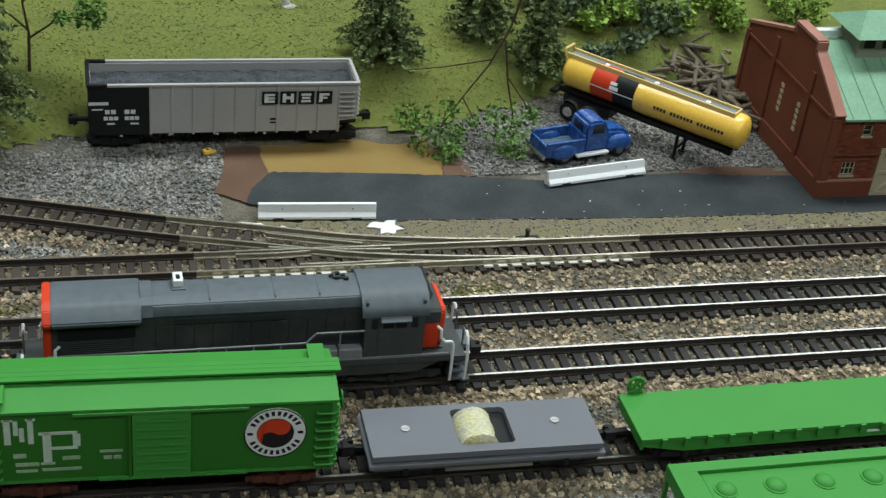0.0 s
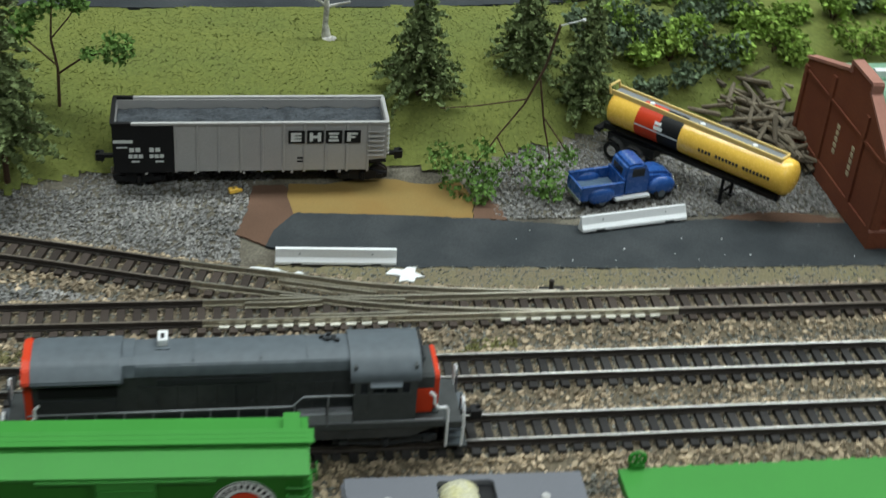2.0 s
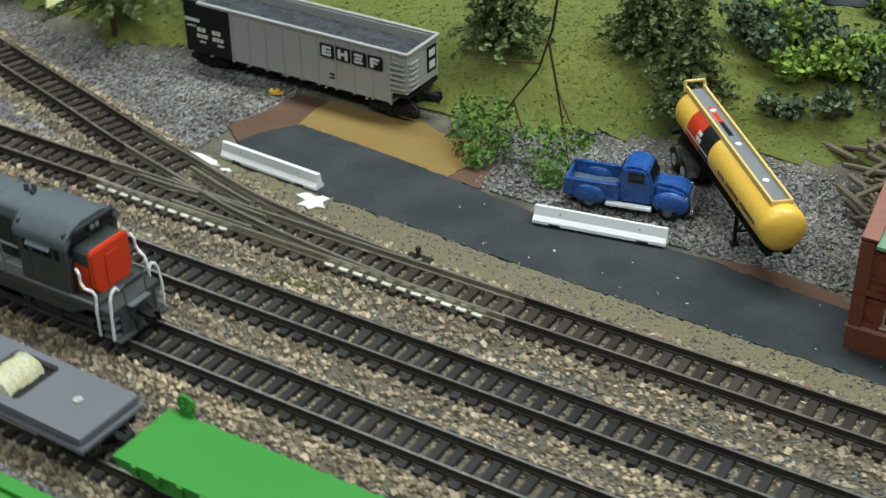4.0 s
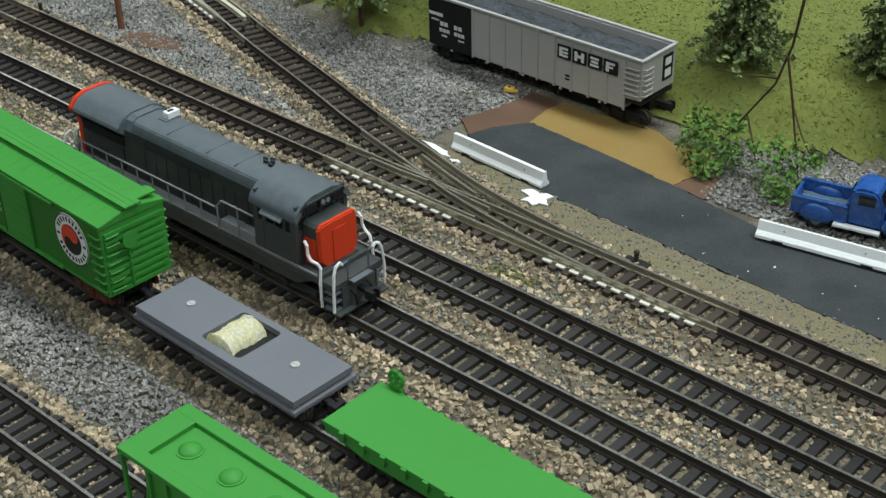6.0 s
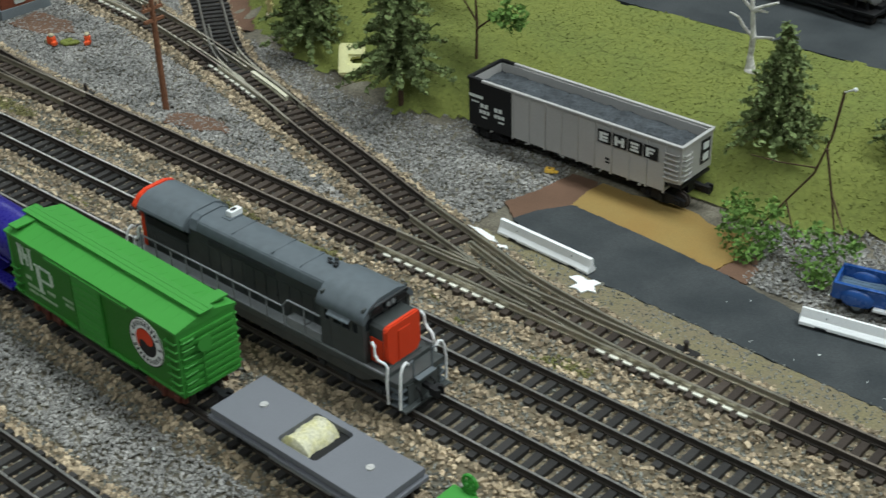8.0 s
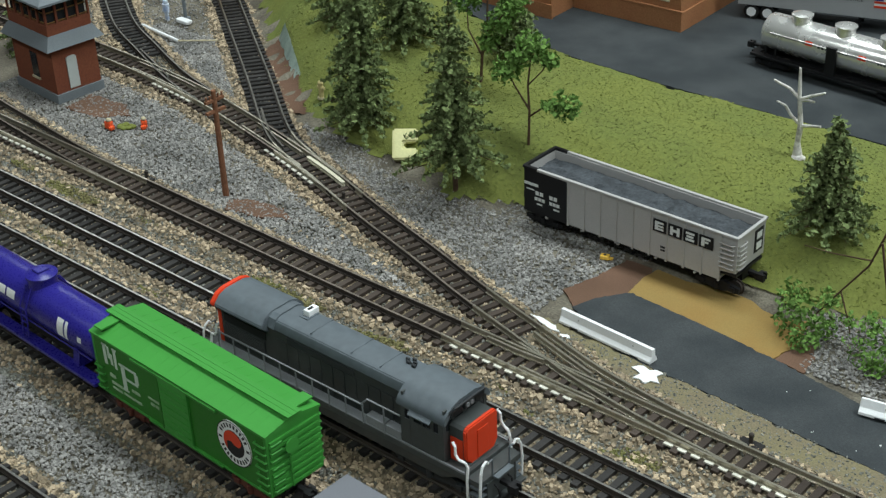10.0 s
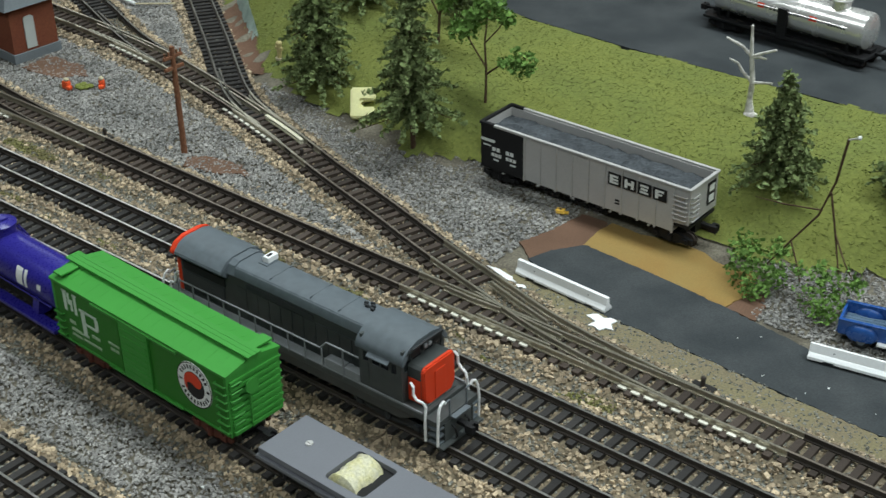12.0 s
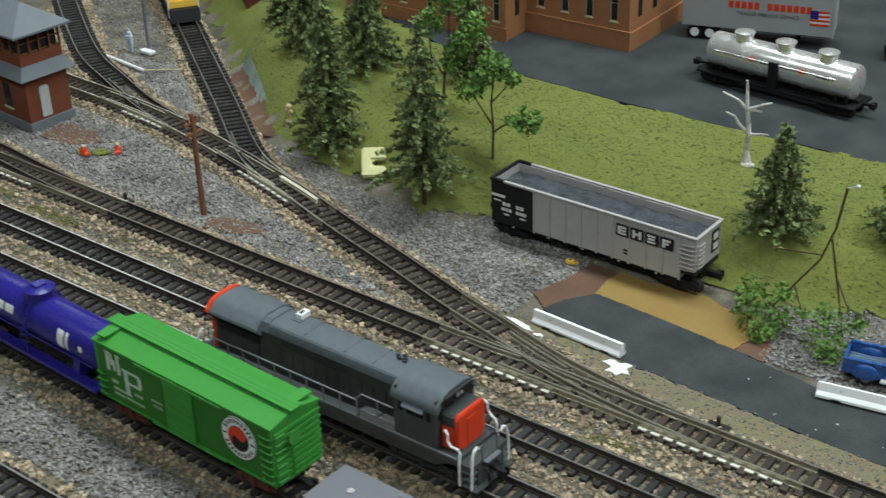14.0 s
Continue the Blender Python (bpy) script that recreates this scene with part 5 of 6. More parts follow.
for y in (0, 18, 46.5, 69.5):
    part("pilaster", box(fresh(), -0.8, y, 6.4, 0.0, y + 2.4, 31 if y in (0, 69.5) else 38), M_BRICK, eh)
part("string_course", box(fresh(), -0.6, 2.4, 29, 0, 69.5, 30), M_BRICK, eh)


def win(parent, x0, z0, x1, z1, y, frame_mat, bars_x=1, bars_z=2):
    w = part("window", box(fresh(), x0 - 0.4, y - 0.5, z0 - 0.7, x1 + 0.4, y + 0.3, z0, 0.1), frame_mat, parent, "window sill and frame")
    bm = fresh()
    t = 0.35
    box(bm, x0, y + 0.3, z0, x0 + t, y + 0.9, z1)
    box(bm, x1 - t, y + 0.3, z0, x1, y + 0.9, z1)
    box(bm, x0 + t, y + 0.3, z0, x1 - t, y + 0.9, z0 + t)
    box(bm, x0 + t, y + 0.3, z1 - t, x1 - t, y + 0.9, z1)
    for i in range(1, bars_x + 1):
        xm = x0 + (x1 - x0) * i / (bars_x + 1)
        box(bm, xm - 0.12, y + 0.4, z0 + t, xm + 0.12, y + 0.8, z1 - t)
    for i in range(1, bars_z):
        zm = z0 + (z1 - z0) * i / bars_z
        box(bm, x0 + t, y + 0.42, zm - 0.12, x1 - t, y + 0.78, zm + 0.12)
    part("frame", bm, frame_mat, w)
    part("pane", box(fresh(), x0 + t, y + 0.55, z0 + t, x1 - t, y + 0.65, z1 - t), M_PANE, w)
    return w


win(eh, 7.2, 8.6, 12.2, 13.6, 0, M_CREAMW, 2, 2)
win(eh, 11.6, 23.6, 15.0, 27.6, 0, M_CREAMW, 0, 2)
bm = fresh()
for i in range(9):
    t0, t1 = math.pi * i / 9, math.pi * (i + 1) / 9
    prism(bm, [(13.3 + r * math.cos(t), 27.6 + r * 0.7 * math.sin(t)) for r, t in ((1.9, t0), (3.0, t0), (3.0, t1), (1.9, t1))], "y", -0.5, 0.2)
part("window_arch", bm, M_BRICK, eh)
door = part("barn_door", box(fresh(), 20.6, 0.4, 0, 32.2, 1.2, 18.4), M_CREAMW, eh, "cream wooden double door")
for x0, z0, x1, z1 in ((20.6, 0, 22.2, 18.4), (30.6, 0, 32.2, 18.4), (22.2, 0, 30.6, 1.6), (22.2, 16.8, 30.6, 18.4), (22.2, 8.4, 30.6, 9.8)):
    part("door_rail", box(fresh(), x0, -0.1, z0, x1, 0.5, z1, 0.1), M_CREAMW, door)
part("door_brace", bar(fresh(), [(22.2, 0.2, 1.6), (30.6, 0.2, 8.4)], 0.5, 4), M_CREAMW, door)
part("door_brace", bar(fresh(), [(22.2, 0.2, 16.8), (30.6, 0.2, 9.8)], 0.5, 4), M_CREAMW, door)
bm = fresh()
prism(bm, [(-1.4, 29.6), (-1.4, 30.4), (30, 44.6), (73.4, 30.4), (73.4, 29.6), (30, 43.6)], "x", 3.2, LEN)
roof = part("roof", bm, M_ROOF, eh)
for i in range(18):
    part("roof_seam", bar(fresh(), [(6 + i * 6.4, -1.2, 30.6), (6 + i * 6.4, 29.6, 44.6)], 0.2, 4), M_ROOF, roof)
bm = fresh()
for (a, b), (c, d) in zip(gable[2:], gable[3:]):
    lo, hi = Vector((a, b)), Vector((c, d))
    dr = (hi - lo).normalized() * 0.5
    n = Vector((dr.y, -dr.x)) * 2.2
    q = [lo - dr, hi + dr, hi + dr - n * -1, lo - dr - n * -1]
    prism(bm, [(p.x, p.y) for p in q], "x", -0.5, 3.4)
part("coping", bm, M_COPING, eh)
M_CLOCK = mat("monitor_wall", (0.3, 0.3, 0.24), 0.8, var=0.2)
part("roof_monitor", box(fresh(), 16, 23, 40, LEN - 16, 37, 50), M_CLOCK, roof)
bm = fresh()
hip = [(12.6, 18.5, 50), (LEN - 12, 18.5, 50), (LEN - 12, 41.5, 50), (12.6, 41.5, 50), (20, 30, 56), (LEN - 20, 30, 56)]
v = [bm.verts.new(p) for p in hip]
for f in ((0, 1, 5, 4), (1, 2, 5), (2, 3, 4, 5), (3, 0, 4), (3, 2, 1, 0)):
    bm.faces.new([v[i] for i in f])
part("monitor_roof", bm, M_ROOF, roof)
bm = fresh()
for i in range(8):
    box(bm, 18 + i * 7, 22.8, 45, 22 + i * 7, 23.1, 48.5)
part("monitor_louvre", bm, M_PANE, roof)
part("chimney_cap", box(fresh(), 6.5, 34.6, 44, 17, 37, 46.4, 0.2), M_WHITE, roof)
for y0, z0 in ((23.4, 13), (36.8, 14)):
    for k in range(5):
        bm = fresh()
        box(bm, -0.25, y0, z0 + k * 2.3, 0.05, y0 + 2.0, z0 + 1.5 + k * 2.3)
        part("wall_vent", bm, M_CREAMW, eh)
# brick courses on the walls that face the camera
rr = random.Random(2)
bm = fresh()
box(bm, -1.2, -0.12, -0.42, 1.2, 0.1, 0.42)
bm.transform(Matrix.Scale(MM, 4))
BRICK_ME = bpy.data.meshes.new("brick")
bm.to_mesh(BRICK_ME)
bm.free()
M_BRICKP = mat("brick_piece", (0.19, 0.052, 0.028), 0.85, fine=1.2, var=0.2, per_object=0.3)
BRICK_ME.materials.append(M_BRICKP)
for k in range(23):
    for i in range(8):
        x, z = 3.2 + i * 2.7 + (k % 2) * 1.35, 7.8 + k * 1.0
        if x > 18.6 or any(h[0] - 1.4 < x < h[2] + 1.4 and h[1] - 1 < z < h[3] + 2.2 for h in HOLES[:2]) or 16 < z < 17.6:
            continue
        o = new("brick", BRICK_ME)
        o.parent = eh
        o.matrix_basis = pose(x * MM, 0, z * MM)

# signal tower
tw = thing("signal_tower", -303, -10.5, 0, -4, "two storey red brick signal tower with grey roofs", "signal tower")
M_GREYROOF = mat("grey_roof", (0.155, 0.175, 0.19), 0.6, var=0.12)
TX, TY = 16.5, 11.2
part("plinth", box(fresh(), -TX - 0.8, -TY - 0.8, 0, TX + 0.8, TY + 0.8, 4.2, 0.2), M_GREYROOF, tw)
part("lower_wall", box(fresh(), -TX, -TY, 4.2, TX, TY, 26), M_BRICK, tw)
bm = fresh()
lo = [(-TX - 3.4, -TY - 3.4), (TX + 3.4, -TY - 3.4), (TX + 3.4, TY + 3.4), (-TX - 3.4, TY + 3.4)]
hi = [(-TX, -TY), (TX, -TY), (TX, TY), (-TX, TY)]
v0 = [bm.verts.new((x, y, 25.6)) for x, y in lo]
v1 = [bm.verts.new((x, y, 31.2)) for x, y in hi]
for i in range(4):
    bm.faces.new((v0[i], v0[(i + 1) % 4], v1[(i + 1) % 4], v1[i]))
bm.faces.new(v0)
bm.faces.new(v1)
part("skirt_roof", bm, M_GREYROOF, tw)
part("upper_wall", box(fresh(), -TX + 0.2, -TY + 0.2, 31.2, TX - 0.2, TY - 0.2, 36), M_BRICK, tw)
part("dark_room", box(fresh(), -TX + 1.6, -TY + 1.6, 36, TX - 1.6, TY - 1.6, 46), M_PANE, tw)
M_SASH = mat("ochre_window_frame", (0.16, 0.09, 0.03), 0.7, var=0.3)
for s in (-1, 1):
    for i in range(6):
        x = -TX + 0.6 + i * (2 * TX - 1.2) / 5
        part("window_post", box(fresh(), x - 0.5, s * (TY - 0.6) - 0.4, 36, x + 0.5, s * (TY - 0.6) + 0.4, 46), M_BRICK, tw)
    for i in range(1, 4):
        y = -TY + 0.6 + i * (2 * TY - 1.2) / 4
        part("window_post", box(fresh(), s * (TX - 0.6) - 0.4, y - 0.5, 36, s * (TX - 0.6) + 0.4, y + 0.5, 46), M_BRICK, tw)
    for z in (36.4, 41, 45.4):
        bm = fresh()
        box(bm, -TX + 0.9, s * (TY - 1.2) - 0.2, z, TX - 0.9, s * (TY - 1.2) + 0.2, z + 0.5)
        box(bm, s * (TX - 1.2) - 0.2, -TY + 1.5, z, s * (TX - 1.2) + 0.2, TY - 1.5, z + 0.5)
        part("sash_bar", bm, M_SASH, tw)
bm = fresh()
lo = [(-TX - 4, -TY - 4), (TX + 4, -TY - 4), (TX + 4, TY + 4), (-TX - 4, TY + 4)]
v0 = [bm.verts.new((x, y, 46)) for x, y in lo]
va = [bm.verts.new((x, y, 47)) for x, y in lo]
r0, r1 = bm.verts.new((-6, 0, 57)), bm.verts.new((6, 0, 57))
for i in range(4):
    bm.faces.new((v0[i], v0[(i + 1) % 4], va[(i + 1) % 4], va[i]))
bm.faces.new((va[0], va[1], r1, r0))
bm.faces.new((va[2], va[3], r0, r1))
bm.faces.new((va[1], va[2], r1))
bm.faces.new((va[3], va[0], r0))
bm.faces.new(v0)
part("upper_roof", bm, M_GREYROOF, tw)
bm = fresh()
prism(bm, [(-4.6, 5.4), (0.4, 5.4), (0.4, 19.4), (-0.6, 20.2), (-3.6, 20.2), (-4.6, 19.4)], "x", TX - 0.1, TX + 0.5)
part("door", bm, mat("pale_door", (0.45, 0.48, 0.47), 0.6, var=0.08), tw, "pale grey door")
w = part("window", box(fresh(), -2.0, -TY - 0.25, 9, 3.4, -TY + 0.1, 20.5), M_PANE, tw, "dark recessed window")
part("window_sill", box(fresh(), -2.6, -TY - 0.7, 8, 4, -TY + 0.1, 9, 0.1), M_CREAMW, w)

# utility pole
up = thing("utility_pole", -162, -36, -1, 0, "weathered brown wooden utility pole on gravel", "utility pole")
M_POLE = mat("pole_wood", (0.2, 0.09, 0.05), 0.8, fine=1.0, var=0.25)
part("pole", rod(fresh(), (0, 0, 0), (0, 0, 45), 1.25, 10, 0.95), M_POLE, up)
for z in (36, 40.5):
    part("crossarm", box(fresh(), -0.6, -4.5, z, 0.6, 4.5, z + 1.2, 0.15), M_POLE, up)
for y in (-3.8, -2, 2, 3.8):
    part("insulator", rod(fresh(), (0, y, 41.6), (0, y, 43.2), 0.4, 6), M_POLE, up)

# ---- the far yard ----
ZL = 24.6
M_BRICK2 = mat("orange_brick", (0.36, 0.165, 0.075), 0.85, col2=(0.3, 0.13, 0.06), fine=1.2, coarse=0.1, var=0.2)
fb = thing("brick_warehouse", -81, 156, ZL, 2, "orange brick warehouse with tall dark windows", "building")


def win_y(parent, x0, z0, x1, z1, y):
    return win(parent, x0, z0, x1, z1, y, M_CREAMW, 0, 2)


H1 = [(-49 + i * 13, 13, -45 + i * 13, 30) for i in range(4)]
part("main_wall", wall_with_holes(-55, 0, 0, 60, 0, 2, H1), M_BRICK2, fb)
for h in H1:
    win_y(fb, *h, 0)
part("main_plinth", box(fresh(), -55, -0.9, 0, 0.9, 0, 8.6), M_BRICK2, fb)
part("ledge", box(fresh(), -55, -1.2, 8.6, 1.2, 0, 9.4), M_BRICK2, fb)
bm = fresh()
box(bm, -2, 2, 0, 0, 90, 60)
box(bm, 0, 0, 0, 0.9, 90, 8.6)
part("side_wall", bm, M_BRICK2, fb)
for i in range(4):
    part("side_window", box(fresh(), -0.05, 8 + i * 14, 14, 0.15, 11.5 + i * 14, 30), M_PANE, fb)
WY = -18
H2 = [(-72 + i * 10, 9, -68.4 + i * 10, 26) for i in range(1)] + [(-62, 9, -58.4, 26), (-84, 9, -80.4, 26), (-100, 9, -96.4, 26), (-116, 9, -112.4, 26)]
part("wing_wall", wall_with_holes(-150, -55, 0, 60, WY, WY + 2, H2), M_BRICK2, fb)
for h in H2:
    win_y(fb, *h, WY)
bm = fresh()
box(bm, -57, WY + 2, 0, -55, 2, 60)
part("wing_side", bm, M_BRICK2, fb)
part("wing_window", box(fresh(), -55.05, -10, 10, -54.85, -6.5, 26), M_PANE, fb)
part("wing_plinth", box(fresh(), -150, WY - 0.8, 0, -54.2, WY, 6.5), M_BRICK2, fb)
bm = fresh()
box(bm, -55, 2, 58, -2, 90, 60)
box(bm, -150, WY + 2, 58, -57, 90, 60)
part("flat_roof", bm, M_DKGREY, fb)
part("green_door", box(fresh(), -92, WY - 0.2, 0, -86, WY + 0.1, 40), mat("green_door_paint", (0.1, 0.13, 0.06), 0.7), fb)

sc = thing("tank_car", -2, 147.5, ZL, -4, "silver three dome tank car with black underframe", "tank car")
sc.scale = (0.93, 0.93, 0.93)
M_TANKS = mat("bright_silver", (0.78, 0.77, 0.75), 0.25, 0.7, var=0.05, fine=0.12, bump=0)
st = part("tank", tank_shell(fresh(), -34.5, 36, 0, 14.6, 8.0, 2.2), M_TANKS, sc, smooth=True)
for x in (-20, 1, 22):
    part("dome", dome(fresh(), x, 0, 21.4, 26, 4.2), M_TANKS, sc, smooth=True)
tank_marks(st, "red_mark", [(-13, -9.6, 8, 22), (12, 15.6, 8, 22)], 8.0, 14.6, M_RED, "red painted mark")
tank_marks(st, "dark_mark", [(-7 + i * 1.8, -5.8 + i * 1.8, 8, 20) for i in range(3)] + [(3 + i * 1.6, 4 + i * 1.6, 10, 18) for i in range(3)] + [(21 + i * 1.4, 21.9 + i * 1.4, 8, 13) for i in range(6)], 8.0, 14.6, M_DKGREY)
bm = fresh()
for s in (-1, 1):
    box(bm, -39, s * 7.4 - 1.6, 4.8, 40, s * 7.4 + 1.6, 6, 0.2)
    x0, x1 = sorted((s * 36, s * 40))
    box(bm, x0, -5.9, 4.82, x1, 5.9, 5.98)
    for x in (-33, -28, 30, 35):
        box(bm, x - 0.5, s * 6 - 0.5, 6, x + 0.5, s * 6 + 0.5, 10)
box(bm, -38, -2.4, 3.6, 39, 2.4, 7.5)
box(bm, -2, -9.2, 5, 2.4, -7.7, 18)
part("underframe", bm, M_BLACK, sc)
part("handrail", bar(fresh(), [(-30, -8.3, 17), (-2, -8.4, 17), (30, -8.3, 17)], 0.3, 5), M_TANKS, sc)
for x in (-29, 30):
    truck(sc, x, 0.0, r=2.6)
coupler(sc, 40, 6, 1)
coupler(sc, -39, 6, -1)

se = thing("semi_trailer", -38, 203, ZL, 17, "silver box semi trailer with red lettering and flag", "semi trailer")
M_TRAIL = mat("trailer_silver", (0.42, 0.43, 0.44), 0.45, 0.3, var=0.07)
part("box_body", box(fresh(), -36, -8, 6.4, 32, 8, 26, 0.3), M_TRAIL, se)
part("corner_post", box(fresh(), 31.2, -8.25, 6.2, 32.3, -7.2, 26), M_TRAIL, se)
bars("red_lettering", [(-15 + i * 2.9, 16.6, -12.8 + i * 2.9, 19.8) for i in range(13) if i != 5], -8, M_RED, se, "row of red lettering bars")
words("lettering", "TRAILER FREIGHT SERVICE", 1.7, M_DKGREY, se, turn(3, -8.1, 14.2, *FRONT), "small dark lettering")
fl = bars("flag", [(21.5, 11.4, 30, 18.4)], -8, M_LETTER, se, "red white and blue flag decal", 0.08)
for i in range(4):
    bars("stripe", [(21.5, 11.4 + i * 2.0, 30, 12.4 + i * 2.0)], -8, M_RED, fl, "", 0.14)
bars("canton", [(21.5, 14.6, 25.2, 18.4)], -8, M_BLUE, fl, "", 0.2)
for x in (-30, -23):
    for s in (-1, 1):
        w = part("wheel", disc(fresh(), (x, s * 6.2, 3.3), 3.3, "y", 2.6, 18), M_TYRE, se)
        part("rim", disc(fresh(), (x, s * 7.5, 3.3), 2.1, "y", 0.5, 14), M_WHITE, w)
bm = fresh()
box(bm, -35, -3.4, 4.6, 31, 3.4, 6.4)
for s in (-1, 1):
    rod(bm, (16, s * 5, 0), (16, s * 5, 6.4), 0.7, 6)
part("chassis", bm, M_BLACK, se)

cab2 = thing("truck_tractor", 22, 215, ZL, 17, "dark parked truck at the yard's edge", "truck")
bm = fresh()
box(bm, -6, -8, 4, 22, 8, 8, 0.5)
box(bm, 4, -8, 8, 20, 8, 24, 1.0)
part("cab", bm, M_DKGREY, cab2)
part("headlight", disc(fresh(), (2, -8.1, 9), 1.2, "y", 0.5, 12), M_WHITE, cab2)
for x in (-2, 16):
    part("wheel", disc(fresh(), (x, -7, 3.4), 3.4, "y", 2.4, 16), M_TYRE, cab2)
red = thing("freight_shed", 92, 214, ZL, 8, "dull red painted freight shed in the yard", "shed")
part("wall", box(fresh(), -30, -14, 0, 40, 30, 30, 0.4), mat("shed_red", (0.28, 0.05, 0.035), 0.7, var=0.15), red)
part("roof", prism(fresh(), [(-16, 30), (8, 38), (32, 30)], "x", -32, 42), M_DKGREY, red)

# yellow engine and maroon car on the branch
M_SHED = mat("maroon_paint", (0.12, 0.03, 0.025), 0.6, var=0.15)
yl = thing("yellow_engine", -360, 133.5, 0, 145.5, "yellow engine with dark snow plough on the branch track", "locomotive")
part("plough", prism(fresh(), [(-40 + 0, 4.6), (-34, 4.6), (-34, 11), (-37.5, 11)], "y", -8, 8), M_BLACK, yl)
bm = fresh()
box(bm, -34, -8, 11, 40, 8, 15, 0.3)
box(bm, -33, -6, 15, 36, 6, 28, 0.8)
part("body", bm, M_YELLOW, yl)
part("windscreen", box(fresh(), -33.3, -4.6, 20, -32.9, 4.6, 26), M_PANE, yl)
bm = fresh()
for s in (-1, 1):
    rod(bm, (-34, s * 8, 6), (-34, s * 8, 18), 0.5, 6)
part("grab_iron", bm, M_WHITE, yl)
for x in (-20, 22):
    truck(yl, x, RAIL_Z, r=2.8)
mc = thing("maroon_boxcar", -316, 150, 2, 145, "maroon freight car standing beside the branch track", "boxcar")
part("body", box(fresh(), -38, -9, 4, 38, 9, 26, 0.4), M_SHED, mc)
part("roof", prism(fresh(), [(-9.4, 26), (0, 28.5), (9.4, 26)], "x", -38.5, 38.5), M_SHED, mc)
for x in (-24, 24):
    truck(mc, x, -0.6, r=2.6)

# ---- small things on the layout ----
fm = thing("foam_block", -124, 26, height(-124, 26) + 2.0, 38, "pale yellow foam block with a notch under the fir", "foam block")
bm = fresh()
prism(bm, [(-5, -6), (5, -6), (5, -1.4), (-0.6, -1.4), (-0.6, 1.2), (5, 1.2), (5, 6.5), (-5, 6.5)], "z", -2, 3.6)
rounded(bm, 0.7, 2)
bm.transform(Matrix.Rotation(radians(52), 4, "X"))
part("block_body", bm, mat("pale_foam", (0.66, 0.64, 0.34), 0.8, fine=1.5, var=0.08), fm)

hy = thing("hydrant", -184, 39, height(-184, 39), 0, "small cream coloured hydrant on grass", "hydrant")
bm = fresh()
rod(bm, (0, 0, 0), (0, 0, 7), 1.1, 10)
ball(bm, (0, 0, 7.2), 1.4, (1, 1, 0.9), 10, 6)
rod(bm, (-2, 0, 5), (2, 0, 5), 0.7, 8)
part("barrel", bm, mat("cream_plastic", (0.5, 0.42, 0.2), 0.7), hy)
bm = fresh()
disc(bm, (0, 0, 0.4), 1.9, "z", 0.8, 10)
part("base_flange", bm, M_CREAMW, hy)

M_ORANGE = mat("orange_plastic", (0.75, 0.1, 0.03), 0.6, var=0.2)
# plain lumps in place of two tiny lying figurines
for x, y, rz in ((-247.5, -26, 10), (-236.5, -16, -30)):
    ob = thing("orange_shape", x, y, 0.4, rz, "small plain orange and cream plastic shape on gravel", "debris", "orange debris")
    bm = fresh()
    box(bm, -1.8, -1.2, 0, 1.6, 1.3, 3.4, 0.7)
    box(bm, 1.0, -1.8, 0, 2.8, 0.6, 1.6, 0.5)
    part("orange_lump", bm, M_ORANGE, ob)
    bm = fresh()
    ball(bm, (0.2, 0, 4.0), 1.1, (1.3, 1, 0.8), 10, 6)
    box(bm, -3.2, -0.8, 0, -1.4, 0.8, 1.8, 0.4)
    part("cream_lump", bm, M_CREAMW, ob)
mo = thing("moss_clump", -243, -21, 0.3, 0, "low dull green moss clump on gravel", "moss")
bm = fresh()
for k in range(9):
    ball(bm, (random.Random(k).uniform(-3, 3), random.Random(k + 50).uniform(-2, 2), 0.4), 1.5, (1, 1, 0.6), 8, 5)
part("moss", bm, M_GRASS, mo)

bm = fresh()
ball(bm, (-329, 73, 9.6), 1.3, (1, 1, 1.1), 10, 8)
rod(bm, (-329, 73, 4), (-329, 73, 8.6), 1.5, 8, 1.8)
for s in (-1, 1):
    rod(bm, (-329 + s * 0.8, 73, 0), (-329 + s * 0.6, 73, 4.4), 0.7, 6)
    rod(bm, (-329 + s * 1.8, 73, 8), (-328.4 + s * 2.0, 72, 4.6), 0.5, 6)
solid("figurine", bm, mat("pale_blue_plastic", (0.3, 0.4, 0.62), 0.6, col2=(0.6, 0.64, 0.7), coarse=0.25, var=0.1), "tiny pale blue and white plastic figurine standing", "figurine")
bm = fresh()
box(bm, -323, 73.5, 0, -315, 77.5, 1.8, 0.5)
box(bm, -325, 75, 0, -322, 78, 1.2, 0.4)
solid("white_scrap", bm, M_WHITE, "white plastic scrap lying beside the post", "scrap")
lp = thing("lamp_post", -322, 79, 0, 0, "thin grey lamp post beside the tracks", "lamp post")
part("post", rod(fresh(), (0, 0, 0), (0, 0, 66), 0.9, 8, 0.6), M_GREYROOF, lp)
part("base", box(fresh(), -2, -2, 0, 2, 2, 1.2, 0.2), M_GREYROOF, lp)
wr = thing("white_pipe", -330, 58, 1.6, 0, "white bent pipe lying across the tracks", "pipe")
part("pipe_run", bar(fresh(), [(0, 0, 0.4), (31, -3, 0.2)], 0.75, 8), M_WHITE, wr)
part("pipe_run", bar(fresh(), [(31, -3, 0.2), (46, 9, 0)], 0.45, 8), M_CREAMW, wr)

M_KHAKI = mat("khaki_soil", (0.2, 0.175, 0.1), 0.95, col2=(0.155, 0.13, 0.085), fine=1.5, coarse=0.05, bump=0.6, var=0.3)
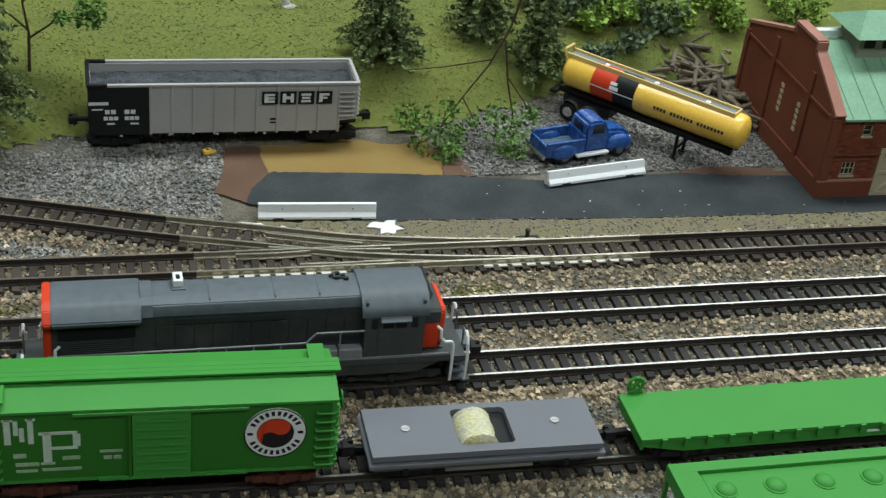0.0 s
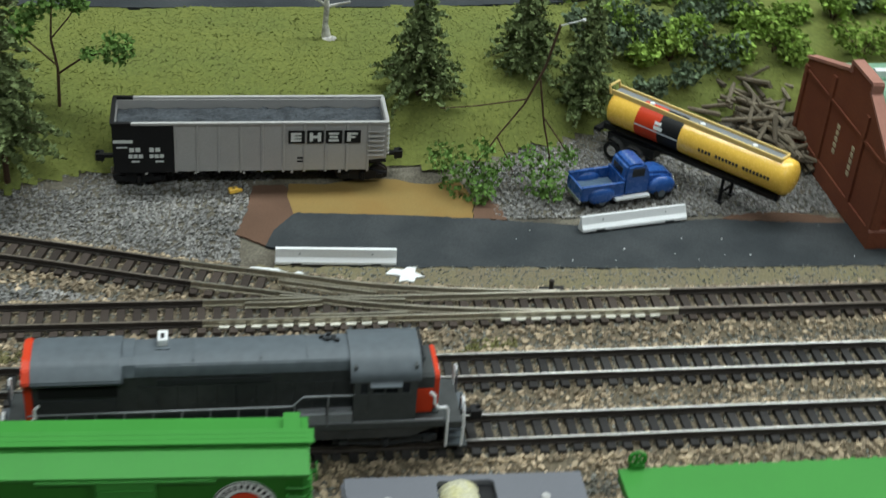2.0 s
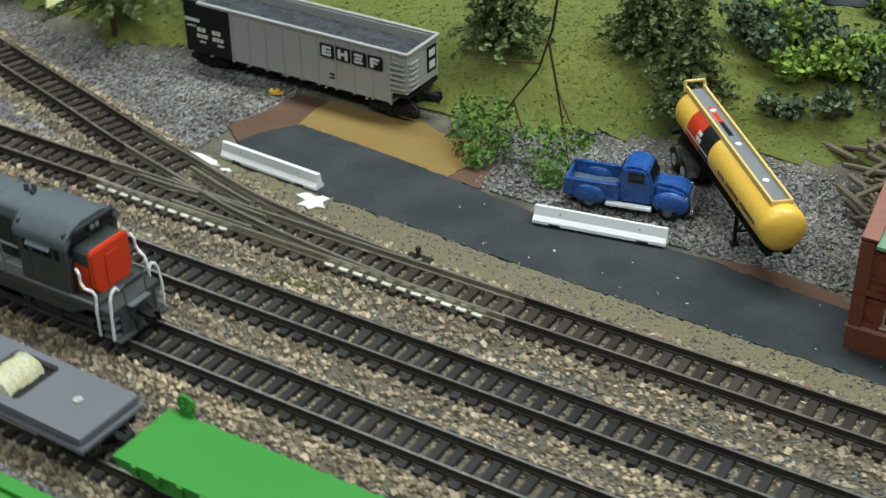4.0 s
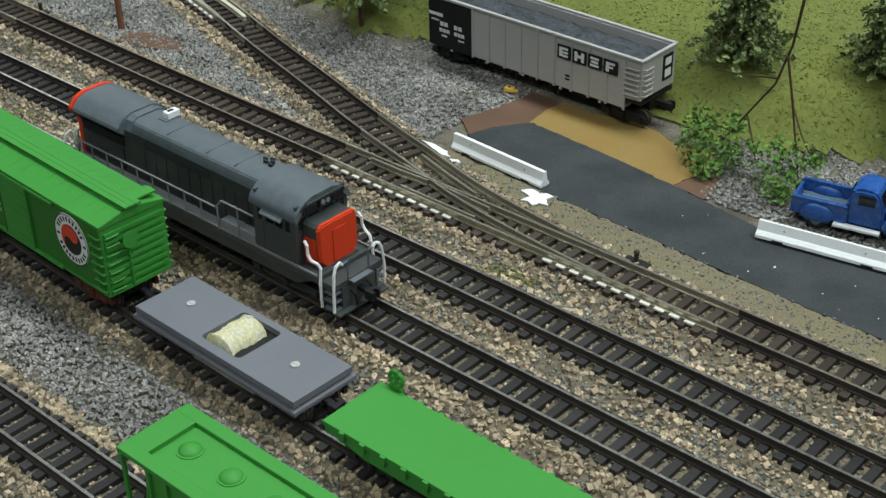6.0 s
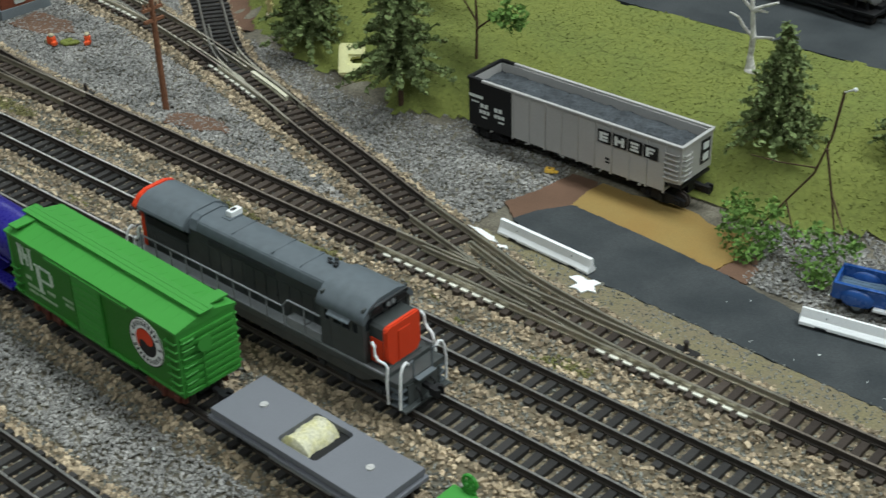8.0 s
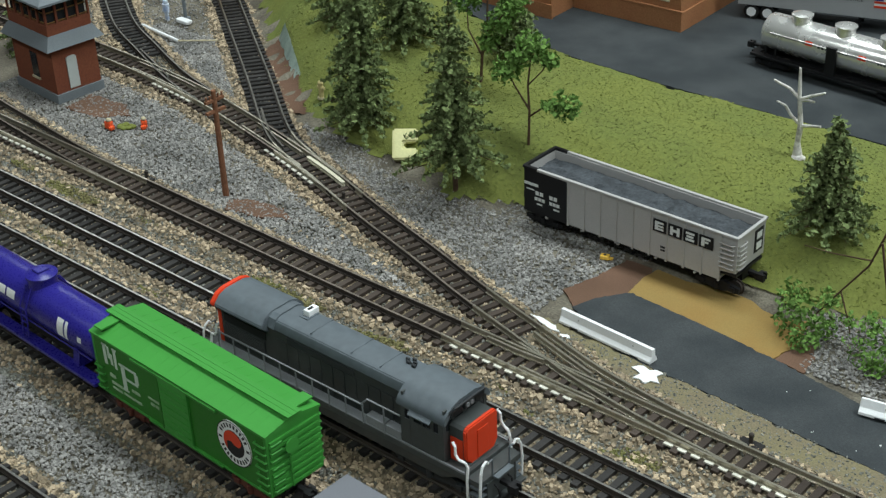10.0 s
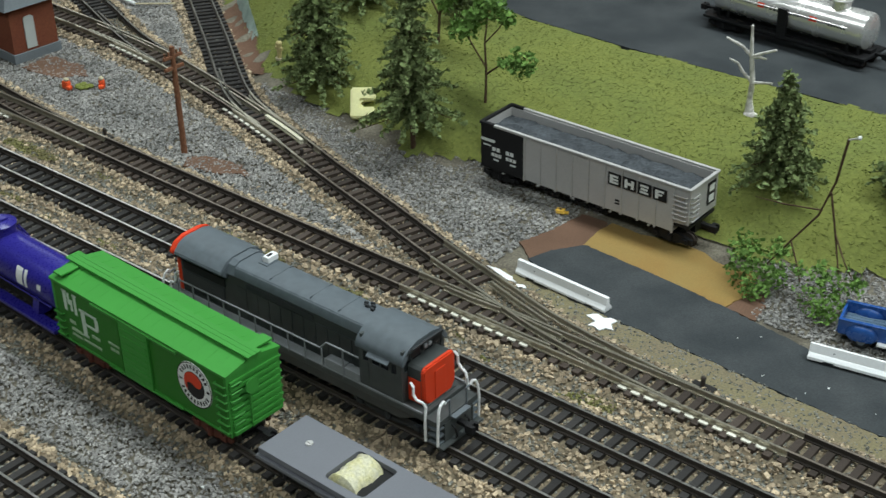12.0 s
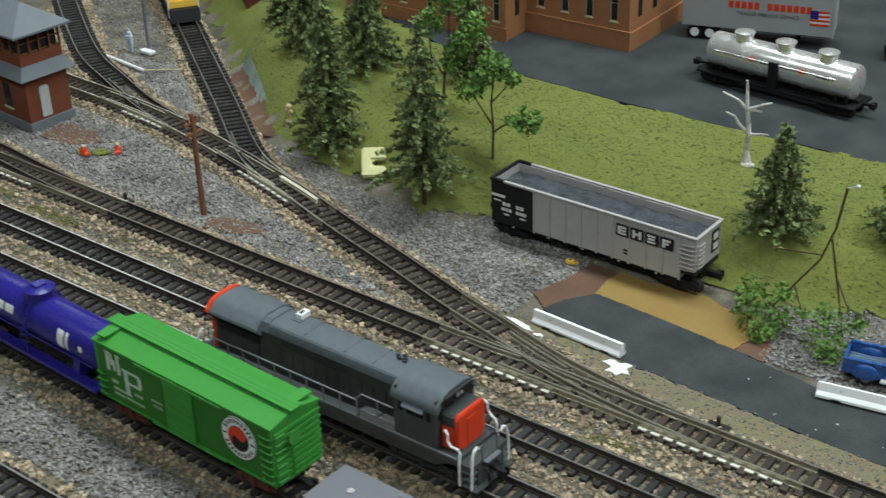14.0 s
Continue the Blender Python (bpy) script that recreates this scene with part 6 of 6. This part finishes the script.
# crumpled pale sheet beside the branch
bm = fresh()
rows = []
for i in range(13):
    u = i / 12
    x, y = -213 + (-252 + 213) * u, 51 + (79 - 51) * u
    z = height(x, y)
    rows.append([bm.verts.new((x + 3.2 * v - 1.5 + noise.noise((i, v, 0)), y + 1.4 * v, z + v * (2.2 + 5 * u) + noise.noise((i * 0.7, v * 2, 4)))) for v in (0, 0.4, 0.8, 1.2)])
for a, b in zip(rows, rows[1:]):
    for k in range(3):
        bm.faces.new((a[k], b[k], b[k + 1], a[k + 1]))
bmesh.ops.solidify(bm, geom=bm.faces[:], thickness=0.3)
solid("plastic_sheet", bm, mat("pale_sheet", (0.5, 0.6, 0.55), 0.5, col2=(0.3, 0.38, 0.35), coarse=0.2), "crumpled pale green plastic sheet on the slope", "sheet", smooth=True)
BANK = [(-262, 80), (-250, 80), (-232, 66), (-212, 52), (-190, 35), (-186, 30), (-204, 34), (-226, 48), (-246, 63)]
ground_sheet("dirt_patch", M_BROWN, lambda x, y: in_poly(x + 2 * noise.noise((x * 0.2, y * 0.2, 2)), y, BANK), 1.5, 0.9, -265, -184, 28, 84, "bare brown soil bank beside the branch track", "soil", rough=0.5)
bm = fresh()
prism(bm, ragged([(-158, -38), (-150, -32), (-136, -30), (-128, -34), (-140, -41), (-154, -43)], 2.0), "z", -0.6, 0.05)
solid("dirt_patch", bm, M_BROWN, "bare brown soil between the tracks", "soil", kind="structure")
bm = fresh()
prism(bm, ragged([(-282, -24), (-262, -22), (-252, -12), (-262, -6), (-284, -8)], 2.0), "z", -0.6, 0.1)
solid("dirt_patch", bm, M_BROWN, "bare brown soil in front of the tower", "soil", kind="structure")
bm = fresh()
prism(bm, ragged([(140, -7.8), (150, -5), (160, -4), (172, -6), (183, -9), (182, -13.5), (165, -11.2)], 2.0), "z", -0.5, 0.15)
solid("dirt_patch", bm, M_BROWN, "bare reddish soil at the road's edge", "soil", kind="structure")
bm = fresh()
prism(bm, ragged([(-14, -30), (10, -31), (60, -33.4), (100, -35.6), (170, -37), (330, -38), (330, -48), (170, -48), (60, -46), (26, -42), (0, -38)], 2.0), "z", -1.2, 0.0)
solid("dirt_patch", bm, M_KHAKI, "khaki soil strip between road and track", "soil", kind="structure")

# ---- trees ----
M_BARK = mat("bark", (0.09, 0.055, 0.035), 0.9, fine=1.0, bump=0.5, var=0.3)
M_FIR = mat("fir_needles", (0.16, 0.205, 0.085), 0.9, fine=0.8, var=0.25, per_island=0.28, bump=0.2, spec=0.08)
M_LEAF = mat("leaf_green", (0.13, 0.232, 0.058), 0.85, fine=0.8, var=0.2, per_island=0.4, bump=0.2, spec=0.08)
M_BUSH = mat("bush_green", (0.2, 0.3, 0.06), 0.85, fine=0.6, var=0.3, per_island=0.45, bump=0.3, spec=0.08)
M_BUSH_DK = mat("bush_dark", (0.1, 0.14, 0.08), 0.85, fine=0.6, var=0.3, per_island=0.5, bump=0.3)
M_BIRCH = mat("birch_bark", (0.72, 0.7, 0.66), 0.8, col2=(0.3, 0.28, 0.26), coarse=0.4, split=0.56, fine=1.0, var=0.15)


def leaf_mesh(name, leaves, material, parent):
    """Leaves: centre, size. Each is a small bent blade of four triangles at a chance angle."""
    rng = np.random.default_rng(len(leaves) + int(abs(leaves[0][0]) * 7) % 1000)
    c = np.array([l[:3] for l in leaves])
    s = np.array([l[3] for l in leaves])[:, None, None]
    base = np.array([[-1, -0.55, 0], [0, -0.65, 0.25], [1, -0.4, -0.1], [1, 0.5, -0.15], [0, 0.6, 0.25], [-1, 0.45, 0]])
    q = rng.normal(size=(len(c), 4))
    q /= np.linalg.norm(q, axis=1)[:, None]
    w, x, y, z = q.T
    R = np.stack([1 - 2 * (y * y + z * z), 2 * (x * y - z * w), 2 * (x * z + y * w), 2 * (x * y + z * w), 1 - 2 * (x * x + z * z), 2 * (y * z - x * w), 2 * (x * z - y * w), 2 * (y * z + x * w), 1 - 2 * (x * x + y * y)], 1).reshape(-1, 3, 3)
    v = (np.einsum("nij,kj->nki", R, base) * s * rng.uniform(0.7, 1.2, (len(c), 1, 1)) + c[:, None]) * MM
    n = len(c)
    f = (np.array([[0, 1, 4, 5], [1, 2, 3, 4]])[None] + 6 * np.arange(n)[:, None, None]).reshape(-1, 4)
    me = bpy.data.meshes.new(name)
    me.from_pydata(v.reshape(-1, 3).tolist(), [], f.tolist())
    me.materials.append(material)
    ob = new(name, me)
    ob.parent = parent
    return ob


def fir(x, y, h, r, seed, label, skirt=0.12, dense=1.0, z=None):
    z0 = height(x, y) if z is None else z
    ob = thing("fir_tree", x, y, z0, 0, label, "fir tree", "fir trees")
    rng = random.Random(seed)
    part("trunk", rod(fresh(), (0, 0, -1), (rng.uniform(-1, 1), 0, h * 0.96), 1.1, 8, 0.25), M_BARK, ob)
    bm = fresh()
    leaves = []
    level = h * skirt
    while level < h * 0.98:
        u = (level - h * skirt) / (h * (1 - skirt))
        reach = 1.1 * r * (1 - u) ** 0.85 * rng.uniform(0.8, 1.15) + 0.8
        n = max(4, int((7 + 5 * (1 - u)) * dense))
        a0 = rng.uniform(0, 6.28)
        for k in range(n):
            a = a0 + 6.283 * k / n + rng.uniform(-0.3, 0.3)
            rk = reach * rng.uniform(0.55, 1.22)
            droop = rng.uniform(-0.12, -0.32) * rk
            tip = (rk * math.cos(a), rk * math.sin(a), level + droop)
            rod(bm, (0, 0, level), tip, 0.25, 4, 0.1)
            m = max(3, int(rk * 1.3 * dense))
            for j in range(m):
                t = (j + 0.8) / m
                for _ in range(3):
                    leaves.append((tip[0] * t + rng.gauss(0, 0.6), tip[1] * t + rng.gauss(0, 0.6), level + droop * t * t + rng.gauss(0, 0.4) + 0.2, rng.uniform(0.6, 1.3) * (1.15 - 0.35 * t)))
        level += rng.uniform(2.3, 3.3) * (h / 45) ** 0.4
    leaves += [(rng.gauss(0, 0.3), rng.gauss(0, 0.3), h * (0.9 + 0.1 * rng.random()), 0.8) for _ in range(10)]
    part("branchwork", bm, M_BARK, ob)
    leaf_mesh("crown", leaves, M_FIR, ob)
    return ob


fir(-89, 15.5, 80, 16, 1, "tall dark green fir tree with brown trunk beside foam", 0.21, z=2.0)
fir(-152, 31, 72, 15.5, 2, "tall dark green fir tree at the gravel's edge", 0.07)
fir(46, 48.5, 42, 13.5, 3, "dark green fir tree behind the coal hopper car", 0.12)
fir(87, 66, 34, 14, 4, "broad dark green fir tree on the grass slope", 0.1)
fir(107, 54, 44, 12, 5, "dark green fir tree near the tank trailer", 0.1)
fir(-170, 78, 62, 13, 6, "dark green fir tree on the grass slope", 0.1)
fir(-122, 92, 55, 11, 7, "slim dark green fir tree near the yard", 0.1)
fir(-215, 88, 40, 13, 8, "bushy dark green fir beside the branch track", 0.05)
fir(-250, 112, 36, 12, 9, "bushy dark green fir beside the maroon car", 0.05)
fir(-352, 12, 40, 17, 10, "broad dark green fir beside the signal tower", 0.02, z=0)


def leafy(name, x, y, limbs, tufts, seed, label, category, z=None, leaf=1.0, material=None):
    """A small broadleaf tree: limbs as polylines with a radius, tufts as centre, spread and count."""
    z0 = height(x, y) if z is None else z
    ob = thing(name, x, y, z0, 0, label, category)
    rng = random.Random(seed)
    for i, (r, pts) in enumerate(limbs):
        bm = fresh()
        for k, (p, q) in enumerate(zip(pts, pts[1:])):
            rod(bm, p, q, r * (1 - 0.7 * k / len(pts)), 6, r * (1 - 0.7 * (k + 1) / len(pts)))
        part("trunk" if i == 0 else "limb", bm, M_BARK, ob)
    leaves = []
    for cx, cy, cz, spread, n in tufts:
        for _ in range(n):
            d = Vector((rng.gauss(0, 1), rng.gauss(0, 1), rng.gauss(0, 0.75)))
            d = d.normalized() * spread * rng.random() ** 0.45
            leaves.append((cx + d.x, cy + d.y, max(cz + d.z, 0.4), rng.uniform(0.65, 1.2) * leaf))
    leaf_mesh("crown", leaves, material or M_LEAF, ob)
    return ob


leafy("sapling", -74, 41, [(0.6, [(0, 0, -1), (0.5, 0, 14), (-1, 1, 24), (0, 2, 38)]), (0.4, [(0.3, 0, 12), (9, -2, 19), (18, -4, 22)]), (0.4, [(0.4, 0, 15), (-7, 1, 22), (-12, 3, 26)]), (0.3, [(-1, 1, 24), (5, 2, 31), (8, 2, 36)])],
      [(20, -4, 23, 6, 200), (11, -2, 20, 3, 60), (-12, 3, 27, 6.5, 230), (0, 2, 39, 7, 300), (8, 2, 36, 4, 110), (-6, 2, 33, 4, 90)], 21, "small green broadleaf sapling behind the hopper car", "sapling")
leafy("sapling", -118, 66, [(0.7, [(0, 0, -1), (1, 0, 12), (4, 0, 24), (3, 2, 46)]), (0.4, [(3, 0, 20), (13, -2, 32), (20, -4, 38)]), (0.4, [(1, 0, 12), (-6, 0, 22), (-8, 2, 32)])],
      [(3, 2, 48, 8, 330), (20, -4, 39, 6.5, 240), (-8, 2, 34, 7, 260), (10, -1, 28, 6, 200), (6, -2, 20, 5, 120)], 22, "green broadleaf sapling on the grass slope", "sapling")
leafy("uprooted_sapling", 68, 15, [(0.45, [(16, -3, 60), (13, -1, 44), (8, 1, 30), (0, 1, 18), (-7, 0, 7), (-8, 2, 0.3)]), (0.4, [(12, -1, 40), (15, 0, 24), (18, -1, 12), (19, 1, 1)]), (0.3, [(9, 1, 32), (-6, 6, 27), (-18, 10, 24)]), (0.3, [(0, 1, 18), (4, -1, 11), (6, -2, 6)]), (0.3, [(14.6, 0, 26), (20, -3, 19), (24, -3, 13)])],
      [(-9, -4, 5, 10, 250), (-14, 0, 9, 7, 120), (-2, -3, 7, 5, 120), (-4, 2, 13, 4.5, 90), (-18, 5, 9, 5, 90), (-6, -9, 3, 5, 110), (15, -5, 6, 9.5, 190), (21, -3, 11, 7, 110), (12, 0, 11, 4, 70), (18, -9, 3, 4.5, 80), (25, -3, 13, 3, 40), (4, 0, 9, 3, 40)], 23, "fallen green sapling resting on its leaves, bare trunk up", "sapling", z=0.3, leaf=0.8)
bm = fresh()
ball(bm, (89.6, 6, 64.6), 0.65, (1, 1, 1), 8, 6)
rod(bm, (84, 12, 60), (89.4, 6.4, 64.4), 0.25, 5)
solid("pale_bead", bm, M_WHITE, "tiny white bead on the tip of the sapling", "bead")

bi = thing("bare_birch", 16.5, 81.5, height(16.5, 81.5) - 0.6, 0, "bare white birch tree with cut branches on grass", "birch tree")
bm = fresh()
for p, q, r0, r1 in (((0, 0, 0), (-0.6, 0, 7), 2.2, 1.2), ((-0.6, 0, 7), (0, 0, 15), 1.1, 1.2), ((0, 0, 15), (-1.6, 0, 28), 1.1, 0.8), ((-1.6, 0, 28), (-2.4, 0, 40), 0.8, 0.5)):
    rod(bm, p, q, r0, 9, r1)
ball(bm, (1, -1, 0.4), 2.4, (1.5, 1.2, 0.7), 10, 6)
part("trunk", bm, M_BIRCH, bi, smooth=True)
for pts in ([(0, 0, 15), (-5, 0, 19), (-7, 0, 22), (-11, 0, 23)], [(0, 0, 15), (4, 0, 16), (9, -1, 17.5)], [(-1, 0, 26.4), (-6, 0, 30), (-13, 0, 32)], [(-1.4, 0, 26.5), (3, 0, 29), (9, 0, 32)], [(-1.2, 0, 26), (2, 0, 27), (5, 0, 27)]):
    bm = fresh()
    for k, (p, q) in enumerate(zip(pts, pts[1:])):
        rod(bm, p, q, 0.75 - 0.12 * k, 7, 0.62 - 0.12 * k)
    part("branch", bm, M_BIRCH, bi)
bi.scale = (0.9, 0.9, 0.86)


def bush(x, y, r, h, n, material, seed, label):
    ob = thing("bush", x, y, height(x, y), 0, label, "bush", "bushes on the slope")
    rng = random.Random(seed)
    bm = fresh()
    leaves = []
    for k in range(6):
        a, rk = rng.uniform(0, 6.28), r * rng.uniform(0.25, 0.75)
        c = Vector((rk * math.cos(a), rk * math.sin(a), h * rng.uniform(0.35, 0.75)))
        rod(bm, (0, 0, -1), c, 0.4, 5, 0.2)
        for _ in range(n // 6):
            d = Vector((rng.gauss(0, 1), rng.gauss(0, 1), rng.gauss(0, 0.8))).normalized() * r * 0.55 * rng.random() ** 0.4
            p = c + d
            leaves.append((p.x, p.y, max(p.z, -1), rng.uniform(0.7, 1.3)))
    part("stemwork", bm, M_BARK, ob)
    leaf_mesh("crown", leaves, material, ob)
    return ob


rr = random.Random(11)
for i in range(34):
    x, y = rr.uniform(112, 240), rr.uniform(74, 122)
    if y < foot(x) + 10:
        y = foot(x) + 10 + rr.uniform(0, 8)
    light = rr.random() < 0.55
    bush(x, y, rr.uniform(7, 12), rr.uniform(6, 14), 420, M_BUSH if light else M_BUSH_DK, 100 + i, "bright green leafy bush on the slope" if light else "dark green leafy bush on the slope")
for x, y, r in ((133, 62, 6), (148, 68, 8), (-190, 60, 5)):
    bush(x, y, r, 5, 240, M_BUSH_DK, int(x) + 500, "low dark green bush on grass")

# ---- loose stone: ballast, gravel, turf ----


def scatter(name, material, pts, label, category, flat=0.75):
    """Many small broken stones at x, y, z, size: one object."""
    rng = np.random.default_rng(len(pts))
    p = np.array(pts)
    n = len(p)
    base = np.array([[x, y, z] for z in (-1, 1) for y in (-1, 1) for x in (-1, 1)], float) * 0.5
    v = base[None] * rng.uniform(0.55, 1.25, (n, 8, 3)) * p[:, 3][:, None, None]
    v *= rng.uniform(0.65, 1.25, (n, 1, 3))
    v[:, :, 2] *= flat
    for axis in ((0, 1), (1, 2), (0, 2)):
        a = rng.uniform(0, 6.28, n) if axis == (0, 1) else rng.normal(0, 0.5, n)
        c, s = np.cos(a)[:, None], np.sin(a)[:, None]
        i, j = axis
        v[:, :, i], v[:, :, j] = v[:, :, i] * c - v[:, :, j] * s, v[:, :, i] * s + v[:, :, j] * c
    v += p[:, None, :3]
    f = np.array([[0, 2, 3, 1], [4, 5, 7, 6], [0, 1, 5, 4], [2, 6, 7, 3], [0, 4, 6, 2], [1, 3, 7, 5]])
    f = (f[None] + 8 * np.arange(n)[:, None, None]).reshape(-1, 4)
    me = bpy.data.meshes.new(name)
    me.from_pydata((v.reshape(-1, 3) * MM).tolist(), [], f.tolist())
    me.materials.append(material)
    return tagged(new(name, me), label, category, kind="stuff")


rng = np.random.default_rng(5)
AXIS = np.array([(p.x, p.y) for t in TRACKS for p, d in t])


def track_distance(xy):
    out = np.empty(len(xy))
    for i in range(0, len(xy), 4000):
        out[i : i + 4000] = np.sqrt(((xy[i : i + 4000, None] - AXIS[None]) ** 2).sum(-1)).min(1)
    return out


def spread(n, x0, x1, y0, y1):
    return np.stack([rng.uniform(x0, x1, n), rng.uniform(y0, y1, n)], 1)


tan, fine, grey = [], [], []
for xy in (spread(70000, -330, 240, -136, -36), spread(50000, -190, 190, -226, -136), spread(95000, -420, -20, -40, 140)):
    d = track_distance(xy)
    for (x, y), k in zip(xy.tolist(), d.tolist()):
        r1, r2 = rng.random(), rng.random()
        if k < 8.2:
            if r1 < 0.55:
                (tan if r2 < 0.45 else fine).append((x, y, 1.2 + 0.3 * r1, 0.55 + 0.5 * r1))
            continue
        z = max(1.3 - (k - 8.2) * 0.38, -0.9)
        pale = 0.9 if (-146 < y < -120 or y < -180) else 0.85 if y > -30 and x < -110 else 0.6
        share = pale * max(0, 1 - max(k - 9.5, 0) / 5.5) + (0.25 if -146 < y < -120 else 0.04)
        if y > -36 and k > 14.5:
            continue
        if -181 < y < -161 and k > 13:
            grey.append((x, y, -0.8 + 0.3 * r1, 0.5 + 0.5 * r2))
        elif r1 < share:
            tan.append((x, y, z + 0.15, 0.6 + 1.15 * r2 ** 2))
        else:
            fine.append((x, y, z, 0.4 + 0.55 * r2))
M_FINE = mat("fine_ballast", (0.195, 0.195, 0.17), 0.9, col2=(0.14, 0.14, 0.125), fine=1.5, bump=0.4, per_island=0.5)
scatter("ballast", M_STONE, tan, "tan and brown crushed stone ballast along the tracks", "ballast")
scatter("fine_ballast", M_FINE, fine, "fine grey-brown ballast between the tracks", "ballast")

A_LINE = [(p.x, p.y) for p, d in TRACKS[5]]
for x, y in spread(85000, -330, 190, -48, 70).tolist():
    if y > foot(x) + 1.5 * math.sin(x * 0.4):
        continue
    if x < 200 and -19 < x and (in_poly(x, y, ROAD) or (y < -5 and x > 0)):
        continue
    if -17 < x < 66 and y > -18 and not (y > 20 and x < -5):
        if in_poly(x, y, [(-18, -12), (-14, 2), (-12, 18), (0, 32), (44, 34), (58, 24), (69, 3), (69, -6), (58, -6), (0, -3), (-9, -19)]) :
            continue
    if -17 < x < 190 and y < -9:
        continue
    if x > 186 or (x > 70 and y < -8):
        continue
    grey.append((x, y, height(x, y) - 0.45 + 0.3 * rng.random(), 0.55 + 0.6 * rng.random() ** 1.5))
grey += [(x, y, -0.6 + 0.3 * rng.random(), 0.5 + 0.6 * rng.random()) for x, y in spread(8000, -420, -190, 10, 140).tolist() if y < foot(x) - 3]
gx = np.array(grey)
keep = track_distance(gx[:, :2]) > 12.5
scatter("gravel", M_GRAVEL, gx[keep].tolist(), "grey crushed stone gravel on the ground", "gravel")

M_TURF = mat("turf_crumb", (0.165, 0.188, 0.046), 1.0, col2=(0.13, 0.145, 0.045), coarse=0.04, fine=1.0, bump=0.3, per_island=0.2)
turf = []
for x, y in spread(60000, -260, 190, 12, 118).tolist():
    if is_grass(x, y) and y > foot(x) - 1:
        turf.append((x, y, height(x, y) + 0.47 + 0.3 * noise.noise((x * 0.15, y * 0.15, 3)), 0.35 + 0.6 * rng.random() ** 2))
scatter("turf_crumbs", M_TURF, turf, "olive green turf crumbs on the slope", "grass", 0.25)

flecks = [(rng.uniform(60, 200), rng.uniform(-36, -10), 0.25, rng.uniform(0.2, 0.5)) for _ in range(16)]
flecks += [(rng.uniform(-180, 180), rng.uniform(-180, -60), 1.4, rng.uniform(0.3, 0.7)) for _ in range(25)]
scatter("litter_flecks", M_LETTER, flecks, "tiny white litter flecks on road and ballast", "litter")
crumbs = [(x, y, -0.1 + 0.2 * rng.random(), 0.3 + 0.5 * rng.random() ** 2) for x, y in spread(2600, -12, 230, -47, -32).tolist() if not in_poly(x, y - 0.6, ROAD)]
scatter("soil_crumbs", M_FINE, crumbs, "grey-brown crumbs on the soil strip", "ballast")

moss = [(x, y, -0.4 + 0.5 * rng.random(), 0.4 + 0.6 * rng.random()) for x, y in spread(9000, -330, 60, -78, -66).tolist() if noise.noise((x * 0.05, y * 0.12, 8)) > 0.12]
moss += [(x, y, -0.4 + 0.5 * rng.random(), 0.4 + 0.6 * rng.random()) for x, y in spread(3000, -330, -120, -104, -95).tolist() if noise.noise((x * 0.05, y * 0.12, 8)) > 0.15]
M_MOSS = mat("dull_moss", (0.17, 0.155, 0.07), 1.0, col2=(0.14, 0.14, 0.05), coarse=0.05, per_island=0.3)
scatter("moss_crumbs", M_MOSS, moss, "olive moss crumbs between the tracks", "moss")

# ---- the room ----
solid("bench", box(fresh(), -890, -410, -960, 985, 755, -4), M_WALL, "plain bench that carries the layout", "bench", kind="structure")
bm = fresh()
box(bm, -3600, -3600, -1000, 3600, 3600, -960)
solid("floor", bm, M_WALL, "plain grey room floor", "floor", kind="structure")
bm = fresh()
box(bm, -3600, -3600, 1500, 3600, 3600, 1540)
solid("ceiling", bm, M_WALL, "plain pale room ceiling", "ceiling", kind="structure")
for name, b in (("wall_north", (-3600, 3560, -960, 3600, 3600, 1500)), ("wall_south", (-3600, -3600, -960, 3600, -3560, 1500)), ("wall_west", (-3600, -3560, -960, -3560, 3560, 1500)), ("wall_east", (3560, -3560, -960, 3600, 3560, 1500))):
    solid(name, box(fresh(), *b), M_WALL, "plain pale room wall", "wall", kind="structure")
